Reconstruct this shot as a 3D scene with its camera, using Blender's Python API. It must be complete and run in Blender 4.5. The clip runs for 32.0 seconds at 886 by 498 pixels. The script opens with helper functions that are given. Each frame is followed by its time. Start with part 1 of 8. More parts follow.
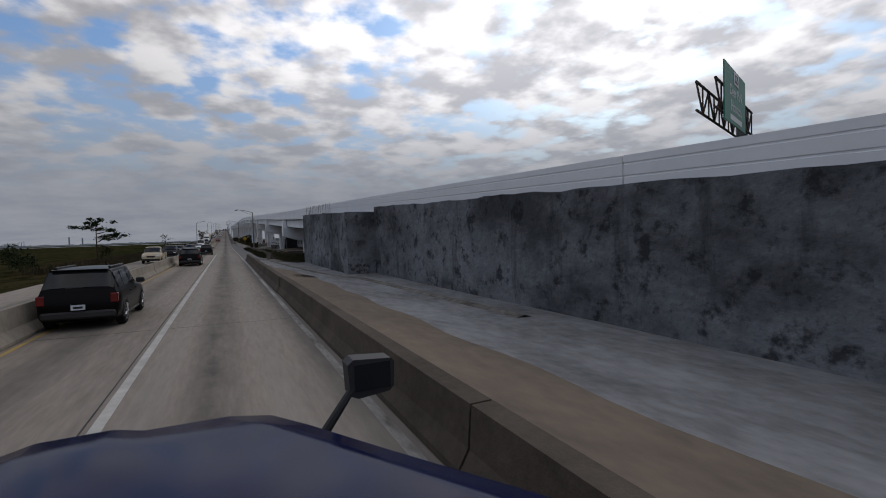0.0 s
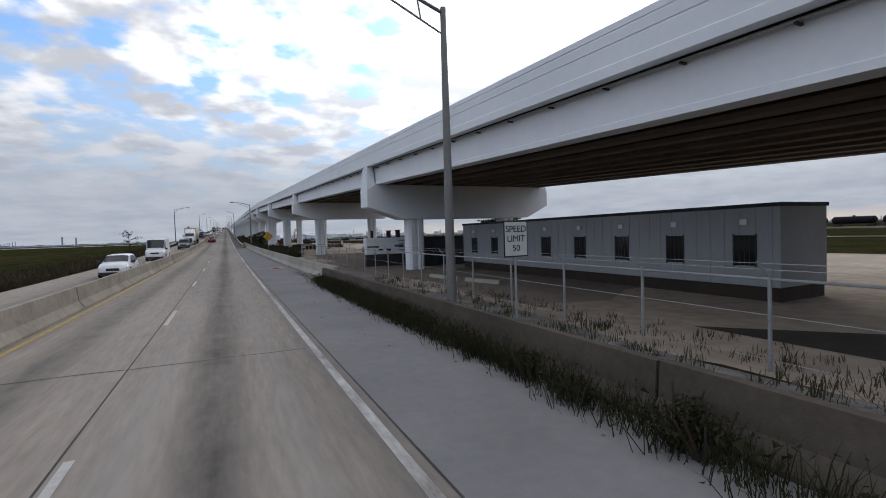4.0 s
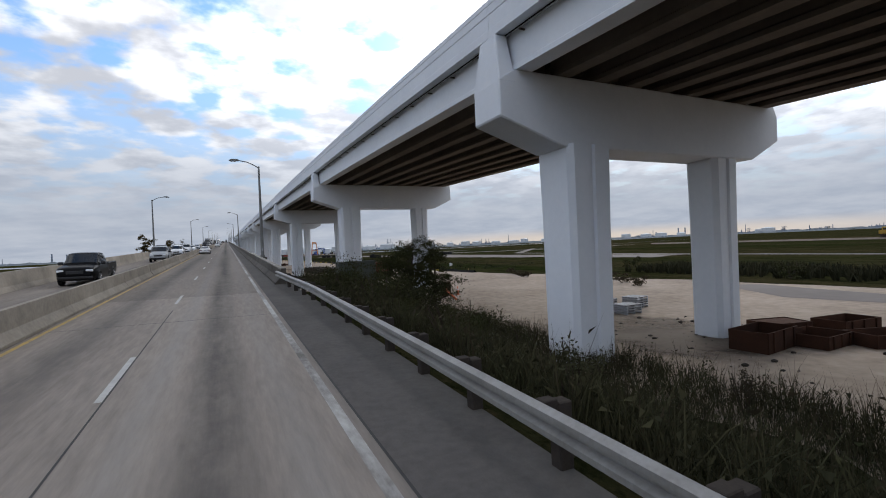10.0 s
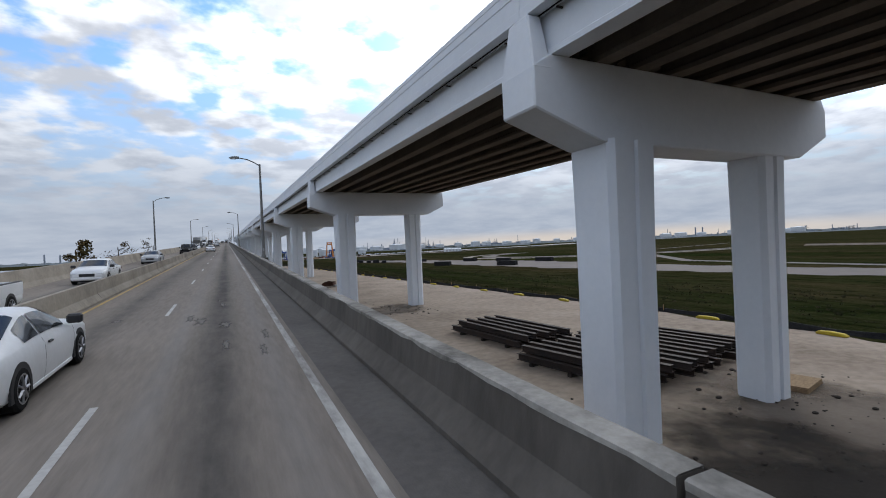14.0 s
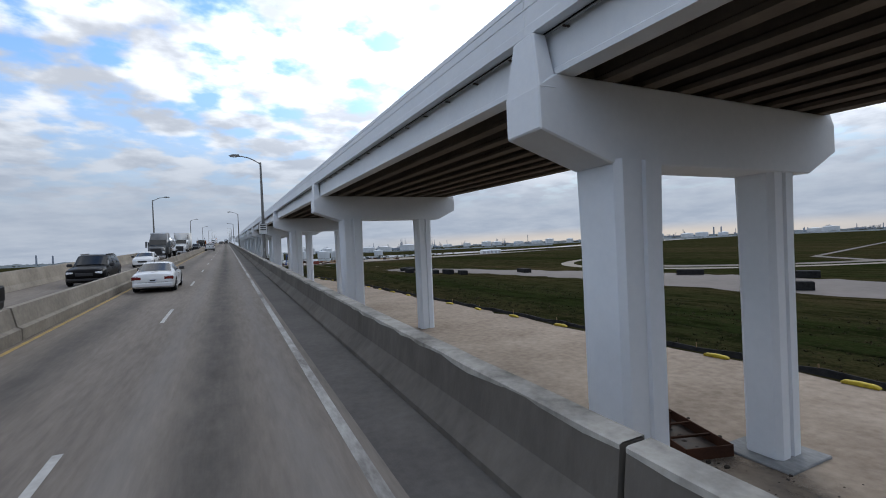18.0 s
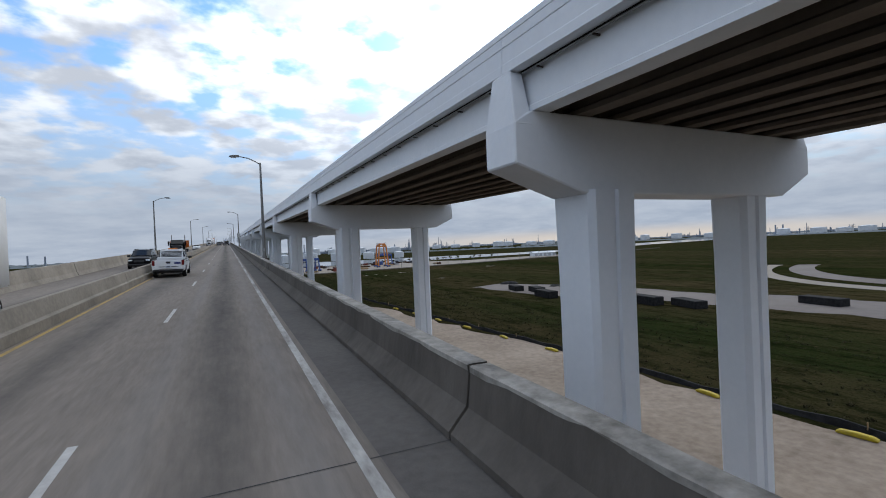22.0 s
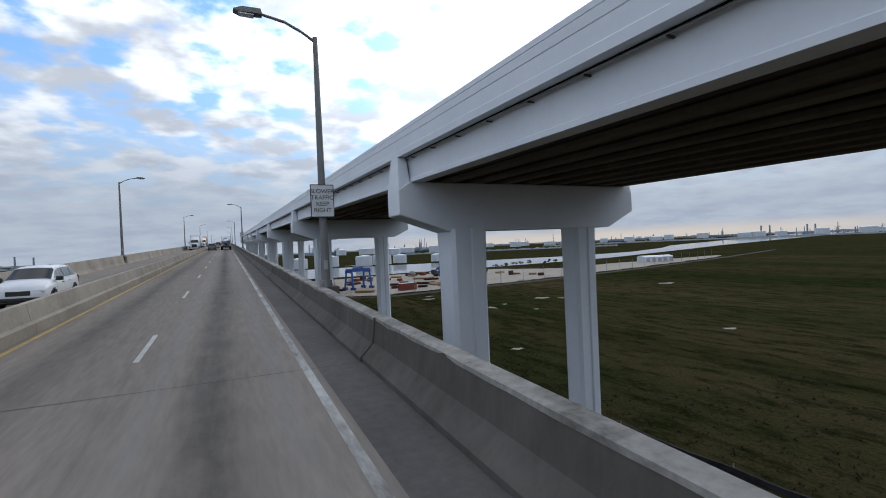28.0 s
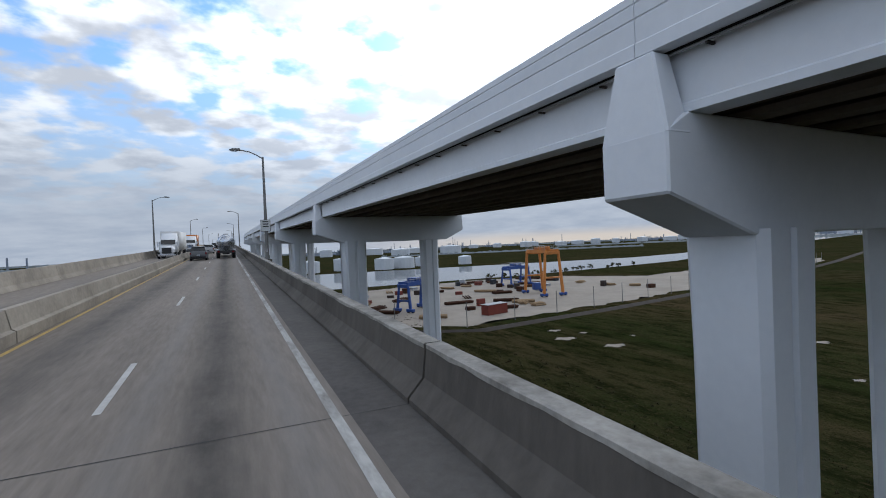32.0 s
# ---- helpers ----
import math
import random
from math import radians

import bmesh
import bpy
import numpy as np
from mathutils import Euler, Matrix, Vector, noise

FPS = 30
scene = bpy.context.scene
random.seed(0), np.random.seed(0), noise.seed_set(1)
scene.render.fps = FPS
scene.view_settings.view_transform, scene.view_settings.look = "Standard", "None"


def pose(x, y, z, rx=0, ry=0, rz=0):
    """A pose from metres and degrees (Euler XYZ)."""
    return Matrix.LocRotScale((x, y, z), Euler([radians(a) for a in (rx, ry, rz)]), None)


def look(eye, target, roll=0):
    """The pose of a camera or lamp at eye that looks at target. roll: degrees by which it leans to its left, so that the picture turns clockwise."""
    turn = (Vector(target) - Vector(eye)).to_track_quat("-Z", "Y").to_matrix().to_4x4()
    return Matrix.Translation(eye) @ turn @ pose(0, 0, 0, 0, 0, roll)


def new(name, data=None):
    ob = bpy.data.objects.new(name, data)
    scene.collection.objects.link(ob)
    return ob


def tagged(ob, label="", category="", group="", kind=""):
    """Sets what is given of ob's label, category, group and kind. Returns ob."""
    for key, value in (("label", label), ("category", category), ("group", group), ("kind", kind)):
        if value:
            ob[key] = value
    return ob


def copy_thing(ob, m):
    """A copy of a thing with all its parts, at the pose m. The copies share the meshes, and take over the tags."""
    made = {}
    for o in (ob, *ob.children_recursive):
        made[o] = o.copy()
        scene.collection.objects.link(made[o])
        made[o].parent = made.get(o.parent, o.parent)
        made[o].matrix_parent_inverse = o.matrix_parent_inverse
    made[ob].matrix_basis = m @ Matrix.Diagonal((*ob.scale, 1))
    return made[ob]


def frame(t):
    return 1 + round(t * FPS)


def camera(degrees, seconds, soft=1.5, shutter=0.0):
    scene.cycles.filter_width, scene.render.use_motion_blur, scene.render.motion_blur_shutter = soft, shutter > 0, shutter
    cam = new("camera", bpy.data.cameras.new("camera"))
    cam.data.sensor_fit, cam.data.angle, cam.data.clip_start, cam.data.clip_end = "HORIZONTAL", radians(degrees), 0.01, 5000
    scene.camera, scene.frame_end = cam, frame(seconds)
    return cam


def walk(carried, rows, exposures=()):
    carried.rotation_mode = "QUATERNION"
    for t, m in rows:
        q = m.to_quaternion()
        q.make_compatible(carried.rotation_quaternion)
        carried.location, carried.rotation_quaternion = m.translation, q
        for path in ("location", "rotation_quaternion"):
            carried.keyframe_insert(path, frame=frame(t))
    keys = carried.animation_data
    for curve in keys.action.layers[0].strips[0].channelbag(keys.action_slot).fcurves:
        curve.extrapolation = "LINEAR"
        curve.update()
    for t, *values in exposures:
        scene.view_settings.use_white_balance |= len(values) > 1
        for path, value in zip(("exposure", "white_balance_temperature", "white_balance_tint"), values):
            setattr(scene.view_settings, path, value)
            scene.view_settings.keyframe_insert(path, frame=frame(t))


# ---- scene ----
from itertools import product

# ---- plan: the way along the road is y, across it x, height z
SPEEDS = [25.6, 25.2, 24.2, 22.4, 21.7, 21.3, 19.85, 17.0, 14.6]


def travelled(t):
    """Metres gone after t seconds; the speed changes evenly between steps of four seconds."""
    s = 0.0
    for a, b in zip(SPEEDS, SPEEDS[1:]):
        k = min(max(t, 0.0), 4.0)
        s += a * k + (b - a) * k * k / 8
        t -= k
    return s + SPEEDS[-1] * t


GRADE, CREST = 0.029, 0.0
CROSS = 0.015
EYE = 2.5


def road_z(y):
    """Height of the old road's surface along its middle."""
    a, b = 110.0, 230.0
    if y < a:
        return 0.0
    if y < b:
        return GRADE * (y - a) ** 2 / (2 * (b - a))
    z = GRADE * (y - (a + b) / 2)
    if y > 860:
        z -= 0.00009 * (min(y, 1180) - 860) ** 2
    if y > 1180:
        z -= 0.0286 * (y - 1180)
    return z


def road_slope(y):
    return (road_z(y + 4) - road_z(y - 4)) / 8


cam = camera(88.8, 32.0, 1.0)
# seconds, metres sideways and along, and small turns in degrees: yaw, pitch, bank
DRIFT = [(0, 0, 0, 0, 0, 0), (3, 0, 0.2, 0, 0, 0), (5, 0, 0.7, 0, 0, 0), (6, 0, -0.2, 0, 0, 0), (9, 0, 1.5, 0, 0, 0), (13, 0, -0.9, 0, 0, 0), (19, 0, -0.2, 0, 0, 0),
         (23.5, 0, 1.0, 0, 0, 0), (28, 0, 0.0, 0, 0, 0), (32, 0, -1.9, 0, 0, 0)]


def drift(t):
    for a, b in zip(DRIFT, DRIFT[1:]):
        if a[0] <= t <= b[0]:
            k = (t - a[0]) / (b[0] - a[0])
            k = k * k * (3 - 2 * k)
            return [p + (q - p) * k for p, q in zip(a[1:], b[1:])]


def seat(t):
    dx, dy, dyaw, dpitch, dbank = drift(t)
    y = travelled(t) + dy
    up = math.degrees(math.atan(road_slope(y)))
    m = pose(dx, y, road_z(y) - CROSS * dx + EYE, up + dpitch) @ pose(0, 0, 0, 0, 2.0 + dbank, 0)
    return m @ pose(0, 0, 0, 0, 0, -25.6 + dyaw) @ pose(0, 0, 0, 88.9)


walk(cam, [(k / 2, seat(k / 2)) for k in range(65)],
     [(0, -0.87, 6850, 12), (1, -0.78, 6850, 12), (2, -0.5, 6750, 11), (3, -0.28, 6600, 10), (4.5, 0, 6750, 10), (8, 0, 6700, 10), (14, -0.02, 6450, 9), (22, -0.04, 6350, 8), (32, -0.06, 6300, 8)])

# ---- sky and sun
SUN_UP, SUN_TURN = 28.0, 48.0      # the sun stands ahead, to the right, behind cloud
GAP_WAY = Vector((0.02, 0.96, 0.30)).normalized()
world = bpy.data.worlds.new("sky")
scene.world = world
world.use_nodes = True


def link_nodes(tree, a, out, b, into):
    tree.links.new(a.outputs[out], b.inputs[into])


def sky():
    tr = world.node_tree
    tr.nodes.clear()
    n = tr.nodes.new
    out, bg = n("ShaderNodeOutputWorld"), n("ShaderNodeBackground")
    air = n("ShaderNodeTexSky")
    air.sky_type = "NISHITA"
    air.sun_disc = False
    air.sun_elevation, air.sun_rotation = radians(SUN_UP), radians(SUN_TURN)
    geo, sep = n("ShaderNodeTexCoord"), n("ShaderNodeSeparateXYZ")
    link_nodes(tr, geo, "Generated", sep, 0)
    lift = n("ShaderNodeMath"); lift.operation = "ADD"; lift.inputs[1].default_value = 0.16
    keep = n("ShaderNodeMath"); keep.operation = "MAXIMUM"; keep.inputs[1].default_value = 0.05
    link_nodes(tr, sep, 2, lift, 0); link_nodes(tr, lift, 0, keep, 0)
    dx, dy = n("ShaderNodeMath"), n("ShaderNodeMath")
    dx.operation = dy.operation = "DIVIDE"
    link_nodes(tr, sep, 0, dx, 0); link_nodes(tr, keep, 0, dx, 1)
    link_nodes(tr, sep, 1, dy, 0); link_nodes(tr, keep, 0, dy, 1)
    com = n("ShaderNodeCombineXYZ")
    link_nodes(tr, dx, 0, com, 0); link_nodes(tr, dy, 0, com, 1)

    def cloud(scale, detail, rough, seed, lo, hi):
        m = n("ShaderNodeMapping"); m.inputs["Location"].default_value = seed
        t = n("ShaderNodeTexNoise")
        t.inputs["Scale"].default_value, t.inputs["Detail"].default_value, t.inputs["Roughness"].default_value = scale, detail, rough
        r = n("ShaderNodeMapRange")
        r.interpolation_type = "SMOOTHSTEP"
        r.inputs[1].default_value, r.inputs[2].default_value = lo, hi
        link_nodes(tr, com, 0, m, 0); link_nodes(tr, m, 0, t, "Vector"); link_nodes(tr, t, 0, r, 0)
        return r

    cover = cloud(4.6, 6, 0.48, (4.3, 1.2, 0.5), 0.33, 0.51)
    shade = cloud(4.2, 6, 0.5, (9.1, 3.7, 2.0), 0.36, 0.63)
    tone = n("ShaderNodeMix"); tone.data_type = "RGBA"
    tone.inputs[6].default_value = (7.9, 8.3, 9.3, 1)
    tone.inputs[7].default_value = (16.6, 17.0, 17.9, 1)
    link_nodes(tr, shade, 0, tone, 0)
    # brighter where the sun stands behind the cloud
    way = n("ShaderNodeVectorMath"); way.operation = "DOT_PRODUCT"
    d = Vector((math.sin(radians(SUN_TURN)) * math.cos(radians(SUN_UP)), math.cos(radians(SUN_TURN)) * math.cos(radians(SUN_UP)), math.sin(radians(SUN_UP))))
    way.inputs[1].default_value = d
    link_nodes(tr, geo, "Generated", way, 0)
    near = n("ShaderNodeMapRange"); near.interpolation_type = "SMOOTHSTEP"
    near.inputs[1].default_value, near.inputs[2].default_value = 0.55, 1.0
    near.inputs[3].default_value, near.inputs[4].default_value = 1.0, 1.8
    link_nodes(tr, way, "Value", near, 0)
    gain = n("ShaderNodeVectorMath"); gain.operation = "SCALE"
    link_nodes(tr, tone, 2, gain, 0); link_nodes(tr, near, 0, gain, "Scale")
    mix = n("ShaderNodeMix"); mix.data_type = "RGBA"
    clear = n("ShaderNodeVectorMath"); clear.operation = "MULTIPLY"; clear.inputs[1].default_value = (1.75, 2.4, 3.1)
    link_nodes(tr, air, 0, clear, 0)
    # the cloud thins out away from the sun
    thin = n("ShaderNodeMapRange"); thin.interpolation_type = "SMOOTHSTEP"
    thin.inputs[1].default_value, thin.inputs[2].default_value = 0.35, 0.85
    thin.inputs[3].default_value, thin.inputs[4].default_value = 0.03, 0.0
    link_nodes(tr, way, "Value", thin, 0)
    less = n("ShaderNodeMath"); less.operation = "SUBTRACT"
    raw = cover.inputs[0].links[0].from_socket
    # wide open gap in the cloud ahead
    hole = n("ShaderNodeVectorMath"); hole.operation = "DOT_PRODUCT"
    hole.inputs[1].default_value = GAP_WAY
    link_nodes(tr, geo, "Generated", hole, 0)
    wide = n("ShaderNodeMapRange"); wide.interpolation_type = "SMOOTHSTEP"
    wide.inputs[1].default_value, wide.inputs[2].default_value, wide.inputs[3].default_value, wide.inputs[4].default_value = 0.95, 0.998, 0.0, 0.05
    link_nodes(tr, hole, "Value", wide, 0)
    open_sky = n("ShaderNodeMath"); open_sky.operation = "ADD"
    link_nodes(tr, thin, 0, open_sky, 0); link_nodes(tr, wide, 0, open_sky, 1)
    tr.links.new(raw, less.inputs[0]); link_nodes(tr, open_sky, 0, less, 1); link_nodes(tr, less, 0, cover, 0)
    link_nodes(tr, cover, 0, mix, 0); link_nodes(tr, clear, 0, mix, 6); link_nodes(tr, gain, 0, mix, 7)
    # low grey bank at the horizon
    bank = n("ShaderNodeMapRange"); bank.interpolation_type = "SMOOTHSTEP"
    bank.inputs[1].default_value, bank.inputs[2].default_value = 0.05, 0.42
    link_nodes(tr, sep, 2, bank, 0)
    low = n("ShaderNodeMix"); low.data_type = "RGBA"
    veil = cloud(2.2, 9, 0.6, (2.1, 7.7, 4.0), 0.25, 0.75)
    soft_grey = n("ShaderNodeMix"); soft_grey.data_type = "RGBA"
    soft_grey.inputs[6].default_value, soft_grey.inputs[7].default_value = (4.8, 5.5, 6.8, 1), (6.3, 6.9, 8.0, 1)
    link_nodes(tr, veil, 0, soft_grey, 0); link_nodes(tr, soft_grey, 2, low, 6)
    link_nodes(tr, bank, 0, low, 0); link_nodes(tr, mix, 2, low, 7)
    # a thin pale-gold strip of open sky under the cloud, towards the sun
    gap, fade = n("ShaderNodeMapRange"), n("ShaderNodeMapRange")
    gap.interpolation_type = fade.interpolation_type = "SMOOTHSTEP"
    gap.inputs[1].default_value, gap.inputs[2].default_value, gap.inputs[3].default_value, gap.inputs[4].default_value = 0.004, 0.03, 0.85, 0.0
    fade.inputs[1].default_value, fade.inputs[2].default_value = 0.7, 0.9
    link_nodes(tr, sep, 2, gap, 0); link_nodes(tr, way, "Value", fade, 0)
    both = n("ShaderNodeMath"); both.operation = "MULTIPLY"
    link_nodes(tr, gap, 0, both, 0); link_nodes(tr, fade, 0, both, 1)
    gold = n("ShaderNodeMix"); gold.data_type = "RGBA"; gold.inputs[7].default_value = (9.2, 8.0, 6.9, 1)
    link_nodes(tr, both, 0, gold, 0); link_nodes(tr, low, 2, gold, 6)
    link_nodes(tr, gold, 2, bg, "Color")
    bg.inputs["Strength"].default_value = 0.08
    link_nodes(tr, bg, 0, out, 0)


sky()
sun = new("sun", bpy.data.lights.new("sun", "SUN"))
sun.data.energy, sun.data.angle, sun.data.color = 0.7, radians(20), (1.0, 0.95, 0.88)
sun.matrix_world = look((0, 0, 100), Vector((0, 0, 100)) - 10 * Vector((math.sin(radians(SUN_TURN)), math.cos(radians(SUN_TURN)), math.tan(radians(SUN_UP)))))

# ---- materials
def material(name, colour, rough=0.8, metal=0.0, other=None, scale=1.0, spread=0.5, fine=None, bump=0.0, bump_scale=30.0, vary=0.0, stretch=(1, 1, 1), depth=0.02, gloss=None, mix_fine=0.45):
    """A surface: two tones mixed by noise at a large and a fine scale, with relief, and a change of tone from piece to piece."""
    m = bpy.data.materials.new(name)
    m.use_nodes = True
    tr = m.node_tree
    n = tr.nodes.new
    b = tr.nodes["Principled BSDF"]
    b.inputs["Roughness"].default_value, b.inputs["Metallic"].default_value = rough, metal
    b.inputs["Specular IOR Level"].default_value = 0.08 if rough > 0.8 else (0.25 if rough > 0.6 else 0.5)
    if gloss is not None:
        b.inputs["Specular IOR Level"].default_value = gloss
    other = other or tuple(c * 0.72 for c in colour)
    at = n("ShaderNodeTexCoord")
    mp = n("ShaderNodeMapping")
    mp.inputs["Scale"].default_value = stretch
    link_nodes(tr, at, "Object", mp, 0)
    big, small = n("ShaderNodeTexNoise"), n("ShaderNodeTexNoise")
    for t, s, d in ((big, scale, 5), (small, fine or scale * 14, 4)):
        t.inputs["Scale"].default_value, t.inputs["Detail"].default_value, t.inputs["Roughness"].default_value = s, d, 0.62
        link_nodes(tr, mp, 0, t, "Vector")
    add = n("ShaderNodeMath"); add.operation = "MULTIPLY_ADD"; add.inputs[1].default_value = mix_fine
    link_nodes(tr, small, 0, add, 0); link_nodes(tr, big, 0, add, 2)
    ramp = n("ShaderNodeMapRange")
    ramp.inputs[1].default_value, ramp.inputs[2].default_value = 0.5 + mix_fine / 2 - spread * 0.4, 0.5 + mix_fine / 2 + spread * 0.4
    link_nodes(tr, add, 0, ramp, 0)
    mix = n("ShaderNodeMix"); mix.data_type = "RGBA"
    mix.inputs[6].default_value, mix.inputs[7].default_value = (*colour, 1), (*other, 1)
    link_nodes(tr, ramp, 0, mix, 0)
    last = mix
    if vary:
        info, hsv, r = n("ShaderNodeObjectInfo"), n("ShaderNodeHueSaturation"), n("ShaderNodeMapRange")
        r.inputs[3].default_value, r.inputs[4].default_value = 1 - vary, 1 + vary
        link_nodes(tr, info, "Random", r, 0); link_nodes(tr, r, 0, hsv, "Value"); link_nodes(tr, mix, 2, hsv, "Color")
        tr.links.new(hsv.outputs[0], b.inputs["Base Color"])
    else:
        tr.links.new(mix.outputs[2], b.inputs["Base Color"])
    if bump:
        bp, nb = n("ShaderNodeBump"), n("ShaderNodeTexNoise")
        nb.inputs["Scale"].default_value, nb.inputs["Detail"].default_value = bump_scale, 4
        bp.inputs["Strength"].default_value, bp.inputs["Distance"].default_value = bump, depth
        link_nodes(tr, mp, 0, nb, "Vector"); link_nodes(tr, nb, 0, bp, "Height"); link_nodes(tr, bp, 0, b, "Normal")
    return m


def road_material(name="road_concrete", k=1.0):
    """Worn concrete with dark drip lines down the middle of each lane and paler wheel tracks."""
    m = material(name, (0.192 * k, 0.168 * k, 0.144 * k), 0.85, other=(0.118 * k, 0.103 * k, 0.089 * k), scale=0.22, spread=0.5, fine=9, mix_fine=0.6, bump=0.25, bump_scale=25, stretch=(1.0, 0.12, 1))
    tr = m.node_tree
    n = tr.nodes.new
    b = tr.nodes["Principled BSDF"]
    src = b.inputs["Base Color"].links[0].from_socket
    at, sep = n("ShaderNodeTexCoord"), n("ShaderNodeSeparateXYZ")
    link_nodes(tr, at, "Object", sep, 0)
    mp = n("ShaderNodeMapping"); mp.inputs["Scale"].default_value = (1.3, 0.035, 1)
    streak = n("ShaderNodeTexNoise")
    streak.inputs["Scale"].default_value, streak.inputs["Detail"].default_value = 1.0, 6
    link_nodes(tr, at, "Object", mp, 0); link_nodes(tr, mp, 0, streak, "Vector")
    rub = n("ShaderNodeTexNoise")
    rub.inputs["Scale"].default_value, rub.inputs["Detail"].default_value, rub.inputs["Roughness"].default_value = 1.0, 6, 0.7
    mq = n("ShaderNodeMapping"); mq.inputs["Scale"].default_value = (1.6, 0.7, 1)
    link_nodes(tr, at, "Object", mq, 0); link_nodes(tr, mq, 0, rub, "Vector")
    last = src
    for x, half, tone, amount in ((-0.27, 0.75, (0.062, 0.057, 0.052), 0.95), (-3.45, 0.85, (0.07, 0.065, 0.06), 0.8), (-7.7, 0.9, (0.07, 0.065, 0.06), 0.8), (-1.2, 0.4, (0.2, 0.19, 0.178), 0.5), (0.72, 0.42, (0.2, 0.19, 0.178), 0.5), (1.75, 0.5, (0.07, 0.066, 0.062), 0.7)):
        off = n("ShaderNodeMath"); off.operation = "SUBTRACT"; off.inputs[1].default_value = x
        ab = n("ShaderNodeMath"); ab.operation = "ABSOLUTE"
        fall = n("ShaderNodeMapRange"); fall.interpolation_type = "SMOOTHSTEP"
        fall.inputs[1].default_value, fall.inputs[2].default_value, fall.inputs[3].default_value, fall.inputs[4].default_value = 0.0, half, 1.0, 0.0
        link_nodes(tr, sep, 0, off, 0); link_nodes(tr, off, 0, ab, 0); link_nodes(tr, ab, 0, fall, 0)
        f1 = n("ShaderNodeMath"); f1.operation = "MULTIPLY"
        k2 = n("ShaderNodeMath"); k2.operation = "MULTIPLY"
        k3 = n("ShaderNodeMath"); k3.operation = "MULTIPLY"; k3.use_clamp = True; k3.inputs[1].default_value = amount * 2.6
        link_nodes(tr, fall, 0, f1, 0); link_nodes(tr, streak, 0, f1, 1)
        link_nodes(tr, f1, 0, k2, 0); link_nodes(tr, rub, 0, k2, 1); link_nodes(tr, k2, 0, k3, 0)
        mx = n("ShaderNodeMix"); mx.data_type = "RGBA"; mx.inputs[7].default_value = tuple(v * (0.5 + 0.5 * k) for v in tone) + (1,)
        link_nodes(tr, k3, 0, mx, 0); tr.links.new(last, mx.inputs[6])
        last = mx.outputs[2]
    tr.links.new(last, b.inputs["Base Color"])
    return m


CONCRETE_ROAD = road_material("road_concrete", 1.65)
DECK_CONCRETE = road_material("bridge_deck_concrete", 1.3)
DUSTY_SHOULDER = material("dusty_asphalt", (0.235, 0.228, 0.222), 0.9, other=(0.15, 0.147, 0.146), scale=0.35, spread=0.8, fine=5, bump=0.3)
# deck underside, coloured near black for the shade between the girders
SOFFIT_SHADE = material("soffit_shade_concrete", (0.024, 0.022, 0.02), 0.9, other=(0.016, 0.0145, 0.013), scale=0.4)
SHOULDER = material("shoulder_asphalt", (0.085, 0.079, 0.074), 0.9, other=(0.125, 0.116, 0.106), scale=0.4, spread=0.6, fine=7, mix_fine=0.7, bump=0.3)
BARRIER = material("barrier_concrete", (0.37, 0.33, 0.275), 0.85, other=(0.16, 0.142, 0.12), scale=0.5, spread=0.8, bump=0.2, vary=0.06)
# stained concrete, its tone also lowered for the shade on the road-side face
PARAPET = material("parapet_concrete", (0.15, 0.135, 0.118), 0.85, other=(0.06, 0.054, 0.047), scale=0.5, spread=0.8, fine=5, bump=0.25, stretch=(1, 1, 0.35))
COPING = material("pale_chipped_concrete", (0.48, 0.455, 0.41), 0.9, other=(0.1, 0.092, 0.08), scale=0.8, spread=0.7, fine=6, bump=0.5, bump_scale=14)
NEW_CONCRETE = material("new_painted_concrete", (0.79, 0.81, 0.835), 0.7, other=(0.69, 0.715, 0.745), scale=0.3, spread=0.8, fine=3.5, bump=0.06)
# inner girders, their brown also lowered for the shade under the deck
GIRDER_DARK = material("shaded_girder_concrete", (0.22, 0.184, 0.152), 0.85, other=(0.13, 0.108, 0.09), scale=0.35, spread=0.8, fine=4)


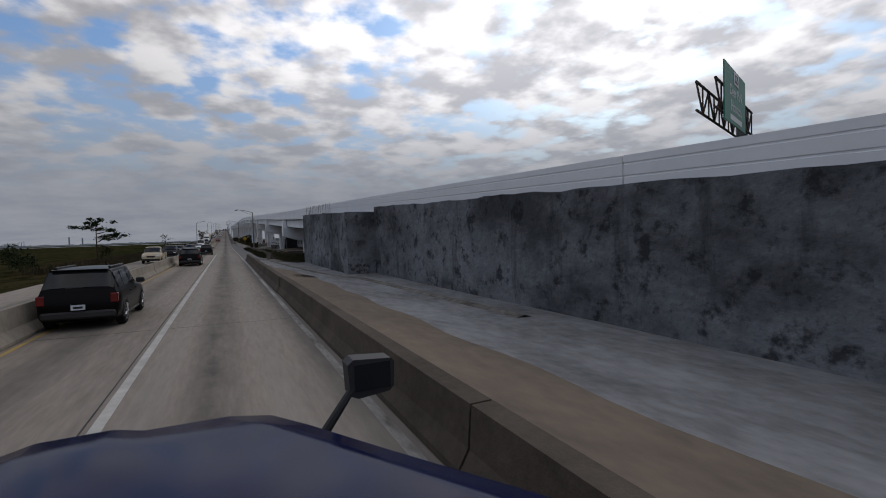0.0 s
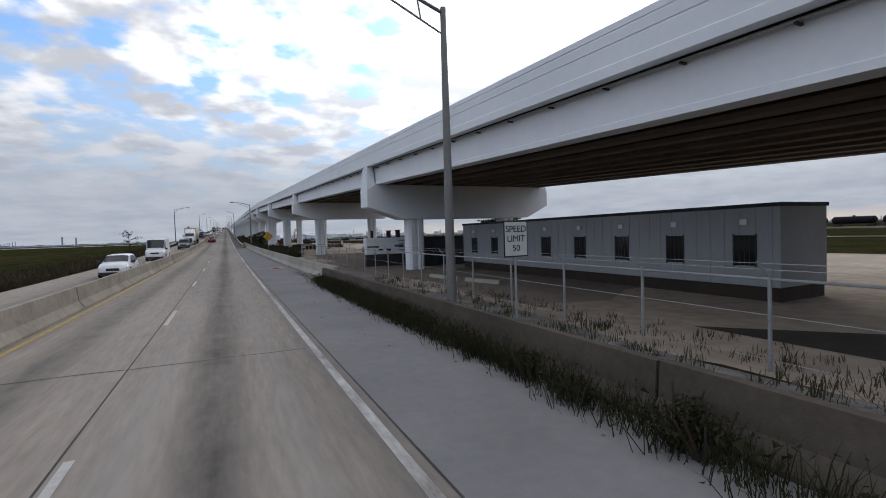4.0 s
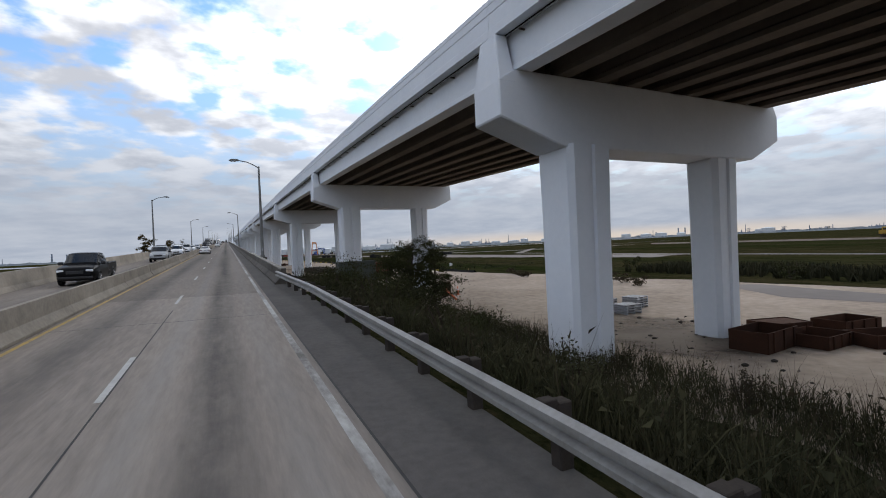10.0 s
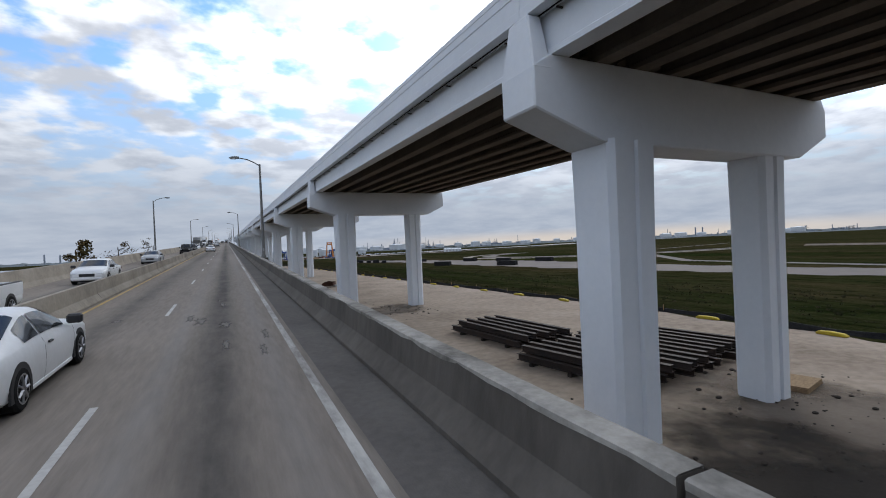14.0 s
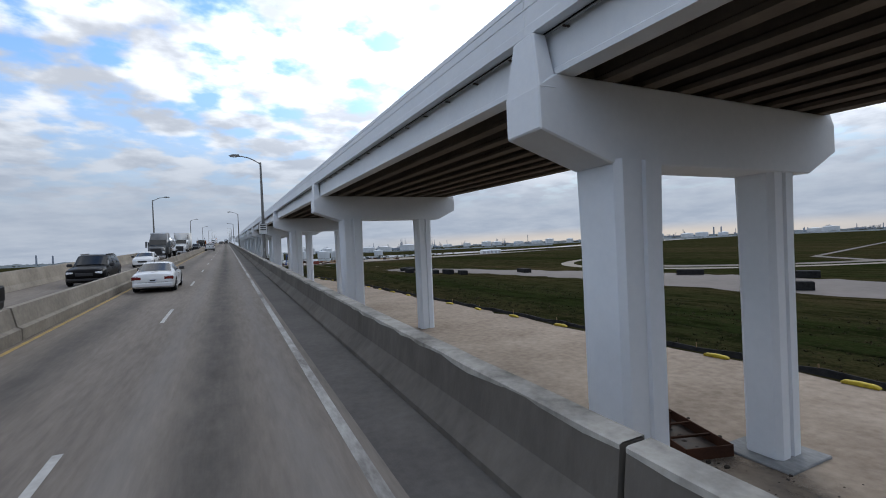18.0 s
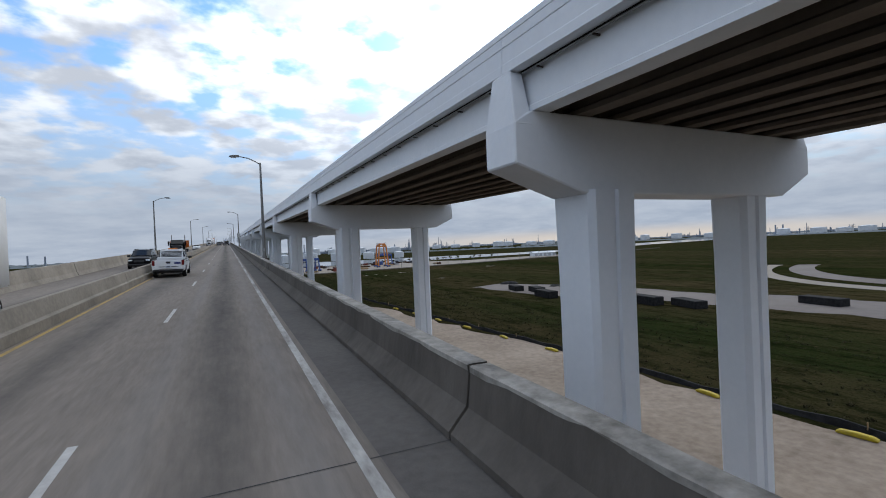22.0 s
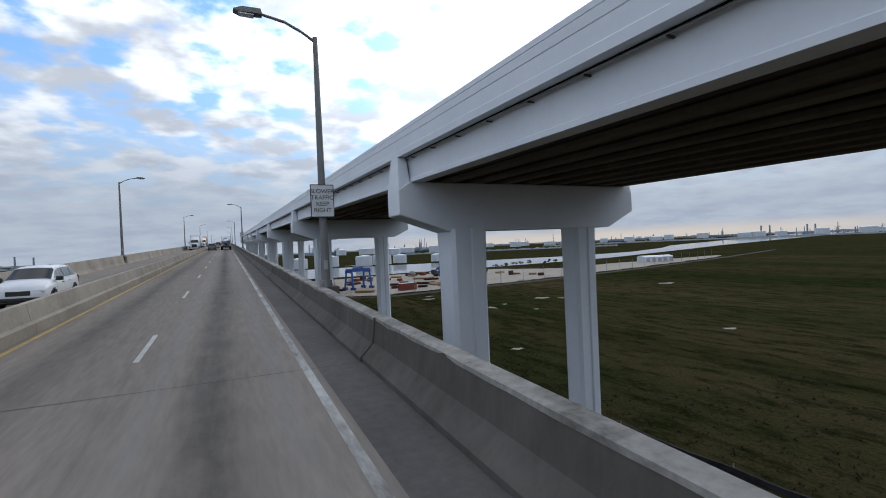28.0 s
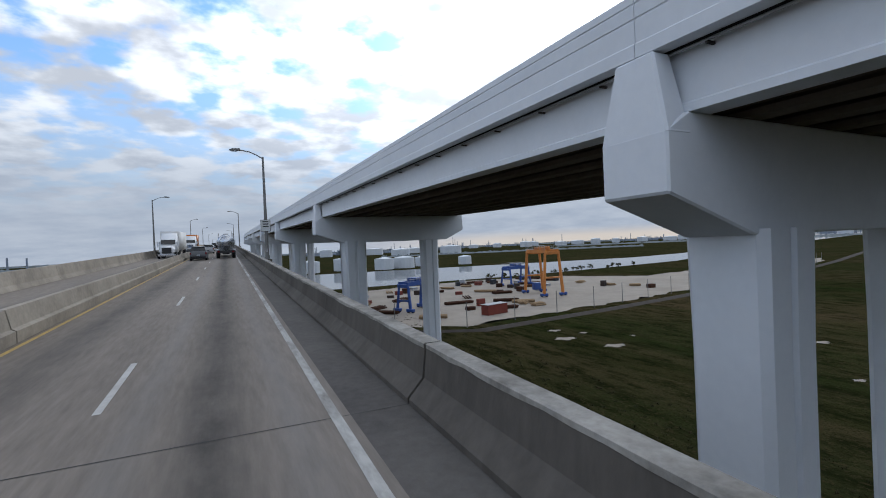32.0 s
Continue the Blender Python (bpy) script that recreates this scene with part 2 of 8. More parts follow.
def wall_material():
    """Old grey concrete: pale and dark drifts, black mould in streaks and blotches."""
    m = material("stained_wall_concrete", (0.25, 0.265, 0.285), 0.9, other=(0.11, 0.118, 0.13), scale=0.22, spread=0.7, fine=3.0, mix_fine=0.5, bump=1.0, bump_scale=5, depth=0.06, stretch=(1, 0.8, 0.9))
    tr = m.node_tree
    n = tr.nodes.new
    b = tr.nodes["Principled BSDF"]
    last = b.inputs["Base Color"].links[0].from_socket
    at = n("ShaderNodeTexCoord")
    for seed, scale, stretch, lo, hi, amount in ((3, 0.26, (1, 0.55, 0.9), 0.46, 0.62, 0.72), (8, 0.45, (1, 1.7, 0.25), 0.56, 0.68, 0.6), (15, 1.5, (1, 0.9, 1.0), 0.53, 0.63, 0.8), (21, 9.0, (1, 1, 0.8), 0.55, 0.68, 0.4)):
        mp, t, r, mx = n("ShaderNodeMapping"), n("ShaderNodeTexNoise"), n("ShaderNodeMapRange"), n("ShaderNodeMix")
        mp.inputs["Scale"].default_value, mp.inputs["Location"].default_value = stretch, (seed, seed * 2.0, seed * 0.7)
        t.inputs["Scale"].default_value, t.inputs["Detail"].default_value, t.inputs["Roughness"].default_value = scale, 8, 0.68
        r.inputs[1].default_value, r.inputs[2].default_value, r.inputs[4].default_value = lo, hi, amount
        mx.data_type = "RGBA"
        mx.inputs[7].default_value = (0.022, 0.024, 0.027, 1)
        link_nodes(tr, at, "Object", mp, 0); link_nodes(tr, mp, 0, t, "Vector"); link_nodes(tr, t, 0, r, 0); link_nodes(tr, r, 0, mx, 0)
        tr.links.new(last, mx.inputs[6])
        last = mx.outputs[2]
    tr.links.new(last, b.inputs["Base Color"])
    return m


WALL_GREY = wall_material()
# near-black tone of the wall between the first bent's columns
DARK_WALL = material("dark_wall_concrete", (0.05, 0.046, 0.042), 0.9, other=(0.02, 0.019, 0.018), scale=0.5, spread=0.8)
WHITE_PAINT = material("white_road_paint", (0.56, 0.55, 0.52), 0.7, other=(0.27, 0.255, 0.235), scale=1.6, spread=0.9, fine=12)
YELLOW_PAINT = material("yellow_road_paint", (0.5, 0.33, 0.08), 0.7, other=(0.3, 0.22, 0.1), scale=2.0)


def field_material(name, green, brown, dark):
    """Mown rough grass: green and brown drifts along the road, dark tufts, fine blades."""
    m = bpy.data.materials.new(name)
    m.use_nodes = True
    tr = m.node_tree
    n = tr.nodes.new
    b = tr.nodes["Principled BSDF"]
    b.inputs["Roughness"].default_value, b.inputs["Specular IOR Level"].default_value = 1.0, 0.0
    at = n("ShaderNodeTexCoord")
    last = None
    heights = []
    for colour, scale, stretch, lo, hi, detail in ((brown, 0.045, (1, 0.16, 1), 0.42, 0.6, 6), (dark, 0.55, (1, 0.3, 1), 0.46, 0.62, 7), (brown, 2.6, (1, 0.6, 1), 0.52, 0.68, 6), (dark, 7.0, (1, 0.7, 1), 0.5, 0.66, 4)):
        mp, t, r, mx = n("ShaderNodeMapping"), n("ShaderNodeTexNoise"), n("ShaderNodeMapRange"), n("ShaderNodeMix")
        mp.inputs["Scale"].default_value = stretch
        t.inputs["Scale"].default_value, t.inputs["Detail"].default_value, t.inputs["Roughness"].default_value = scale, detail, 0.65
        r.inputs[1].default_value, r.inputs[2].default_value, r.inputs[4].default_value = lo, hi, 0.85
        mx.data_type = "RGBA"
        mx.inputs[7].default_value = (*colour, 1)
        if last is None:
            mx.inputs[6].default_value = (*green, 1)
        else:
            tr.links.new(last, mx.inputs[6])
        link_nodes(tr, at, "Object", mp, 0); link_nodes(tr, mp, 0, t, "Vector"); link_nodes(tr, t, 0, r, 0); link_nodes(tr, r, 0, mx, 0)
        last = mx.outputs[2]
        heights.append(t)
    tr.links.new(last, b.inputs["Base Color"])
    bp = n("ShaderNodeBump")
    bp.inputs["Strength"].default_value, bp.inputs["Distance"].default_value = 0.8, 0.3
    link_nodes(tr, heights[2], 0, bp, "Height"); link_nodes(tr, bp, 0, b, "Normal")
    return m


GRASS = field_material("field_grass", (0.026, 0.03, 0.0115), (0.05, 0.039, 0.02), (0.008, 0.011, 0.004))
SAND = material("sandy_gravel", (0.4, 0.33, 0.265), 0.95, other=(0.2, 0.158, 0.122), scale=0.1, fine=1.6, spread=0.7, mix_fine=0.6, bump=0.5, bump_scale=6)
GALVANISED = material("galvanised_steel", (0.38, 0.385, 0.39), 0.5, 0.5, scale=2.0)


WHITE_WORN = material("worn_white_paint", (0.46, 0.45, 0.42), 0.75, other=(0.135, 0.123, 0.11), scale=0.9, spread=0.45, fine=10, stretch=(1, 0.3, 1))
TAR = material("joint_tar", (0.03, 0.029, 0.028), 0.7, other=(0.05, 0.047, 0.045), scale=2)
STAIN = material("oil_stain", (0.135, 0.124, 0.113), 0.85, other=(0.2, 0.184, 0.168), scale=3.0, spread=0.6)
OLD_BARRIER = material("brown_stained_concrete", (0.13, 0.108, 0.088), 0.9, other=(0.05, 0.042, 0.035), scale=0.6, spread=0.8, bump=0.4)
PALE_BARRIER = material("pale_barrier_concrete", (0.4, 0.385, 0.34), 0.85, other=(0.25, 0.238, 0.205), scale=0.5, spread=0.8, bump=0.2, vary=0.05)
PALE_STEEL = material("pale_sheet_steel", (0.42, 0.425, 0.43), 0.5, 0.3, other=(0.26, 0.255, 0.245), scale=1.6, spread=0.8)
RAIL_GREY = material("dull_rail_steel", (0.3, 0.295, 0.28), 0.55, 0.3, other=(0.2, 0.19, 0.175), scale=1.2)
TIMBER_DARK = material("dark_post_timber", (0.035, 0.03, 0.026), 0.9, other=(0.06, 0.05, 0.042), scale=3)
LAMP_GREY = material("lamp_pole_steel", (0.2, 0.2, 0.195), 0.55, 0.4, other=(0.14, 0.138, 0.132), scale=1.5)
TANK_METAL = material("polished_tank", (0.62, 0.64, 0.67), 0.22, 0.85, other=(0.5, 0.52, 0.55), scale=0.6)
DIRT = material("brown_dirt", (0.125, 0.1, 0.08), 0.95, other=(0.22, 0.185, 0.152), scale=0.3, spread=0.9, bump=0.6, bump_scale=8)
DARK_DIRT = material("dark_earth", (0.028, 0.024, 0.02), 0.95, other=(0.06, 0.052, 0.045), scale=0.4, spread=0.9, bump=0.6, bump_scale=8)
SAND_PALE = material("pale_gravel", (0.32, 0.285, 0.245), 0.95, other=(0.21, 0.185, 0.155), scale=0.08, fine=1.0, spread=0.8)
DARK_GRASS = field_material("dark_rough_grass", (0.02, 0.027, 0.009), (0.035, 0.03, 0.014), (0.006, 0.009, 0.003))
GRASS_BROWN = field_material("brown_rough_grass", (0.035, 0.035, 0.014), (0.065, 0.048, 0.026), (0.012, 0.013, 0.006))
WEED_DARK = material("dark_weeds", (0.02, 0.024, 0.012), 1.0, other=(0.045, 0.04, 0.022), scale=0.6, spread=0.9)
WEED_BROWN = material("brown_weeds", (0.07, 0.052, 0.033), 1.0, other=(0.035, 0.033, 0.018), scale=0.5, spread=0.9)
RUBBER = material("tyre_rubber", (0.02, 0.02, 0.02), 0.9, scale=3)
RIM = material("wheel_rim", (0.35, 0.35, 0.36), 0.35, 0.8, scale=3)
TINT = material("tinted_glass", (0.012, 0.014, 0.016), 0.08, other=(0.018, 0.02, 0.022), scale=1)
BLACK_TRIM = material("black_trim", (0.02, 0.02, 0.022), 0.6, scale=3)
TAIL_RED = material("red_lamp", (0.16, 0.008, 0.008), 0.25, other=(0.1, 0.006, 0.006), scale=4)
HEAD_WHITE = material("clear_lamp", (0.75, 0.76, 0.78), 0.15, other=(0.6, 0.62, 0.65), scale=4)
PLATE = material("number_plate", (0.6, 0.63, 0.66), 0.5, other=(0.45, 0.5, 0.6), scale=6)
CHROME = material("bright_metal", (0.6, 0.6, 0.61), 0.25, 0.9, scale=2)
CAR = {n: material(n + "_car_paint", c, 0.28, 0.0, other=tuple(v * 0.85 for v in c), scale=0.8, gloss=0.35) for n, c in dict(
    black=(0.004, 0.004, 0.0045), silver=(0.36, 0.37, 0.38), white=(0.72, 0.73, 0.74), red=(0.24, 0.012, 0.012), grey=(0.1, 0.105, 0.11), blue=(0.02, 0.035, 0.16), tan=(0.5, 0.42, 0.3), maroon=(0.13, 0.015, 0.014), orange=(0.5, 0.16, 0.03)).items()}
BOX_PAINT = {n: material(n + "_box_panel", c, 0.6, 0.0, other=tuple(v * 0.8 for v in c), scale=0.5, spread=0.8) for n, c in dict(
    white=(0.66, 0.66, 0.65), tan=(0.46, 0.39, 0.29)).items()}
CAR["black"].node_tree.nodes["Principled BSDF"].inputs["Specular IOR Level"].default_value = 0.09
RUST = material("rusty_steel", (0.075, 0.034, 0.02), 0.9, other=(0.03, 0.017, 0.013), scale=0.8, spread=0.9, bump=0.3, vary=0.25)
DARK_STEEL = material("dark_steel", (0.03, 0.026, 0.024), 0.75, other=(0.055, 0.035, 0.026), scale=0.9)
SILT = material("silt_fence_fabric", (0.012, 0.012, 0.013), 0.9, other=(0.03, 0.03, 0.03), scale=1.5)
YELLOW_BAG = material("yellow_bag", (0.55, 0.42, 0.03), 0.7, other=(0.38, 0.29, 0.05), scale=3)
WATER = material("still_water", (0.05, 0.055, 0.06), 0.06, other=(0.07, 0.07, 0.07), scale=0.05)
MUD = material("pale_wet_clay", (0.19, 0.168, 0.155), 0.85, other=(0.125, 0.11, 0.1), scale=0.06, fine=0.8, spread=0.8)
APRON_TAN = material("dusty_concrete", (0.24, 0.19, 0.145), 0.95, other=(0.12, 0.1, 0.085), scale=0.35, spread=0.8, fine=3.5, mix_fine=0.6, bump=0.5, bump_scale=6, stretch=(1, 0.5, 1))
APRON_GREY = material("pale_rubble_concrete", (0.33, 0.335, 0.34), 0.95, other=(0.12, 0.123, 0.127), scale=0.4, spread=0.7, fine=3.0, mix_fine=0.6, bump=0.7, bump_scale=5, stretch=(1, 0.6, 1))
RUBBLE = material("dusty_rubble", (0.26, 0.245, 0.225), 0.95, other=(0.06, 0.054, 0.046), scale=0.8, spread=0.8, fine=4.0, mix_fine=0.7, bump=1.0, bump_scale=7, depth=0.06)
TRAILER = material("grey_siding", (0.36, 0.37, 0.385), 0.7, other=(0.29, 0.298, 0.312), scale=0.4, spread=0.7, stretch=(1, 1, 0.3))
CONTAINER_GREY = material("grey_container_paint", (0.05, 0.056, 0.067), 0.65, other=(0.03, 0.034, 0.04), scale=0.6, gloss=0.12)
CONTAINER_RED = material("red_container_paint", (0.2, 0.045, 0.03), 0.7, other=(0.12, 0.03, 0.022), scale=0.6, spread=0.9)
WHITE_METAL = material("white_enamel", (0.7, 0.71, 0.72), 0.45, other=(0.6, 0.61, 0.63), scale=0.8)
CRANE_ORANGE = material("orange_crane_paint", (0.55, 0.2, 0.035), 0.55, other=(0.42, 0.15, 0.03), scale=0.5)
CRANE_BLUE = material("blue_crane_paint", (0.02, 0.07, 0.27), 0.5, other=(0.015, 0.05, 0.2), scale=0.5)
OLIVE = material("dark_olive_paint", (0.075, 0.08, 0.07), 0.7, other=(0.055, 0.06, 0.052), scale=0.8)
SIGN_GREEN = material("green_sign", (0.006, 0.16, 0.1), 0.5, other=(0.006, 0.13, 0.085), scale=0.8)
SIGN_YELLOW = material("yellow_sign", (0.6, 0.33, 0.015), 0.5, other=(0.48, 0.25, 0.015), scale=2)
SIGN_WHITE = material("white_sign", (0.6, 0.62, 0.62), 0.5, other=(0.5, 0.52, 0.52), scale=2)
INK = material("black_lettering", (0.015, 0.015, 0.015), 0.6, scale=5)
ORANGE_PLASTIC = material("orange_plastic", (0.75, 0.14, 0.03), 0.5, other=(0.55, 0.1, 0.03), scale=3)
TRUNK = material("tree_bark", (0.06, 0.045, 0.035), 0.95, other=(0.035, 0.026, 0.02), scale=2, bump=0.6)
PINE = material("pine_needles", (0.02, 0.03, 0.014), 0.9, other=(0.035, 0.045, 0.02), scale=0.7)
LEAF = material("dull_leaves", (0.03, 0.04, 0.014), 0.9, other=(0.052, 0.044, 0.018), scale=0.9, spread=0.8)
AUTUMN = material("reddish_leaves", (0.1, 0.06, 0.028), 0.9, other=(0.06, 0.055, 0.022), scale=0.6)
WEED = material("dry_weeds", (0.03, 0.038, 0.016), 1.0, other=(0.075, 0.062, 0.035), scale=0.5, spread=0.9)
# the haze of the air is mixed into these two far colours
FAR_HAZE = material("haze_tinted_works", (0.19, 0.225, 0.28), 1.0, other=(0.29, 0.33, 0.39), scale=0.01, spread=0.8)
FAR_DARK = material("haze_tinted_woods", (0.1, 0.12, 0.13), 1.0, other=(0.15, 0.17, 0.18), scale=0.01)
FAR_WHITE = material("white_storage_tank", (0.62, 0.65, 0.68), 0.7, other=(0.5, 0.53, 0.56), scale=0.02)
TIMBER = material("raw_timber", (0.34, 0.24, 0.14), 0.85, other=(0.22, 0.15, 0.09), scale=2, stretch=(1, 5, 1))
LOCO_YELLOW = material("yellow_locomotive_paint", (0.5, 0.3, 0.03), 0.6, other=(0.35, 0.2, 0.03), scale=0.4)
RAIL_BLACK = material("black_tank_car_paint", (0.012, 0.013, 0.015), 0.7, other=(0.02, 0.02, 0.022), scale=0.3, gloss=0.05)
TRUCK_BLUE = material("deep_blue_truck_paint", (0.004, 0.007, 0.045), 0.16, 0.0, other=(0.003, 0.005, 0.035), scale=0.6, gloss=0.12)
MIRROR = material("mirror_glass", (0.85, 0.86, 0.87), 0.02, 1.0, other=(0.84, 0.85, 0.86), scale=1)


def soften(src, name, reach=0.5, wob=0.5, scale=4.0):
    """The same surface with an edge that fades out unevenly over what lies below."""
    m = src.copy()
    m.name = name
    tr = m.node_tree
    n = tr.nodes.new
    b = tr.nodes["Principled BSDF"]
    at = n("ShaderNodeTexCoord")
    off = n("ShaderNodeVectorMath"); off.operation = "SUBTRACT"; off.inputs[1].default_value = (0.5, 0.5, 0.5)
    flat = n("ShaderNodeVectorMath"); flat.operation = "MULTIPLY"; flat.inputs[1].default_value = (2, 2, 0)
    size = n("ShaderNodeVectorMath"); size.operation = "LENGTH"
    link_nodes(tr, at, "Generated", off, 0); link_nodes(tr, off, 0, flat, 0); link_nodes(tr, flat, 0, size, 0)
    t = n("ShaderNodeTexNoise")
    t.inputs["Scale"].default_value, t.inputs["Detail"].default_value, t.inputs["Roughness"].default_value = scale, 7, 0.65
    link_nodes(tr, at, "Generated", t, "Vector")
    mix = n("ShaderNodeMath"); mix.operation = "MULTIPLY_ADD"; mix.inputs[1].default_value = wob * 2.4
    link_nodes(tr, t, 0, mix, 0); link_nodes(tr, size, "Value", mix, 2)
    r = n("ShaderNodeMapRange"); r.interpolation_type = "SMOOTHSTEP"
    top = 0.95 + wob * 1.2 - 0.35
    r.inputs[1].default_value, r.inputs[2].default_value, r.inputs[3].default_value, r.inputs[4].default_value = top - reach, top, 1.0, 0.0
    link_nodes(tr, mix, 0, r, 0); link_nodes(tr, r, 0, b, "Alpha")
    return m


DIRT_SOFT, DARK_DIRT_SOFT = soften(DIRT, "soft_brown_dirt"), soften(DARK_DIRT, "soft_dark_earth")
WEED_SOFT, SAND_SOFT = soften(DARK_GRASS, "soft_dark_grass"), soften(SAND_PALE, "soft_pale_gravel", 0.25, 0.9, 3.0)
PUDDLE_SOFT = soften(WATER, "soft_puddle_water", 0.25, 0.8, 4.0)
STAIN_SOFT = soften(STAIN, "soft_oil_stain", 0.5, 0.9, 5.0)


# ---- building tools
def part(name, mesh, mat, parent=None, label=""):
    """Links a bmesh or mesh as one object, under its parent."""
    if isinstance(mesh, bmesh.types.BMesh):
        me = bpy.data.meshes.new(name)
        mesh.to_mesh(me)
        mesh.free()
    else:
        me = mesh
    if mat and not me.materials:
        me.materials.append(mat)
    ob = new(name, me)
    if parent:
        ob.parent = parent
    if label:
        ob["label"] = label
    return ob


def thing(name, m, label, category, group="", kind=""):
    ob = new(name)
    ob.matrix_world = m
    return tagged(ob, label, category, group, kind)


def box_bm(x0, x1, y0, y1, z0, z1, bevel=0.0, bm=None):
    out = bm or bmesh.new()
    r = bmesh.ops.create_cube(out, size=1.0, matrix=Matrix.LocRotScale(((x0 + x1) / 2, (y0 + y1) / 2, (z0 + z1) / 2), None, (x1 - x0, y1 - y0, z1 - z0)))
    if bevel:
        es = {e for v in r["verts"] for e in v.link_edges}
        bmesh.ops.bevel(out, geom=list(es), offset=bevel, segments=1, affect="EDGES")
    return out


def tube_bm(a, b, r0, r1=None, n=10, bm=None):
    """A tapered rod from a to b."""
    out = bm or bmesh.new()
    a, b = Vector(a), Vector(b)
    turn = (b - a).to_track_quat("Z", "Y").to_matrix().to_4x4()
    bmesh.ops.create_cone(out, cap_ends=True, segments=n, radius1=r0, radius2=r0 if r1 is None else r1, depth=(b - a).length,
                          matrix=Matrix.Translation((a + b) / 2) @ turn)
    return out


def sweep(name, profile, ys, height, mat, parent=None, across=None, cap=True, label="", closed=True):
    """A profile of (x, z) drawn along y, lifted by height(y) and moved sideways by across(y)."""
    k = len(profile)
    vs = [((x if across is None else x + across(y)), y, z + height(y)) for y in ys for x, z in profile]
    fs = []
    for i in range(len(ys) - 1):
        for j in range(k if closed else k - 1):
            a, b = i * k + j, i * k + (j + 1) % k
            fs.append((a, b, b + k, a + k))
    if cap and closed:
        fs.append(tuple(range(k))[::-1])
        fs.append(tuple(range((len(ys) - 1) * k, len(ys) * k)))
    me = bpy.data.meshes.new(name)
    me.from_pydata(vs, [], fs)
    me.validate()
    bm = bmesh.new(); bm.from_mesh(me)
    bmesh.ops.recalc_face_normals(bm, faces=bm.faces)
    bm.to_mesh(me); bm.free()
    return part(name, me, mat, parent, label)


def steps(a, b, d):
    n = max(1, round((b - a) / d))
    return [a + (b - a) * i / n for i in range(n + 1)]


def extrude_bm(points, x0, x1, axis="x", bm=None):
    """A solid from an outline of (u, v): axis x: u is y, v is z; axis y: u is x, v is z; axis z: u is x, v is y."""
    out = bm or bmesh.new()
    def at(u, v, w):
        return {"x": (w, u, v), "y": (u, w, v), "z": (u, v, w)}[axis]
    lo = [out.verts.new(at(u, v, x0)) for u, v in points]
    hi = [out.verts.new(at(u, v, x1)) for u, v in points]
    fs = [out.faces.new(lo[::-1]), out.faces.new(hi)]
    k = len(points)
    for i in range(k):
        fs.append(out.faces.new((lo[i], lo[(i + 1) % k], hi[(i + 1) % k], hi[i])))
    bmesh.ops.recalc_face_normals(out, faces=fs)
    return out


def across_z(x):
    return -CROSS * x


# ---- ground and roads
GROUND_Z = -0.5
bm = bmesh.new()
bmesh.ops.create_grid(bm, x_segments=40, y_segments=40, size=4600, matrix=Matrix.Translation((0, 600, GROUND_Z)))
ground = tagged(part("ground", bm, GRASS), "dull green and brown rough grass field", "ground", kind="structure")

LEFT_EDGE, MEDIAN, RIGHT_LINE = -10.4, -5.15, 1.85
ROAD_END = 1500.0
BRIDGE_START = 272.0
EDGE = [(-80, 2.2), (58, 2.2), (63, 5.2), (130, 5.2), (150, 4.62), (170, 4.1), (190, 3.75), (209, 3.2), (214, 3.0), (272, 2.9), (2000, 2.75)]


def road_right(y):
    """Edge of the paving on the side of the new bridge."""
    return float(np.interp(y, [e[0] for e in EDGE], [e[1] for e in EDGE]))


def edge_shift(y):
    return float(np.interp(y, [60, 135, 210, 285], [0.0, -0.22, -0.4, -0.57]))


def strip(name, rows, mat, parent=None, label=""):
    """A surface through rows of places that have the same count."""
    k = len(rows[0])
    fs = [(i * k + j, i * k + j + 1, (i + 1) * k + j + 1, (i + 1) * k + j) for i in range(len(rows) - 1) for j in range(k - 1)]
    me = bpy.data.meshes.new(name)
    me.from_pydata([p for r in rows for p in r], [], fs)
    return part(name, me, mat, parent, label)


def road_point(x, y, up=0.0):
    return (x, y, road_z(y) + across_z(x) + up)


road = tagged(strip("road", [[road_point(x, y) for x in (LEFT_EDGE, MEDIAN, RIGHT_LINE + edge_shift(y) + 0.2)] for y in steps(-80, BRIDGE_START, 4)], CONCRETE_ROAD),
              "worn grey concrete motorway with darker wheel tracks", "road", kind="structure")
tagged(strip("road", [[road_point(x, y) for x in (LEFT_EDGE, MEDIAN, RIGHT_LINE + edge_shift(y) + 0.2)] for y in steps(BRIDGE_START, ROAD_END, 5)], DECK_CONCRETE),
       "darker grey concrete deck of the old bridge", "road", kind="structure")
tagged(strip("shoulder", [[road_point(x, y) for x in (RIGHT_LINE + edge_shift(y) + 0.2, road_right(y) + 0.3)] for y in steps(196, ROAD_END, 5)], SHOULDER),
       "dark grey dusty road shoulder", "road shoulder", kind="structure")


tagged(strip("shoulder", [[road_point(x, y) for x in (RIGHT_LINE + edge_shift(y) + 0.2, road_right(y) + 0.3)] for y in steps(-80, 196, 4)], DUSTY_SHOULDER),
       "pale grey dusty road shoulder beside the lay-by barrier", "road shoulder", kind="structure")


def bank_row(y):
    z, r = road_z(y), road_right(y) + 0.32
    w = max(0.6, (z + 0.3) * 2.1)
    l = LEFT_EDGE - 0.2
    return [(l - w, y, GROUND_Z - 0.15), (l - 0.6, y, z + across_z(l) - 0.15), (l, y, z + across_z(l) - 0.06), (r, y, z + across_z(r) - 0.07), (r + 0.9, y, z + across_z(r) - 0.16), (r + w + 0.9, y, GROUND_Z - 0.15)]


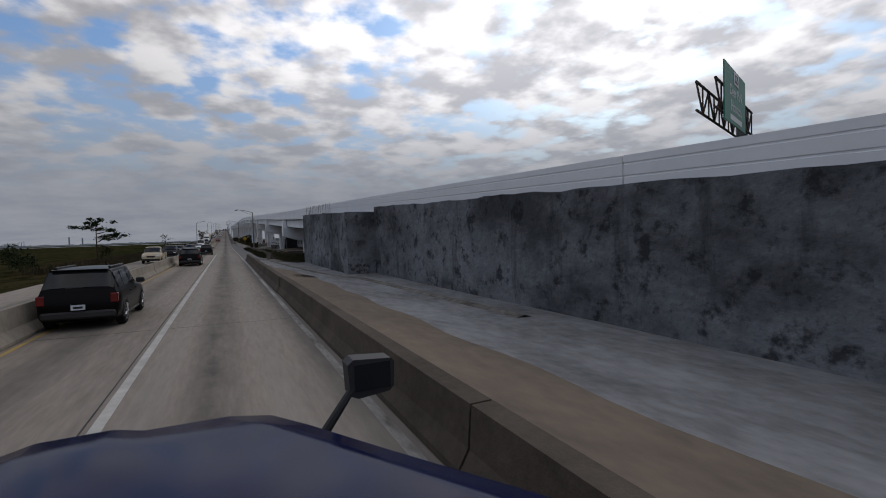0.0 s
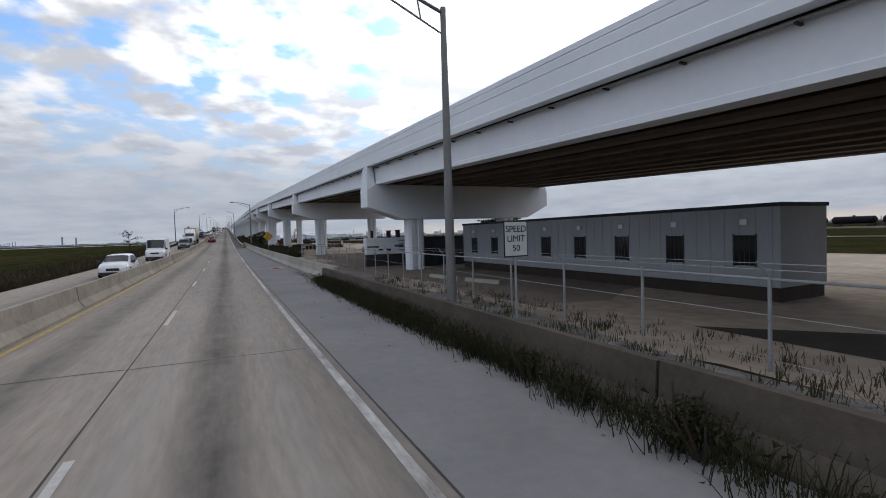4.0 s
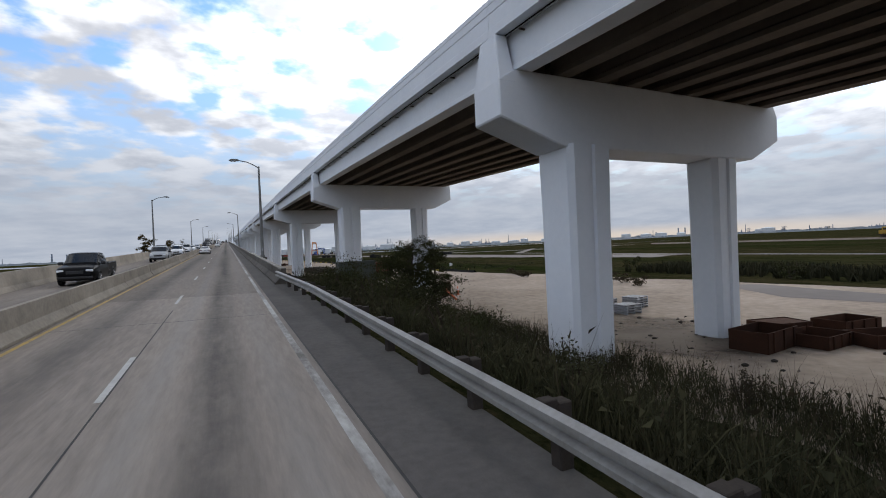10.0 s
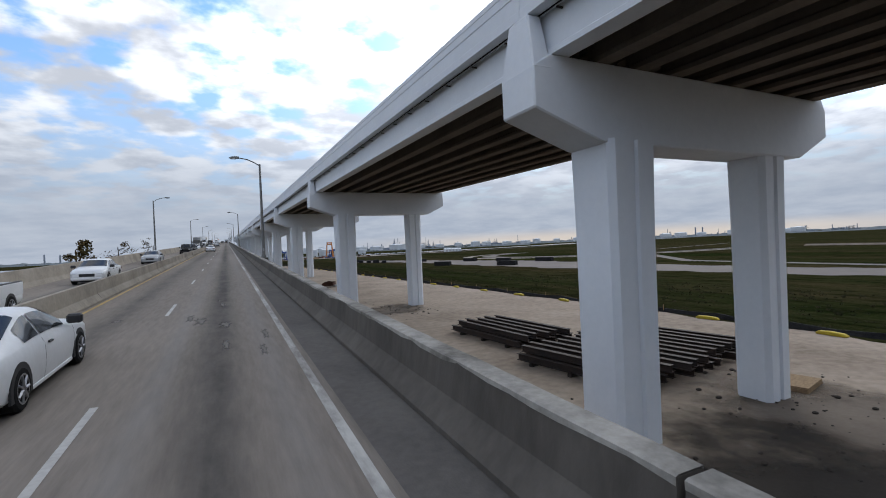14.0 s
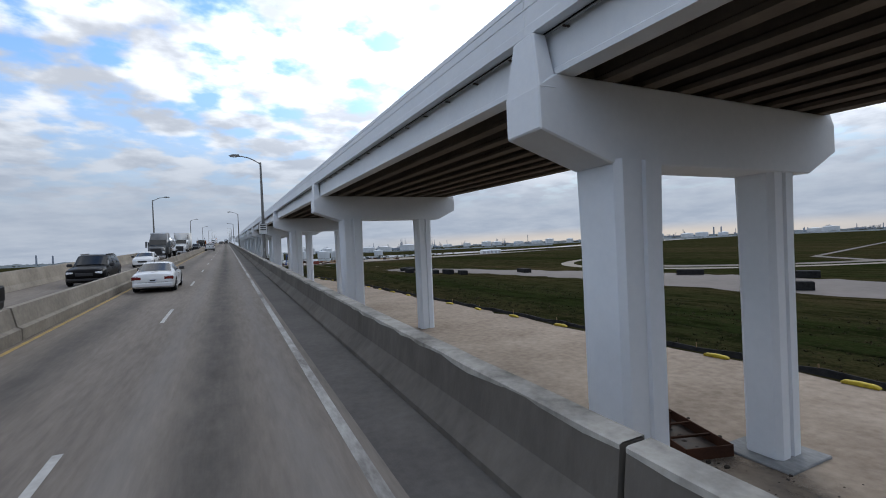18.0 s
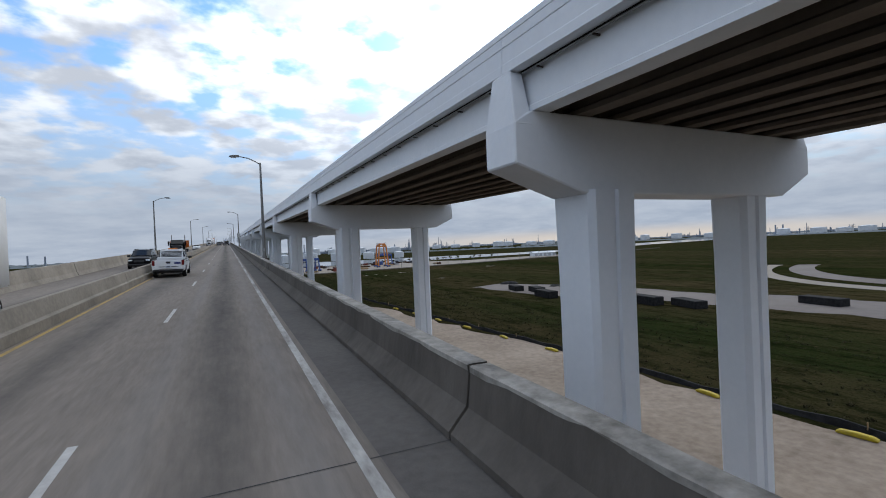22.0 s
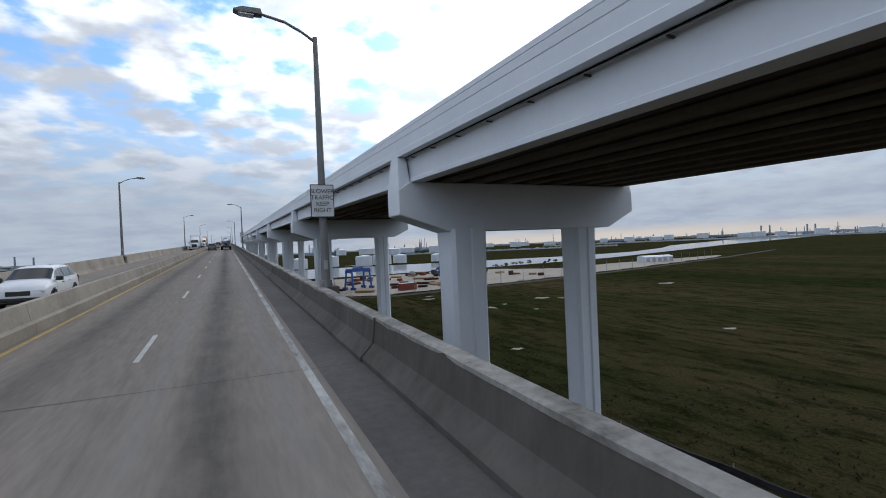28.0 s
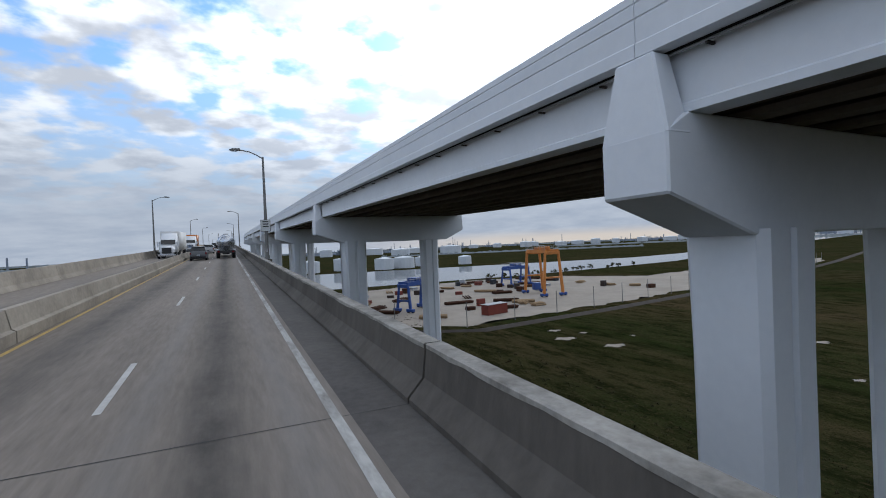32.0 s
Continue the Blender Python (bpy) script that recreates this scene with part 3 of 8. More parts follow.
tagged(strip("embankment", [bank_row(y) for y in steps(-80, BRIDGE_START, 6)], GRASS), "weedy grass bank under the old road", "embankment", kind="structure")
old_bridge = thing("old_bridge", Matrix(), "grey concrete deck and piers of the old bridge", "bridge", kind="structure")
sweep("deck", [(LEFT_EDGE - 0.4, across_z(LEFT_EDGE) - 0.012), (3.2, across_z(3.2) - 0.012), (3.2, -0.35), (2.3, -1.5), (LEFT_EDGE + 0.8, -1.5), (LEFT_EDGE - 0.4, -0.2)],
      steps(BRIDGE_START, ROAD_END, 8), road_z, PARAPET, old_bridge)
for k in range(30):
    y = BRIDGE_START + 1.0 + 40 * k
    part("pier", box_bm(-9, 1.6, y - 0.6, y + 0.6, GROUND_Z - 0.3, road_z(y) - 1.4), PARAPET, old_bridge)

tagged(strip("edge_line", [[road_point(x + edge_shift(y), y, 0.006) for x in (RIGHT_LINE - 0.075, RIGHT_LINE + 0.075)] for y in steps(-40, 1300, 5)], WHITE_WORN), "worn white edge line on concrete", "road marking", kind="structure")
tagged(strip("edge_line", [[road_point(x, y, 0.006) for x in (MEDIAN + 0.42, MEDIAN + 0.54)] for y in steps(-40, 1300, 5)], YELLOW_PAINT), "faded yellow edge line beside the median barrier", "road marking", kind="structure")
tagged(strip("lane_line", [[road_point(x, y, 0.006) for x in (-1.76, -1.6)] for y in steps(-40, 90, 5)], WHITE_PAINT), "solid white lane line", "road marking", kind="structure")
def dash_x(y):
    return float(np.interp(y, [0, 150, 230, 430, 540, 700], [-1.69, -1.74, -1.92, -1.9, -1.78, -1.81]))


lane_line = thing("lane_line", Matrix(), "broken white lane line", "road marking", kind="structure")
REPAINTED = [93.3, 142.0, 166.8, 233.5, 330.4, 416.0, 453.5, 502.0, 538.9, 588.9, 635.0, 693.2, 1180.8]
for a, b in zip(REPAINTED, REPAINTED[1:]):
    n = round((b - a) / 12.19)
    for k in range(n):
        y = a + (b - a) * k / n
        strip("dash", [[road_point(dash_x(q) + x, q, 0.006) for x in (-0.055, 0.055)] for q in (y, y + 3.05)], WHITE_PAINT, lane_line)
far_line = thing("lane_line", Matrix(), "broken white line of the far carriageway", "road marking", kind="structure")
for k in range(-2, 90):
    y = 12.19 * k
    strip("dash", [[road_point(x, q, 0.006) for x in (-7.75, -7.65)] for q in (y, y + 3.05)], WHITE_PAINT, far_line)
# joints of the slabs: a long joint beside the lane line, and cross joints
joints = thing("slab_joint", Matrix(), "dark sealed joints between the concrete slabs", "road joint", kind="structure")
strip("long_joint", [[road_point(x, y, 0.004) for x in (-1.86, -1.83)] for y in steps(-40, 268, 5)], TAR, joints)
strip("long_joint", [[road_point(RIGHT_LINE + edge_shift(y) + x, y, 0.004) for x in (0.2, 0.235)] for y in steps(-40, 272, 5)], TAR, joints)
rng = random.Random(5)
for k in range(-3, 20):
    y = 14.0 * k + rng.uniform(-1, 1)
    pts = [(x, y + rng.uniform(-0.04, 0.04)) for x in np.linspace(MEDIAN + 0.3, RIGHT_LINE, 12)]
    strip("cross_joint", [[road_point(x, q, 0.004), road_point(x, q + rng.uniform(0.02, 0.06), 0.004)] for x, q in pts], TAR, joints)
for k in range(16):
    y = 280.55 + 29.35 * k
    w = 0.08 if k == 1 else 0.02
    strip("cross_joint", [[road_point(x, y, 0.004), road_point(x, y + w, 0.004)] for x in (MEDIAN + 0.3, 2.5)], TAR, joints)
patches = thing("road_patch", Matrix(), "darker worn and oily patches along the wheel tracks", "road stain", kind="structure")
rng = random.Random(8)
for k in range(24):
    y, x = rng.choice((rng.uniform(40, 700), rng.gauss(352, 4), rng.gauss(562, 6))), rng.choice((-0.95, 0.75, -2.9, -0.1))
    x += rng.uniform(-0.3, 0.3)
    bm = bmesh.new()
    bmesh.ops.create_circle(bm, cap_ends=True, cap_tris=True, segments=28, radius=1.0, matrix=Matrix.Diagonal((rng.uniform(0.15, 0.4), rng.uniform(0.3, 1.2), 1, 1)))
    ob = part("patch", bm, STAIN_SOFT, patches)
    ob.location = road_point(x, y, 0.006)
    ob.rotation_euler = (math.atan(road_slope(y)), 0.015, 0)

# ---- barriers
JERSEY = [(-0.3, 0), (0.3, 0), (0.3, 0.08), (0.13, 0.33), (0.08, 0.85), (-0.08, 0.85), (-0.13, 0.33), (-0.3, 0.08)]


def lay_by_shift(y):
    """How far the lay-by barrier draws in towards the road."""
    return float(np.interp(y, [130, 140, 150, 160, 170, 180, 190, 200, 209], [0.0, -0.28, -0.58, -0.84, -1.08, -1.3, -1.5, -1.74, -1.98]))


def barrier_run(name, x, y0, y1, piece, label, profile, mat, gap=0.04, turn=None, rise=None, coping=None, slots=False):
    top = thing(name, Matrix(), label, "road barrier")
    y, k = y0, 0
    rng = random.Random(int(y0) + 7)
    while y < y1 - 0.5:
        e = min(y + piece, y1)
        lean = rng.uniform(-0.015, 0.015)
        mv = (lambda q, d=lean: d + (turn(q) if turn else 0))
        hz = (lambda q, d=lean: road_z(q) + d * 0.6 + (rise(q) if rise else 0))
        seg = sweep("segment", [(x + a, b + across_z(x)) for a, b in profile], steps(y + gap / 2, e - gap / 2, 4.6), hz, mat, top, mv)
        if slots:
            for q in (0.3, 0.7):
                yc = y + (e - y) * q
                part("lifting_slot", box_bm(x - 0.306 + mv(yc), x - 0.2 + mv(yc), yc - 0.45, yc + 0.45, hz(yc) + across_z(x) + 0.004, hz(yc) + across_z(x) + 0.075), TAR, seg)
        if coping:
            rows = []
            for q in steps(y + gap / 2, e - gap / 2, 0.4):
                j = noise.noise(Vector((q * 1.7, y0, 0))) * 0.02
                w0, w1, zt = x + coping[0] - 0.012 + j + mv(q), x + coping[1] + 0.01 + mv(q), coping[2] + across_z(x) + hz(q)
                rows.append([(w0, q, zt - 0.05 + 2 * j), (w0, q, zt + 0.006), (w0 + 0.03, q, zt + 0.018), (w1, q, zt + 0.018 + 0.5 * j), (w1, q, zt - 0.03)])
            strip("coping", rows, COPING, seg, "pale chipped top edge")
        y = e
    return top


barrier_run("median_barrier", MEDIAN, -60, 420, 9.15, "weathered concrete median barrier with stained open joints", JERSEY, BARRIER)
barrier_run("median_barrier", MEDIAN, 420, 1300, 20, "pale concrete median barrier on the old bridge", [(-0.3, 0), (0.3, 0), (0.3, 0.3), (0.2, 0.36), (0.1, 0.85), (-0.1, 0.85), (-0.2, 0.36), (-0.3, 0.3)], BARRIER)
PARAPET_SHAPE = [(-0.2, 0), (0.38, 0), (0.38, 0.86), (0.12, 0.86), (0.06, 0.36), (-0.2, 0.09)]
barrier_run("bridge_parapet", 2.55, 280.55, 1300, 29.35, "tall dark-streaked concrete parapet with a pale chipped top", PARAPET_SHAPE, PARAPET, gap=0.06, coping=(0.12, 0.38, 0.86))
barrier_run("bridge_parapet", 2.55, 275.6, 280.55, 6, "end block of the dark-streaked concrete parapet", PARAPET_SHAPE, PARAPET, gap=0.06, coping=(0.12, 0.38, 0.86))
barrier_run("outer_parapet", LEFT_EDGE, 255, 1300, 21.33, "pale concrete parapet of the far carriageway", [(0.15, 0), (-0.4, 0), (-0.4, 1.02), (-0.15, 1.02), (0.0, 0.3)], BARRIER)
barrier_run("roadside_barrier", 2.03, -60, 60.5, 9.15, "old brown-stained concrete barrier with a chipped top", [(0, 0), (0.62, -0.2), (0.52, 0.5), (0.42, 0.76), (0.16, 0.76), (0.12, 0.3), (0.0, 0.1)], OLD_BARRIER)
barrier_run("roadside_barrier", 5.15, 60.5, 128.4, 9.15, "dark weathered concrete barrier overgrown with weeds", [(-0.28, -0.4), (0.28, -0.4), (0.28, 0.06), (0.12, 0.3), (0.08, 0.78), (-0.08, 0.78), (-0.12, 0.3), (-0.28, 0.06)], OLD_BARRIER, turn=lambda y: 0.08 * math.sin(y / 13) - 0.15 * max(0.0, (y - 118) / 10))
barrier_run("roadside_barrier", 5.5, 127.6, 208.2, 9.15, "pale concrete roadside barrier segments beside the shoulder", JERSEY, PALE_BARRIER, gap=0.09, slots=True, turn=lay_by_shift)


def guardrail(x, y0, y1):
    top = thing("guardrail", Matrix(), "grey steel beam guardrail on dark timber posts", "guardrail")
    wave = [(0, 0.43), (-0.08, 0.47), (-0.08, 0.53), (0, 0.57), (0, 0.61), (-0.08, 0.65), (-0.08, 0.71), (0, 0.75), (0.012, 0.75), (-0.06, 0.7), (-0.06, 0.66), (0.012, 0.62), (0.012, 0.56), (-0.06, 0.52), (-0.06, 0.48), (0.012, 0.43)]
    bend = (lambda y: float(np.interp(y, [y0, y0 + 12, y1 - 9, y1], [0.15, 0, 0, -0.4])))
    sweep("rail", [(x + a, b + across_z(x)) for a, b in wave], steps(y0, y1, 3), road_z, RAIL_GREY, top, bend)
    y = y0 + 1.2
    while y < y1 - 1:
        z = road_z(y) + across_z(x)
        part("block", box_bm(x + 0.02 + bend(y), x + 0.2 + bend(y), y - 0.08, y + 0.08, z + 0.42, z + 0.76, 0.01), TIMBER_DARK, top)
        part("post", box_bm(x + 0.2 + bend(y), x + 0.38 + bend(y), y - 0.09, y + 0.09, z - 0.35, z + 0.72, 0.015), TIMBER_DARK, top)
        y += 1.9
    z = road_z(y0) + across_z(x)
    bm = bmesh.new()
    rows = []
    for y, a, b, lo, hi in ((y0 + 2.4, -0.09, 0.06, 0.4, 0.78), (y0 + 1.5, -0.16, 0.12, 0.26, 0.82), (y0 + 0.6, -0.2, 0.2, 0.2, 0.86), (y0 - 0.5, -0.12, 0.4, 0.2, 0.86)):
        rows.append([bm.verts.new((x + 0.1 + u, y, z + v)) for u, v in ((a, lo), (b, lo), (b, hi), (a, hi))])
    for a, b in zip(rows, rows[1:]):
        for i in range(4):
            bm.faces.new((a[i], a[(i + 1) % 4], b[(i + 1) % 4], b[i]))
    bm.faces.new(rows[0]), bm.faces.new(rows[-1][::-1])
    bmesh.ops.recalc_face_normals(bm, faces=bm.faces)
    bmesh.ops.bevel(bm, geom=list(bm.edges), offset=0.02, segments=1, affect="EDGES")
    box = part("end_box", bm, PALE_STEEL, top, "pale sheet-steel end terminal with perforated sides")
    for k in range(7):
        for j in range(3):
            q, v = y0 + 0.1 + 0.16 * k, z + 0.32 + 0.14 * j
            part("slot", box_bm(x - 0.115 - 0.01 * min(k, 3), x - 0.08, q, q + 0.09, v, v + 0.07), TAR, box)
    for q in (0.9, 2.3):
        part("post", box_bm(x + 0.28, x + 0.44, y0 + q, y0 + q + 0.16, z - 0.35, z + 0.92, 0.015), TIMBER_DARK, top)
    stripes = part("marker", box_bm(x, x + 0.48, y0 - 0.52, y0 - 0.503, z + 0.24, z + 0.82), INK, top, "yellow and black striped end marker")
    for k in range(3):
        bm = bmesh.new()
        vs = [bm.verts.new((x + 0.24 + u, y0 - 0.526, z + 0.26 + v + 0.18 * k)) for u, v in ((-0.23, 0.13), (-0.23, 0.04), (0.23, 0.0 if k == 0 else -0.04), (0.23, 0.06))]
        bm.faces.new(vs)
        part("stripe", bm, SIGN_YELLOW, stripes)


guardrail(2.88, 200.4, 276)
far_rail = thing("guardrail", Matrix(), "grey steel guardrail beside the far carriageway", "guardrail")
sweep("rail", [(LEFT_EDGE + a, b + across_z(LEFT_EDGE)) for a, b in ((0, 0.43), (0.06, 0.5), (0, 0.59), (0.06, 0.68), (0, 0.75), (-0.03, 0.75), (-0.03, 0.43))], steps(196, 256, 4), road_z, RAIL_GREY, far_rail)
for y in steps(197, 255, 1.9):
    z = road_z(y) + across_z(LEFT_EDGE)
    part("post", box_bm(LEFT_EDGE - 0.22, LEFT_EDGE - 0.04, y - 0.09, y + 0.09, z - 0.3, z + 0.72), TIMBER_DARK, far_rail)

# ---- the new bridge
SPAN = 42.67
BENT_Y = travelled(7.25) - 1.5
SOFFIT = [(-90, -1.6), (4, 1.25), (28, 2.5), (46, 3.0), (58, 3.45), (82, 4.3), (95, 4.8), (138, 6.65), (181, 8.4), (223, 9.95), (266, 11.5), (308, 12.7), (351, 13.65), (479, 16.15), (564, 17.55), (692, 20.2), (900, 24.2), (1400, 31.0)]
SIDE = [(-90, 10.2), (181, 10.2), (223, 9.75), (266, 9.35), (351, 9.3), (479, 9.1), (564, 8.7), (692, 8.65), (1400, 8.0)]


def along(table, y, d=22.0):
    ks, hs = [p[0] for p in table], [p[1] for p in table]
    return sum(float(np.interp(y + d * q, ks, hs)) for q in (-1, -0.5, 0, 0.5, 1)) / 5


def beam_z(y):
    """Underside of the girders."""
    return along(SOFFIT, y)


def side(y):
    """Outer face of the bent caps."""
    return along(SIDE, y)


CAP_W = 17.8
GIRDER, SLAB, RAIL_TOP = 1.45, 1.7, 2.95
UNEVEN = {2: -1.8, 3: -5.0, 4: -1.2, 6: 0.6, 7: -1.4, 8: 1.9, 9: -1.1, 10: 0.8, 11: -1.8}     # spans that are not quite alike
bents = [BENT_Y + SPAN * k + UNEVEN.get(k, 0.0) for k in range(-2, 19)]
ABUT, WALL_END = 55.0, 53.5


def girder_shape(x, outer=False):
    h = GIRDER
    if outer:
        return [(x - 0.36, 0), (x + 0.4, 0), (x + 0.4, 0.2), (x + 0.1, 0.4), (x + 0.1, h), (x - 0.3, h), (x - 0.3, 0.24), (x - 0.36, 0.19)]
    return [(x - 0.34, 0), (x + 0.34, 0), (x + 0.34, 0.17), (x + 0.09, 0.32), (x + 0.09, h - 0.2), (x + 0.4, h - 0.08), (x + 0.4, h), (x - 0.4, h), (x - 0.4, h - 0.08), (x - 0.09, h - 0.2), (x - 0.09, 0.32), (x - 0.34, 0.17)]


def parapet_shape(x, s):
    """Bridge rail with two shallow lines on its outer face and a drip edge."""
    a = [(0, SLAB - 0.26), (0, SLAB + 0.06), (0.03, SLAB + 0.09), (0.03, SLAB + 0.62), (0.06, SLAB + 0.64), (0.06, SLAB + 0.67), (0.03, SLAB + 0.69), (0.03, SLAB + 0.98), (0.055, SLAB + 1.0), (0.055, SLAB + 1.03), (0.03, SLAB + 1.05), (0.04, RAIL_TOP), (0.26, RAIL_TOP), (0.42, SLAB + 0.02), (0.42, SLAB - 0.26)]
    return [(x + s * u, v) for u, v in a]


def column(top, x, y, w, d, foot, head):
    """A tapering column with chamfered corners and a groove down its faces."""
    def ring(k):
        a, b, c, g = w / 2 * k, d / 2 * k, 0.22 * k, 0.16
        half = [(-a, -b + c), (-a + c, -b), (-g, -b), (-g + 0.06, -b + 0.12), (g - 0.06, -b + 0.12), (g, -b), (a - c, -b), (a, -b + c)]
        return half + [(-u, -v) for u, v in half]
    rows = []
    for z, k in ((foot, 0.95), (head - 3.2, 0.975), (head, 1.02)):
        r = ring(k)
        rows.append([(x + u, y + v, z) for u, v in r + r[:1]])
    return strip("column", rows, NEW_CONCRETE, top)


def bent(top, y):
    x0, z = side(y), beam_z(y)
    first = y < bents[0] + 1
    x1 = x0 + (20.6 if first else CAP_W)
    nose, bot = -1.85, -2.85
    body = [(x0, nose), (x0 + 0.0, -0.45), (x0 + 0.7, -0.02), (x1 - 0.7, -0.02), (x1, -0.45), (x1, nose + 0.1), (x1 - 2.3, bot), (x0 + 3.0, bot)]
    bm = extrude_bm([(u, v + z) for u, v in body], y - 0.95, y + 0.95, "y")
    bmesh.ops.bevel(bm, geom=[e for e in bm.edges], offset=0.05, segments=1, affect="EDGES")
    part("bent_cap", bm, NEW_CONCRETE, top)
    for s, xe in ((1, x0), (-1, x1)):
        lo = [(0.0, -0.97), (0.78, -0.97), (0.78, 0.97), (0.0, 0.97)]
        hi = [(0.14, -0.55), (0.7, -0.55), (0.7, 0.55), (0.14, 0.55)]
        bm = bmesh.new()
        a = [bm.verts.new((xe + s * u, y + v, z - 0.55)) for u, v in lo]
        b = [bm.verts.new((xe + s * u, y + v, z + SLAB - 0.3)) for u, v in hi]
        bm.faces.new(a[::-1]), bm.faces.new(b)
        for i in range(4):
            bm.faces.new((a[i], a[(i + 1) % 4], b[(i + 1) % 4], b[i]))
        bmesh.ops.recalc_face_normals(bm, faces=bm.faces)
        bmesh.ops.bevel(bm, geom=[e for e in bm.edges], offset=0.05, segments=1, affect="EDGES")
        part("ear_wall", bm, NEW_CONCRETE, top)
    grow = float(np.interp(y, [190, 268], [0.0, 1.0]))
    for cx, cw in (((x0 + 4.8, 1.7), (x0 + 19.0, 1.7)) if first else ((x0 + 4.3, 1.4 + 0.95 * grow), (x0 + 13.5, 1.35 + 0.5 * grow))):
        column(top, cx, y, cw, cw - 0.05 - 0.1 * grow, GROUND_Z - 0.3, z + bot + 0.15)
        part("footing", box_bm(cx - 1.6, cx + 1.6, y - 1.6, y + 1.6, GROUND_Z - 0.6, GROUND_Z + (0.12 if abs(y - 443) < 20 and cw < 2.2 else 0.0), 0.04), APRON_GREY, top)


def flyover():
    top = thing("flyover_bridge", Matrix(), "new pale painted concrete flyover on twin columns", "bridge")
    edges = [ABUT] + bents
    for a, b in zip(edges, edges[1:]):
        yy = steps(a + 0.3, b - 0.3, 14)
        n = 9
        for k in range(n):
            x = 1.15 + k * (CAP_W - 2.3) / (n - 1)
            outer = k in (0, n - 1)
            shape = girder_shape(x, outer) if k < n - 1 else [(2 * x - u, v) for u, v in girder_shape(x, True)]
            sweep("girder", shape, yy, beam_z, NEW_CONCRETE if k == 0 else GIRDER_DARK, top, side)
        yd = steps(a + 0.01, b - 0.01, 8)
        sweep("deck_slab", [(0.3, GIRDER + 0.02), (CAP_W - 0.3, GIRDER + 0.02), (CAP_W - 0.3, SLAB), (0.3, SLAB)], yd, beam_z, SOFFIT_SHADE, top, side)
        sweep("bridge_rail", parapet_shape(0.22, 1), yd, beam_z, NEW_CONCRETE, top, side)
        sweep("bridge_rail", parapet_shape(CAP_W - 0.22, -1), yd, beam_z, NEW_CONCRETE, top, side)
        # a conduit on brackets under the drip edge
        sweep("conduit", [(0.66 + 0.035 * math.cos(q), GIRDER - 0.1 + 0.035 * math.sin(q)) for q in (0.5, 1.76, 3.0, 4.2, 5.5)], yd, beam_z, GALVANISED, top, side)
        if b < 760:
            for y in steps(a + 1.5, b - 1.5, 2.6):
                part("bracket", box_bm(side(y) + 0.6, side(y) + 0.86, y - 0.03, y + 0.03, beam_z(y) + GIRDER - 0.19, beam_z(y) + GIRDER - 0.14), DARK_STEEL, top)
    for y in bents:
        bent(top, y)
    y = bents[0]
    part("pier_wall", box_bm(side(y) + 5.5, side(y) + 18.3, y - 0.3, y + 0.3, GROUND_Z - 0.2, beam_z(y) - 2.6), DARK_WALL, top, "near-black concrete wall between the columns")


flyover()


def approach():
    top = thing("approach_wall", Matrix(), "tall dark-stained grey concrete retaining wall below the bridge rail", "retaining wall", kind="structure")
    for x, a, b, up in ((10.13, -80, 33.0, 2.1), (8.0, 33.0, WALL_END, 2.1)):
        yy, zz = steps(a, b, 0.7), [i / 9 for i in range(10)]
        rows = []
        for y in yy:
            h = beam_z(y) + up + (0.0 if x > 10 else -0.35)
            r = []
            for k in zz:
                z = GROUND_Z - 0.2 + (h - GROUND_Z + 0.2) * k
                d = 0.09 * (noise.noise(Vector((y * 0.35, z * 0.5, x))) + 0.5 * noise.noise(Vector((y * 1.3, z * 1.1, 7.0)))) * (1 if k < 1 else 0.6)
                r.append((x + d, y, z + (0.12 * noise.noise(Vector((y * 0.9, 3.3, 0))) if k == 1 else 0)))
            r.append((13.0, y, h))
            rows.append(r)
        strip("wall", rows, WALL_GREY, top)
        for y in (a, b):
            h = beam_z(y) + up - (0.0 if x > 10 else 0.35)
            me = bpy.data.meshes.new("wall_end")
            me.from_pydata([(x, y, GROUND_Z - 0.2), (30.0, y, GROUND_Z - 0.2), (30.0, y, h), (x, y, h)], [], [(0, 1, 2, 3)])
            part("wall_end", me, WALL_GREY, top)
    me = bpy.data.meshes.new("wall_back")
    me.from_pydata([(30.0, -80, GROUND_Z - 0.2), (30.0, ABUT, GROUND_Z - 0.2), (30.0, ABUT, beam_z(ABUT) + 1.5), (30.0, -80, 2.0)], [], [(0, 1, 2, 3)])
    part("wall_back", me, WALL_GREY, top)
    yd = steps(-80, ABUT - 0.01, 6)
    sweep("deck_slab", [(0.3, 1.3), (CAP_W - 0.3, 1.3), (CAP_W - 0.3, SLAB), (0.3, SLAB)], yd, beam_z, NEW_CONCRETE, top, side)
    for a, b in ((-80, 9.5), (9.5, ABUT)):
        sweep("bridge_rail", parapet_shape(0.1, 1), steps(a + 0.02, b - 0.02, 6), beam_z, NEW_CONCRETE, top, side)
    sweep("bridge_rail", parapet_shape(CAP_W - 0.22, -1), yd, beam_z, NEW_CONCRETE, top, side)
    for k in range(15):
        y = 40.0 + 0.9 * k
        z = beam_z(y) + 1.7
        part("starter_bar", tube_bm((8.3, y, z), (8.3 + 0.03 * math.sin(k * 2.1), y + 0.04 * math.cos(k), z + 0.95), 0.018, n=5), DARK_STEEL, top)


approach()
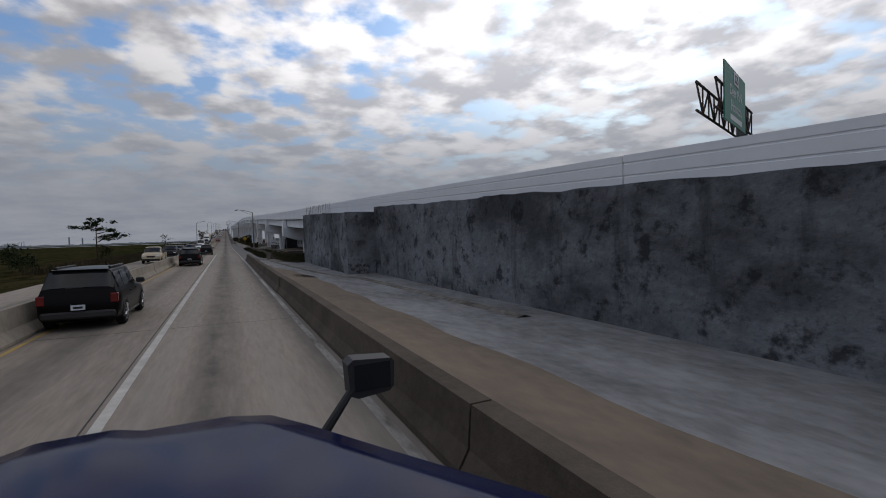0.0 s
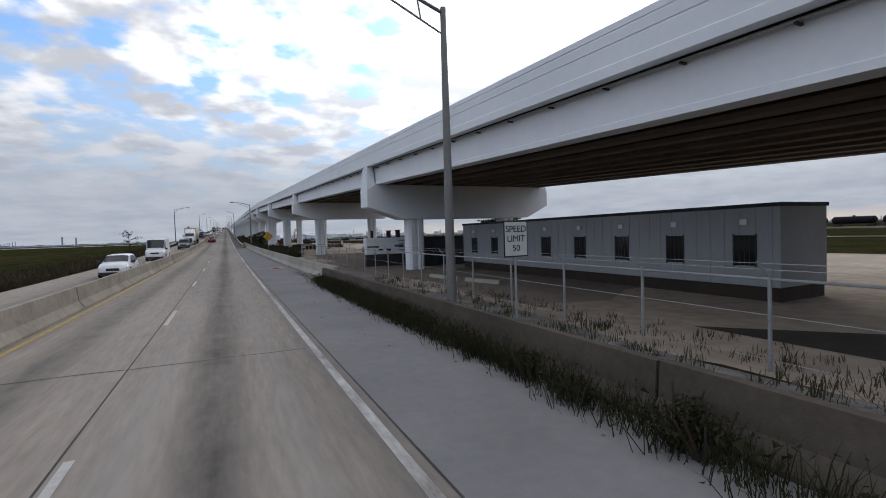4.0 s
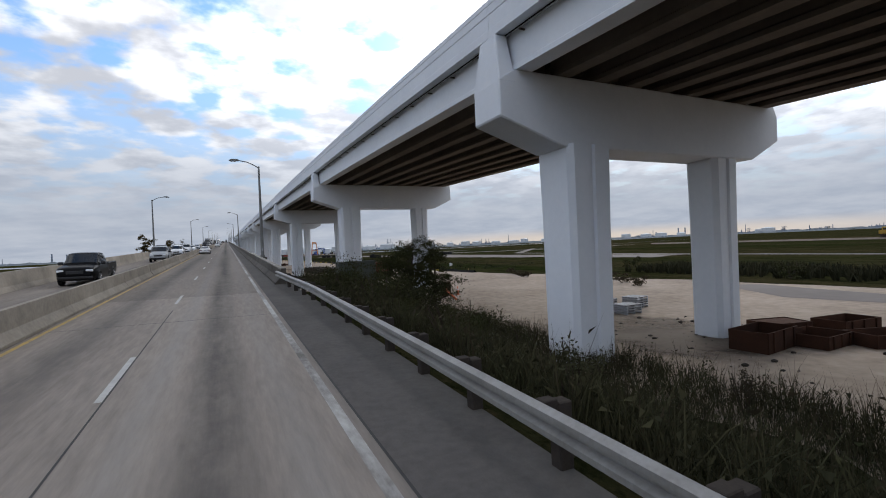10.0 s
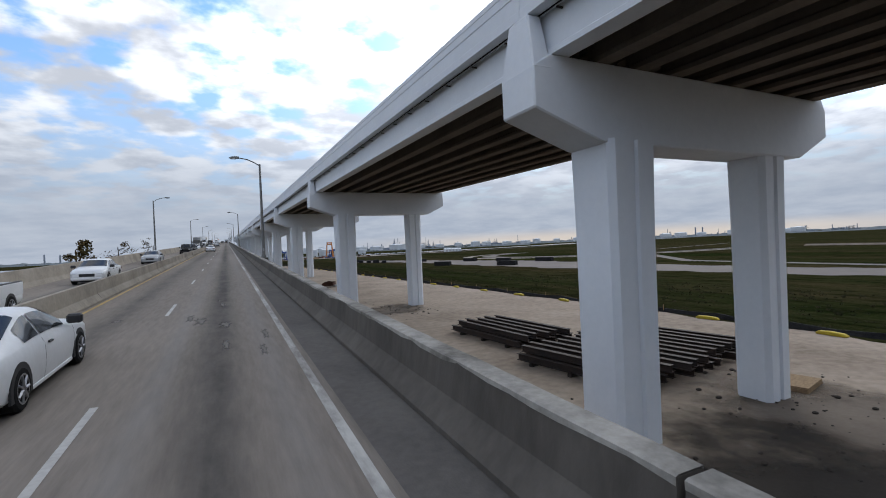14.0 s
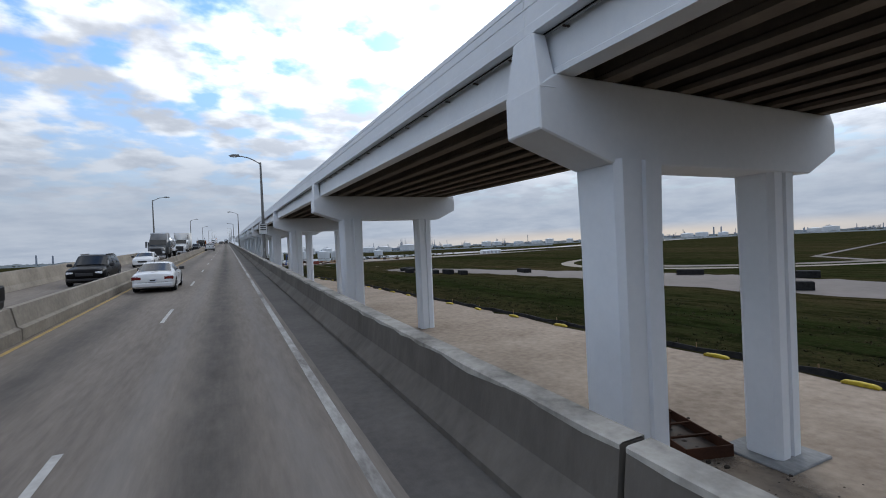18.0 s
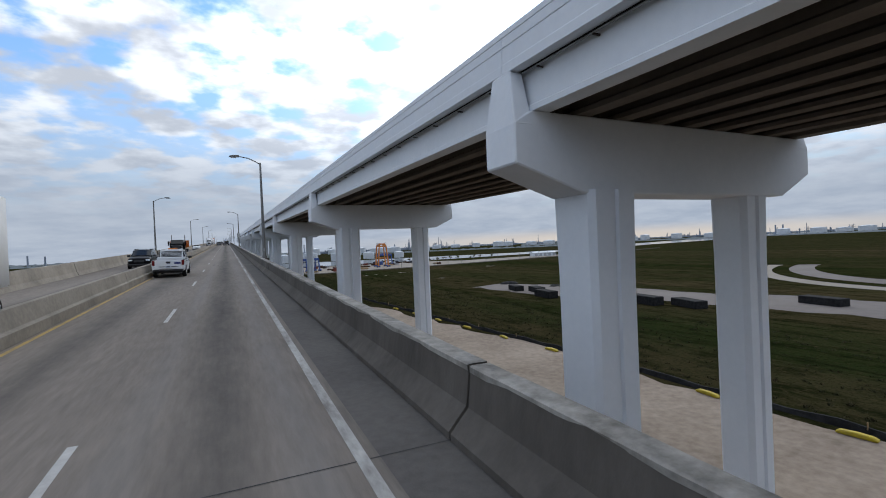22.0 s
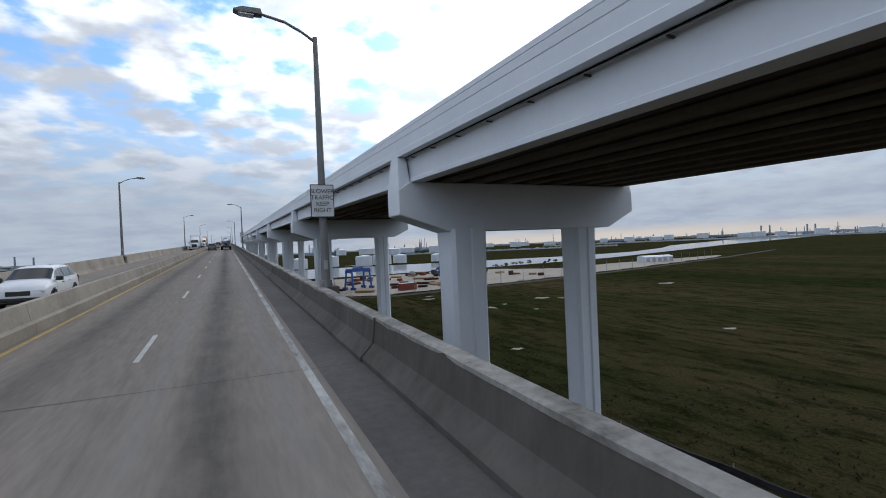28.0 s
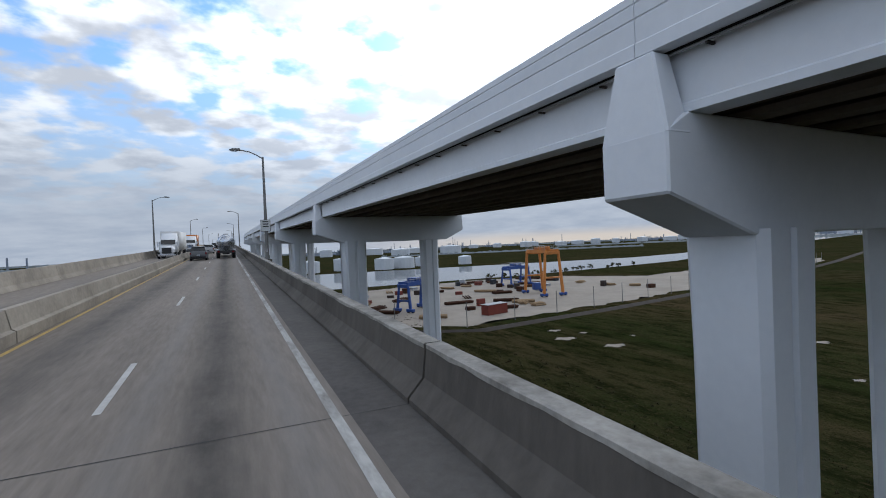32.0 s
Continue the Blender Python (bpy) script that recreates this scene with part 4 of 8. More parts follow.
# ---- lamps and signs
def street_lamp(x, y, s, h=9.3, foot=0.86, truss=False, plate=""):
    """A tapered pole with one arm over the road; s: 1 where the arm reaches to -x."""
    z = road_z(y) + across_z(x)
    top = thing("street_lamp", pose(x, y, z + foot), "tall grey steel street lamp with a single arm over the road", "street lamp", "street lamps")
    h -= foot
    if foot > 0:
        part("pad", extrude_bm([(-0.55, -0.88), (0.55, -0.88), (0.42, 0.02), (-0.42, 0.02)], 0.02, 0.34, "x"), PARAPET, top)
    part("base", tube_bm((0, 0, 0.0), (0, 0, 0.22), 0.23, 0.19, 12), LAMP_GREY, top)
    for a in range(4):
        part("anchor_bolt", tube_bm((0.25 * math.cos(a * 1.571 + 0.785), 0.25 * math.sin(a * 1.571 + 0.785), 0), (0.25 * math.cos(a * 1.571 + 0.785), 0.25 * math.sin(a * 1.571 + 0.785), 0.12), 0.025, n=6), GALVANISED, top)
    part("hand_hole_cover", box_bm(-0.06, 0.06, -0.155, -0.12, 0.6, 0.9, 0.01), GALVANISED, top)
    part("pole", tube_bm((0, 0, 0), (0, 0, h), 0.15, 0.08, 12), LAMP_GREY, top)
    reach = -3.1 if truss else -1.75
    bm = bmesh.new()
    pts = [(0, h - 0.15), (reach * 0.25 * s, h + 0.12), (reach * 0.55 * s, h + 0.36), (reach * s, h + 0.5)]
    for (a, b), (c, d) in zip(pts, pts[1:]):
        tube_bm((a, 0, b), (c, 0, d), 0.05, 0.045, 8, bm)
    part("arm", bm, LAMP_GREY, top)
    if truss:
        bm = tube_bm((0, 0, h - 0.75), (reach * 0.75 * s, 0, h + 0.3), 0.03, n=6)
        tube_bm((reach * 0.25 * s, 0, h + 0.12), (reach * 0.22 * s, 0, h - 0.45), 0.025, n=6, bm=bm)
        part("brace", bm, LAMP_GREY, top)
    e = reach * s
    out = [(e + 0.1 * s, h + 0.44), (e + 0.05 * s, h + 0.6), (e - 0.5 * s, h + 0.58), (e - 0.75 * s, h + 0.47), (e - 0.6 * s, h + 0.41)]
    head = part("lamp_head", extrude_bm(out, -0.16, 0.16, "y"), LAMP_GREY, top)
    part("lens", box_bm(min(e - 0.6 * s, e - 0.15 * s), max(e - 0.6 * s, e - 0.15 * s), -0.13, 0.13, h + 0.37, h + 0.405), HEAD_WHITE, head)
    return top


def text_mesh(body, size, spacing=1.0):
    cu = bpy.data.curves.new("letters", "FONT")
    cu.body, cu.size, cu.align_x, cu.align_y, cu.extrude, cu.space_line = body, size, "CENTER", "CENTER", 0.004, spacing
    ob = bpy.data.objects.new("letters", cu)
    me = bpy.data.meshes.new_from_object(ob)
    bpy.data.objects.remove(ob)
    return me


def lettering(body, size, m, mat, parent, spacing=1.0):
    ob = part("lettering", text_mesh(body, size, spacing), mat, parent)
    ob.matrix_local = m
    return ob


FACING = pose(0, 0, 0, 90, 0, 0)     # lettering that stands upright and faces -y


def plate_sign(name, x, y, z, w, h, body, size, label, back=SIGN_WHITE, ink=INK, turn=0, bars=0):
    top = thing(name, pose(x, y, z, 0, 0, turn), label, "road sign")
    part("border", box_bm(-w / 2, w / 2, 0.0, 0.02, -h / 2, h / 2, 0.004), ink, top)
    part("face", box_bm(-w / 2 + 0.03, w / 2 - 0.03, -0.004, 0.01, -h / 2 + 0.03, h / 2 - 0.03), back, top)
    if body:
        lettering(body, size, pose(0, -0.012, 0, 90), ink, top, 1.05)
    for k in range(bars):
        part("bar", box_bm(-w * 0.3, w * 0.3, -0.009, -0.005, h * (0.28 - 0.2 * k), h * (0.38 - 0.2 * k)), ink, top)
    return top


street_lamp(4.85, 207.6, 1, 8.9, -1.2, True)
street_lamp(5.75, 113.6, 1, 8.9, -0.3, True)
for y in (294.2, 381, 467.5, 553.4, 639.4, 725, 811, 898, 984, 1070):
    street_lamp(3.0, y, 1)
for k in range(10):
    street_lamp(LEFT_EDGE - 0.25, 425.6 + 86.7 * k, -1)
street_lamp(LEFT_EDGE - 2.2, 247, -1, 9.0, -0.9, True)
street_lamp(LEFT_EDGE - 0.25, 336, -1, 9.3, 0.86)

plate_sign("speed_sign", 6.9, 112, 2.3, 0.75, 0.95, "SPEED\nLIMIT\n50", 0.24, "white speed limit sign reading fifty on a post")
part("post", tube_bm((0, 0.05, -2.9), (0, 0.05, 0.4), 0.03, n=6), GALVANISED, bpy.data.objects["speed_sign"])
plate_sign("lane_sign", 2.96, 639.4 - 0.22, road_z(638) + 3.75, 0.78, 1.1, "SLOWER\nTRAFFIC\nKEEP\nRIGHT", 0.2, "weathered white traffic sign with black words on a lamp pole")
plate_sign("lane_sign", 2.96, 467.5 - 0.22, road_z(467) + 3.4, 0.75, 0.95, "", 0.2, "weathered white sign fixed to a lamp pole", bars=3)
plate_sign("lane_sign", 2.96, 725 - 0.22, road_z(725) + 3.6, 0.75, 0.95, "", 0.2, "white speed sign fixed to a lamp pole", bars=3)


def warning_diamond(x, y, z):
    top = thing("warning_sign", pose(x, y, z), "orange-yellow diamond sign warning of ice on the bridge", "road sign")
    r = 0.81
    part("border", extrude_bm([(0, -r), (r, 0), (0, r), (-r, 0)], 0.0, 0.02, "y"), INK, top)
    q = r - 0.07
    part("face", extrude_bm([(0, -q), (q, 0), (0, q), (-q, 0)], -0.008, 0.004, "y"), SIGN_YELLOW, top)
    lettering("BRIDGE\nMAY ICE IN\nCOLD\nWEATHER", 0.2, pose(0, -0.014, 0.02, 90), INK, top)
    part("post", tube_bm((0, 0.06, -z - 0.8), (0, 0.06, 0.5), 0.035, n=6), GALVANISED, top)


warning_diamond(6.2, 181.8, 2.9)


def gantry_sign():
    """A green guide sign on a truss arm, beyond the far side of the new bridge."""
    top = thing("guide_sign", pose(36.3, 21.7, GROUND_Z, 0, 0, 21.8), "green motorway guide sign on a dark steel truss arm", "road sign")
    part("column", tube_bm((0, 0, -0.3), (0, 0, 11.9), 0.45, 0.38, 12), CAR["grey"], top)
    bm = bmesh.new()
    for z in (9.9, 11.6):
        for y in (-0.5, 0.5):
            tube_bm((0.9, y, z), (-11.2, y, z), 0.08, n=6, bm=bm)
    for k in range(8):
        a, b = 0.8 - 1.5 * k, 0.8 - 1.5 * (k + 1)
        for y in (-0.5, 0.5):
            tube_bm((a, y, 9.9 if k % 2 else 11.6), (b, y, 11.6 if k % 2 else 9.9), 0.06, n=6, bm=bm)
            tube_bm((a, y, 9.9), (a, y, 11.6), 0.05, n=6, bm=bm)
    part("truss", bm, DARK_STEEL, top)
    part("panel", box_bm(-9.9, -3.2, -0.72, -0.64, 9.4, 12.95, 0.01), SIGN_GREEN, top)
    part("shield", box_bm(-7.2, -5.7, -0.75, -0.725, 12.0, 12.85, 0.01), SIGN_WHITE, top)
    lettering("225", 0.75, pose(-6.45, -0.76, 12.4, 90), INK, top)
    lettering("Deer Park\nHouston", 0.95, pose(-6.45, -0.73, 11.0, 90), SIGN_WHITE, top)
    part("bar", box_bm(-8.3, -4.6, -0.728, -0.722, 9.65, 9.98), SIGN_WHITE, top)


gantry_sign()


# ---- vehicles
WHEELS = {}


def wheel(parent, x, y, r, w=0.24):
    key = (round(r, 3), round(w, 3))
    if key not in WHEELS:
        bm = tube_bm((-w / 2, 0, 0), (w / 2, 0, 0), r, n=18)
        bmesh.ops.bevel(bm, geom=[e for e in bm.edges if len(e.link_faces) == 2 and any(len(f.verts) > 6 for f in e.link_faces)], offset=0.04, segments=1, affect="EDGES")
        t = bpy.data.meshes.new("tyre"); bm.to_mesh(t); bm.free()
        bm = tube_bm((-w / 2 - 0.004, 0, 0), (w / 2 + 0.004, 0, 0), r * 0.2, n=10)
        for s in (-1, 1):
            for q in range(7):
                a = 2 * math.pi * q / 7
                tube_bm((s * (w / 2 + 0.002), 0.04 * math.cos(a), 0.04 * math.sin(a)), (s * (w / 2 + 0.004), r * 0.62 * math.cos(a), r * 0.62 * math.sin(a)), r * 0.085, r * 0.06, 5, bm)
            ring = [(s * (w / 2 + 0.006), r * f * math.cos(a), r * f * math.sin(a)) for f in (0.6, 0.68) for a in (2 * math.pi * q / 16 for q in range(16))]
            vs = [bm.verts.new(p) for p in ring]
            for q in range(16):
                bm.faces.new((vs[q], vs[(q + 1) % 16], vs[16 + (q + 1) % 16], vs[16 + q]))
        m = bpy.data.meshes.new("rim"); bm.to_mesh(m); bm.free()
        t.materials.append(RUBBER), m.materials.append(RIM)
        WHEELS[key] = (t, m)
    t, m = WHEELS[key]
    ob = part("wheel", t, RUBBER, parent)
    ob.location = (x, y, r)
    part("rim", m, RIM, ob)


def road_pose(x, y, away):
    """Standing on the road, nose towards +y, or towards -y for the far carriageway."""
    return pose(x, y, road_z(y) + across_z(x) + 0.002, math.degrees(math.atan(road_slope(y))), 0.8, 0) @ pose(0, 0, 0, 0, 0, 0 if away else 180)


def loft(name, rings, mat, parent, label="", bevel=0.0):
    bm = bmesh.new()
    rows = [[bm.verts.new(p) for p in r] for r in rings]
    k = len(rings[0])
    for a, b in zip(rows, rows[1:]):
        for i in range(k):
            bm.faces.new((a[i], a[(i + 1) % k], b[(i + 1) % k], b[i]))
    bm.faces.new(rows[0][::-1]), bm.faces.new(rows[-1])
    bmesh.ops.recalc_face_normals(bm, faces=bm.faces)
    if bevel:
        bmesh.ops.bevel(bm, geom=list(bm.edges), offset=bevel, segments=2, affect="EDGES", clamp_overlap=True)
    ob = part(name, bm, mat, parent, label)
    for p in ob.data.polygons:
        p.use_smooth = bevel > 0
    return ob


# length, width, bonnet height, roof height, wheel radius, ground gap, cabin: rear foot, rear roof, front roof, front foot (shares of the length from the tail), half width of the roof (share)
KINDS = {
    "sedan": (4.95, 1.84, 0.97, 1.46, 0.33, 0.2, (0.15, 0.33, 0.56, 0.755), 0.68),
    "coupe": (4.8, 1.84, 0.96, 1.43, 0.34, 0.19, (0.12, 0.35, 0.54, 0.745), 0.66),
    "suv": (4.75, 1.94, 1.1, 1.76, 0.39, 0.25, (0.012, 0.07, 0.56, 0.72), 0.74),
    "hatch": (4.3, 1.8, 1.0, 1.55, 0.33, 0.21, (0.02, 0.15, 0.58, 0.77), 0.7),
    "pickup": (5.7, 1.98, 1.2, 1.9, 0.41, 0.34, (0.43, 0.455, 0.66, 0.77), 0.74),
    "van": (5.9, 2.0, 1.25, 2.45, 0.36, 0.24, (0.008, 0.03, 0.76, 0.89), 0.86),
}
BED_FLOOR = 0.86


def car_stations(kind):
    """Cross-sections from tail to nose: place, half width, underside, waist height, top height, half width of the top."""
    l, w, bon, roof, r, gap, cab, rw = KINDS[kind]
    h, y0 = w / 2, -l / 2
    deck = bon - (0.02 if kind in ("sedan", "coupe") else 0.0)
    rows = []

    def add(f, wide, lo, waist, top, tw):
        rows.append((y0 + f * l, h * wide, lo, waist, top, h * tw))

    boxy = kind in ("suv", "hatch", "van")
    if kind == "pickup":
        add(0.0, 0.95, gap + 0.2, BED_FLOOR - 0.06, BED_FLOOR, 0.9)
        add(0.02, 0.985, gap + 0.1, BED_FLOOR - 0.05, BED_FLOOR, 0.92)
        add(cab[0] - 0.012, 1.0, gap, BED_FLOOR - 0.05, BED_FLOOR, 0.92)
        add(cab[0], 1.0, gap, deck, deck + 0.02, 0.9)
    elif boxy:
        add(0.0, 0.9, gap + 0.2, deck - 0.1, deck - 0.06, 0.84)
        add(cab[0], 0.96, gap + 0.08, deck, deck + 0.03, 0.88)
    else:
        add(0.0, 0.84, gap + 0.22, deck - 0.2, deck - 0.13, 0.7)
        add(0.012, 0.91, gap + 0.1, deck - 0.1, deck - 0.02, 0.74)
        add(0.05, 0.96, gap + 0.05, deck - 0.05, deck + 0.015, 0.76)
        add(cab[0], 0.99, gap, deck - 0.03, deck + 0.03, 0.78)
    waist = deck - 0.01
    add(cab[1], 1.0, gap, waist + (0.01 if boxy else 0.0), roof - 0.035, rw)
    add(cab[1] + 0.05, 1.0, gap, waist, roof - 0.008, rw)
    add((cab[1] + cab[2]) / 2, 1.0, gap, waist, roof, rw)
    add(cab[2] - 0.03, 1.0, gap, waist, roof - 0.02, rw)
    add(cab[2], 1.0, gap, waist, roof - 0.05, rw)
    add(cab[3], 0.99, gap, bon - 0.06, bon + 0.015, 0.8)
    add(0.5 * (cab[3] + 0.95), 0.975, gap, bon - 0.1, bon - 0.02, 0.78)
    add(0.95, 0.93, gap + 0.03, bon - 0.17, bon - 0.1, 0.74)
    add(0.985, 0.86, gap + 0.08, bon - 0.27, bon - 0.19, 0.68)
    add(1.0, 0.78, gap + 0.16, bon - 0.4, bon - 0.33, 0.6)
    return rows


def car_ring(st):
    y, w, lo, waist, top, tw = st
    k = waist - lo
    side = [(w * 0.86, lo), (w * 0.955, lo + 0.06), (w * 0.985, lo + k * 0.3), (w, lo + k * 0.62), (w * 0.985, lo + k * 0.86), (w * 0.935, waist)]
    roof = [(tw + (w * 0.93 - tw) * 0.5, waist + (top - waist) * 0.5), (tw, top - 0.05), (tw * 0.86, top - 0.012), (tw * 0.45, top + 0.008)]
    half = side + roof
    return [(x, y, z) for x, z in half] + [(-x, y, z) for x, z in half[::-1]]


def car_shell(kind, paint, top):
    """The painted body as one rounded shell."""
    rings = [car_ring(st) for st in car_stations(kind)]
    bm = bmesh.new()
    rows = [[bm.verts.new(p) for p in r] for r in rings]
    n = len(rings[0])
    for a, b in zip(rows, rows[1:]):
        for i in range(n):
            bm.faces.new((a[i], a[(i + 1) % n], b[(i + 1) % n], b[i]))
    bm.faces.new(rows[0][::-1]), bm.faces.new(rows[-1])
    bmesh.ops.recalc_face_normals(bm, faces=bm.faces)
    for f in bm.faces:
        f.smooth = True
    for e in bm.edges:
        if len(e.link_faces) == 2 and e.calc_face_angle(0) > radians(38):
            e.smooth = False
    return part("body", bm, paint, top), rings


def vehicle(name, kind, colour, x, y, away, label, category, on_ground=None, turn=0):
    l, w, bon, roof, r, gap, cab, rw = KINDS[kind]
    m = road_pose(x, y, away) if on_ground is None else pose(x, y, on_ground + 0.05, 0, 0, turn)
    top = thing(name, m, label, category, "traffic" if on_ground is None else "parked cars")
    paint = CAR[colour]
    h, y0 = w / 2, -l / 2
    deck = bon - (0.02 if kind in ("sedan", "coupe") else 0.0)
    body, rings = car_shell(kind, paint, top)
    stations = car_stations(kind)
    ys = [st[0] for st in stations]

    def at(q, i):
        """A point of the shell: line i of the rings at the place q."""
        return Vector([float(np.interp(q, ys, [ring[i][k] for ring in rings])) for k in range(3)])

    n = len(rings[0])

    def pane(nm, grid, out):
        """A thin glass sheet through rows of points, set a little proud."""
        o = Vector(out).normalized() * 0.018
        strip_rows = [[tuple(p + o) for p in row] for row in grid]
        ob = strip(nm, strip_rows, TINT, body)
        for p in ob.data.polygons:
            p.use_smooth = True
        return ob

    # rear window and windscreen follow the slope between two sections
    for f, e, nm, out in ((cab[0], cab[1], "rear_window", (0, -1, 0.5)), (cab[3], cab[2], "windscreen", (0, 1, 0.7))):
        lo, hi = (0.14, 0.94) if nm == "windscreen" else ((0.5, 0.86) if kind == "van" else (0.16, 0.95))
        rows = []
        for k in (lo, (lo + hi) / 2, hi):
            q = y0 + l * (f + (e - f) * k)
            rows.append([at(q, i) * 1.0 for i in (7, 8, 9, n - 10, n - 9, n - 8)])
        pane(nm, rows, out)
    cuts = {"pickup": ((0.03, 0.36), (0.4, 0.93)), "van": ((0.8, 0.97),), "coupe": ((0.22, 0.42), (0.45, 0.86))}.get(kind, ((0.06, 0.24), (0.27, 0.54), (0.57, 0.92)))
    if kind == "suv" or kind == "hatch":
        cuts = ((0.07, 0.28), (0.31, 0.58), (0.61, 0.93))
    for s in (-1, 1):
        ia, ib, ic = (5, 6, 7) if s > 0 else (n - 6, n - 7, n - 8)
        f0, f1 = cab[0] + 0.012, cab[3] - 0.01
        for a, b in cuts:
            rows = []
            for k in np.linspace(a, b, 5):
                q = y0 + l * (f0 + (f1 - f0) * k)
                p0, p1, p2 = at(q, ia), at(q, ib), at(q, ic)
                if p2.z - p0.z < 0.12:
                    continue
                rows.append([p0.lerp(p1, 0.22), p1, p1.lerp(p2, 0.78)])
            if len(rows) > 1:
                pane("side_window", rows, (s, 0, 0.35))
        # shut lines and handles of the doors
        doors = {"pickup": (0.44, 0.745), "coupe": (0.4, 0.735), "van": (0.64, 0.86)}.get(kind, (0.32, 0.52, 0.735))
        for q in doors:
            yy = y0 + l * q
            pts = [at(yy, i if s > 0 else n - 1 - i) for i in (1, 2, 3, 4, 5)]
            strip("door_gap", [[(p.x + s * 0.004, p.y - 0.006, p.z), (p.x + s * 0.004, p.y + 0.006, p.z)] for p in pts], TAR, body)
        for q in doors[:-1]:
            p = at(y0 + l * (q + 0.035), 4 if s > 0 else n - 5)
            part("door_handle", box_bm(*sorted((p.x - s * 0.01, p.x + s * 0.035)), p.y - 0.02, p.y + 0.16, p.z - 0.03, p.z + 0.005, 0.008), paint if colour != "white" else BLACK_TRIM, body)
        p = at(y0 + l * (cab[3] - 0.055), 5 if s > 0 else n - 6)
        part("wing_mirror", box_bm(*sorted((p.x, p.x + s * 0.25)), p.y - 0.06, p.y + 0.09, p.z + 0.02, p.z + 0.2, 0.035), BLACK_TRIM, top)
        p = at(y0 + 0.03 * l, 3 if s > 0 else n - 4)
        if kind in ("suv", "pickup", "van", "hatch"):
            part("tail_lamp", box_bm(*sorted((s * h * 0.76, s * h * 0.965)), y0 - 0.012, y0 + 0.14, deck - 0.34, deck + (0.0 if kind != "suv" else -0.06), 0.025), TAIL_RED, top)
        else:
            part("tail_lamp", box_bm(*sorted((s * h * 0.5, s * h * 0.94)), y0 - 0.006, y0 + 0.17, deck - 0.3, deck - 0.13, 0.03), TAIL_RED, top)
        part("headlamp", box_bm(*sorted((s * h * 0.48, s * h * 0.86)), -y0 - 0.2, -y0 - 0.015, bon - 0.4, bon - 0.25, 0.04), HEAD_WHITE, top)
        for q in (0.19, 0.81):
            wheel(top, s * (h - 0.115), y0 + q * l, r)
            arc = [(y0 + q * l + (r + 0.06) * math.cos(math.pi * k / 12), r + (r + 0.06) * math.sin(math.pi * k / 12)) for k in range(13)]
            arc[0] = (arc[0][0], gap + 0.02); arc[-1] = (arc[-1][0], gap + 0.02)
            wide = float(np.interp(y0 + q * l, ys, [st[1] for st in stations]))
            part("wheel_arch", extrude_bm(arc, *sorted((s * (wide - 0.03), s * (wide + 0.004))), "x"), BLACK_TRIM, top)
        part("sill", box_bm(*sorted((s * h * 0.86, s * h * 0.965)), y0 + 0.28 * l, y0 + 0.72 * l, gap - 0.02, gap + 0.07, 0.02), BLACK_TRIM if kind in ("suv", "pickup") else paint, top)
    part("bumper", box_bm(-h * 0.9, h * 0.9, y0 - 0.05, y0 + 0.2, gap + 0.1, gap + (0.32 if kind != "pickup" else 0.26), 0.05), (CHROME if colour == "silver" else BLACK_TRIM) if kind in ("suv", "pickup") else paint, top)
    part("bumper", box_bm(-h * 0.84, h * 0.84, -y0 - 0.25, -y0 + 0.03, gap + 0.06, gap + 0.24, 0.05), BLACK_TRIM if kind != "sedan" else paint, top)
    part("grille", box_bm(-h * 0.42, h * 0.42, -y0 - 0.1, -y0 + 0.012, bon - 0.5, bon - 0.31, 0.02), BLACK_TRIM, top)
    plate = part("number_plate", box_bm(-0.16, 0.16, y0 - 0.065, y0 - 0.02, gap + 0.36, gap + 0.5), PLATE, top, "pale number plate")
    part("bar", box_bm(-0.11, 0.11, y0 - 0.07, y0 - 0.066, gap + 0.4, gap + 0.46), INK, plate)
    part("underbody", box_bm(-h * 0.8, h * 0.8, y0 + 0.12 * l, y0 + 0.9 * l, gap - 0.05, gap + 0.1), BLACK_TRIM, top)
    if kind in ("sedan", "coupe"):
        part("brake_lamp", box_bm(-0.14, 0.14, y0 + l * cab[0] + 0.02, y0 + l * cab[0] + 0.06, deck + 0.035, deck + 0.06), TAIL_RED, top)
        part("trunk_gap", box_bm(-h * 0.7, h * 0.7, y0 - 0.008, y0 + 0.012, deck - 0.42, deck - 0.41), TAR, top)
    if kind == "pickup":
        ce = y0 + cab[0] * l
        part("bed_liner", box_bm(-h * 0.85, h * 0.85, y0 + 0.05, ce - 0.08, BED_FLOOR + 0.004, BED_FLOOR + 0.03), BLACK_TRIM, top)
        for s in (-1, 1):
            part("bed_side", box_bm(*sorted((s * h * 0.87, s * h * 0.985)), y0 + 0.02, ce + 0.02, BED_FLOOR - 0.12, deck, 0.025), paint, top)
            part("bed_rail", box_bm(*sorted((s * h * 0.86, s * h * 0.975)), y0 + 0.06, ce - 0.02, deck - 0.02, deck + 0.025, 0.01), BLACK_TRIM, top)
        part("tailgate", box_bm(-h * 0.8, h * 0.8, y0 - 0.03, y0 + 0.03, gap + 0.3, deck - 0.01, 0.02), paint, top)
        part("tailgate_handle", box_bm(-0.14, 0.14, y0 - 0.05, y0 - 0.03, deck - 0.2, deck - 0.08, 0.01), BLACK_TRIM, top)
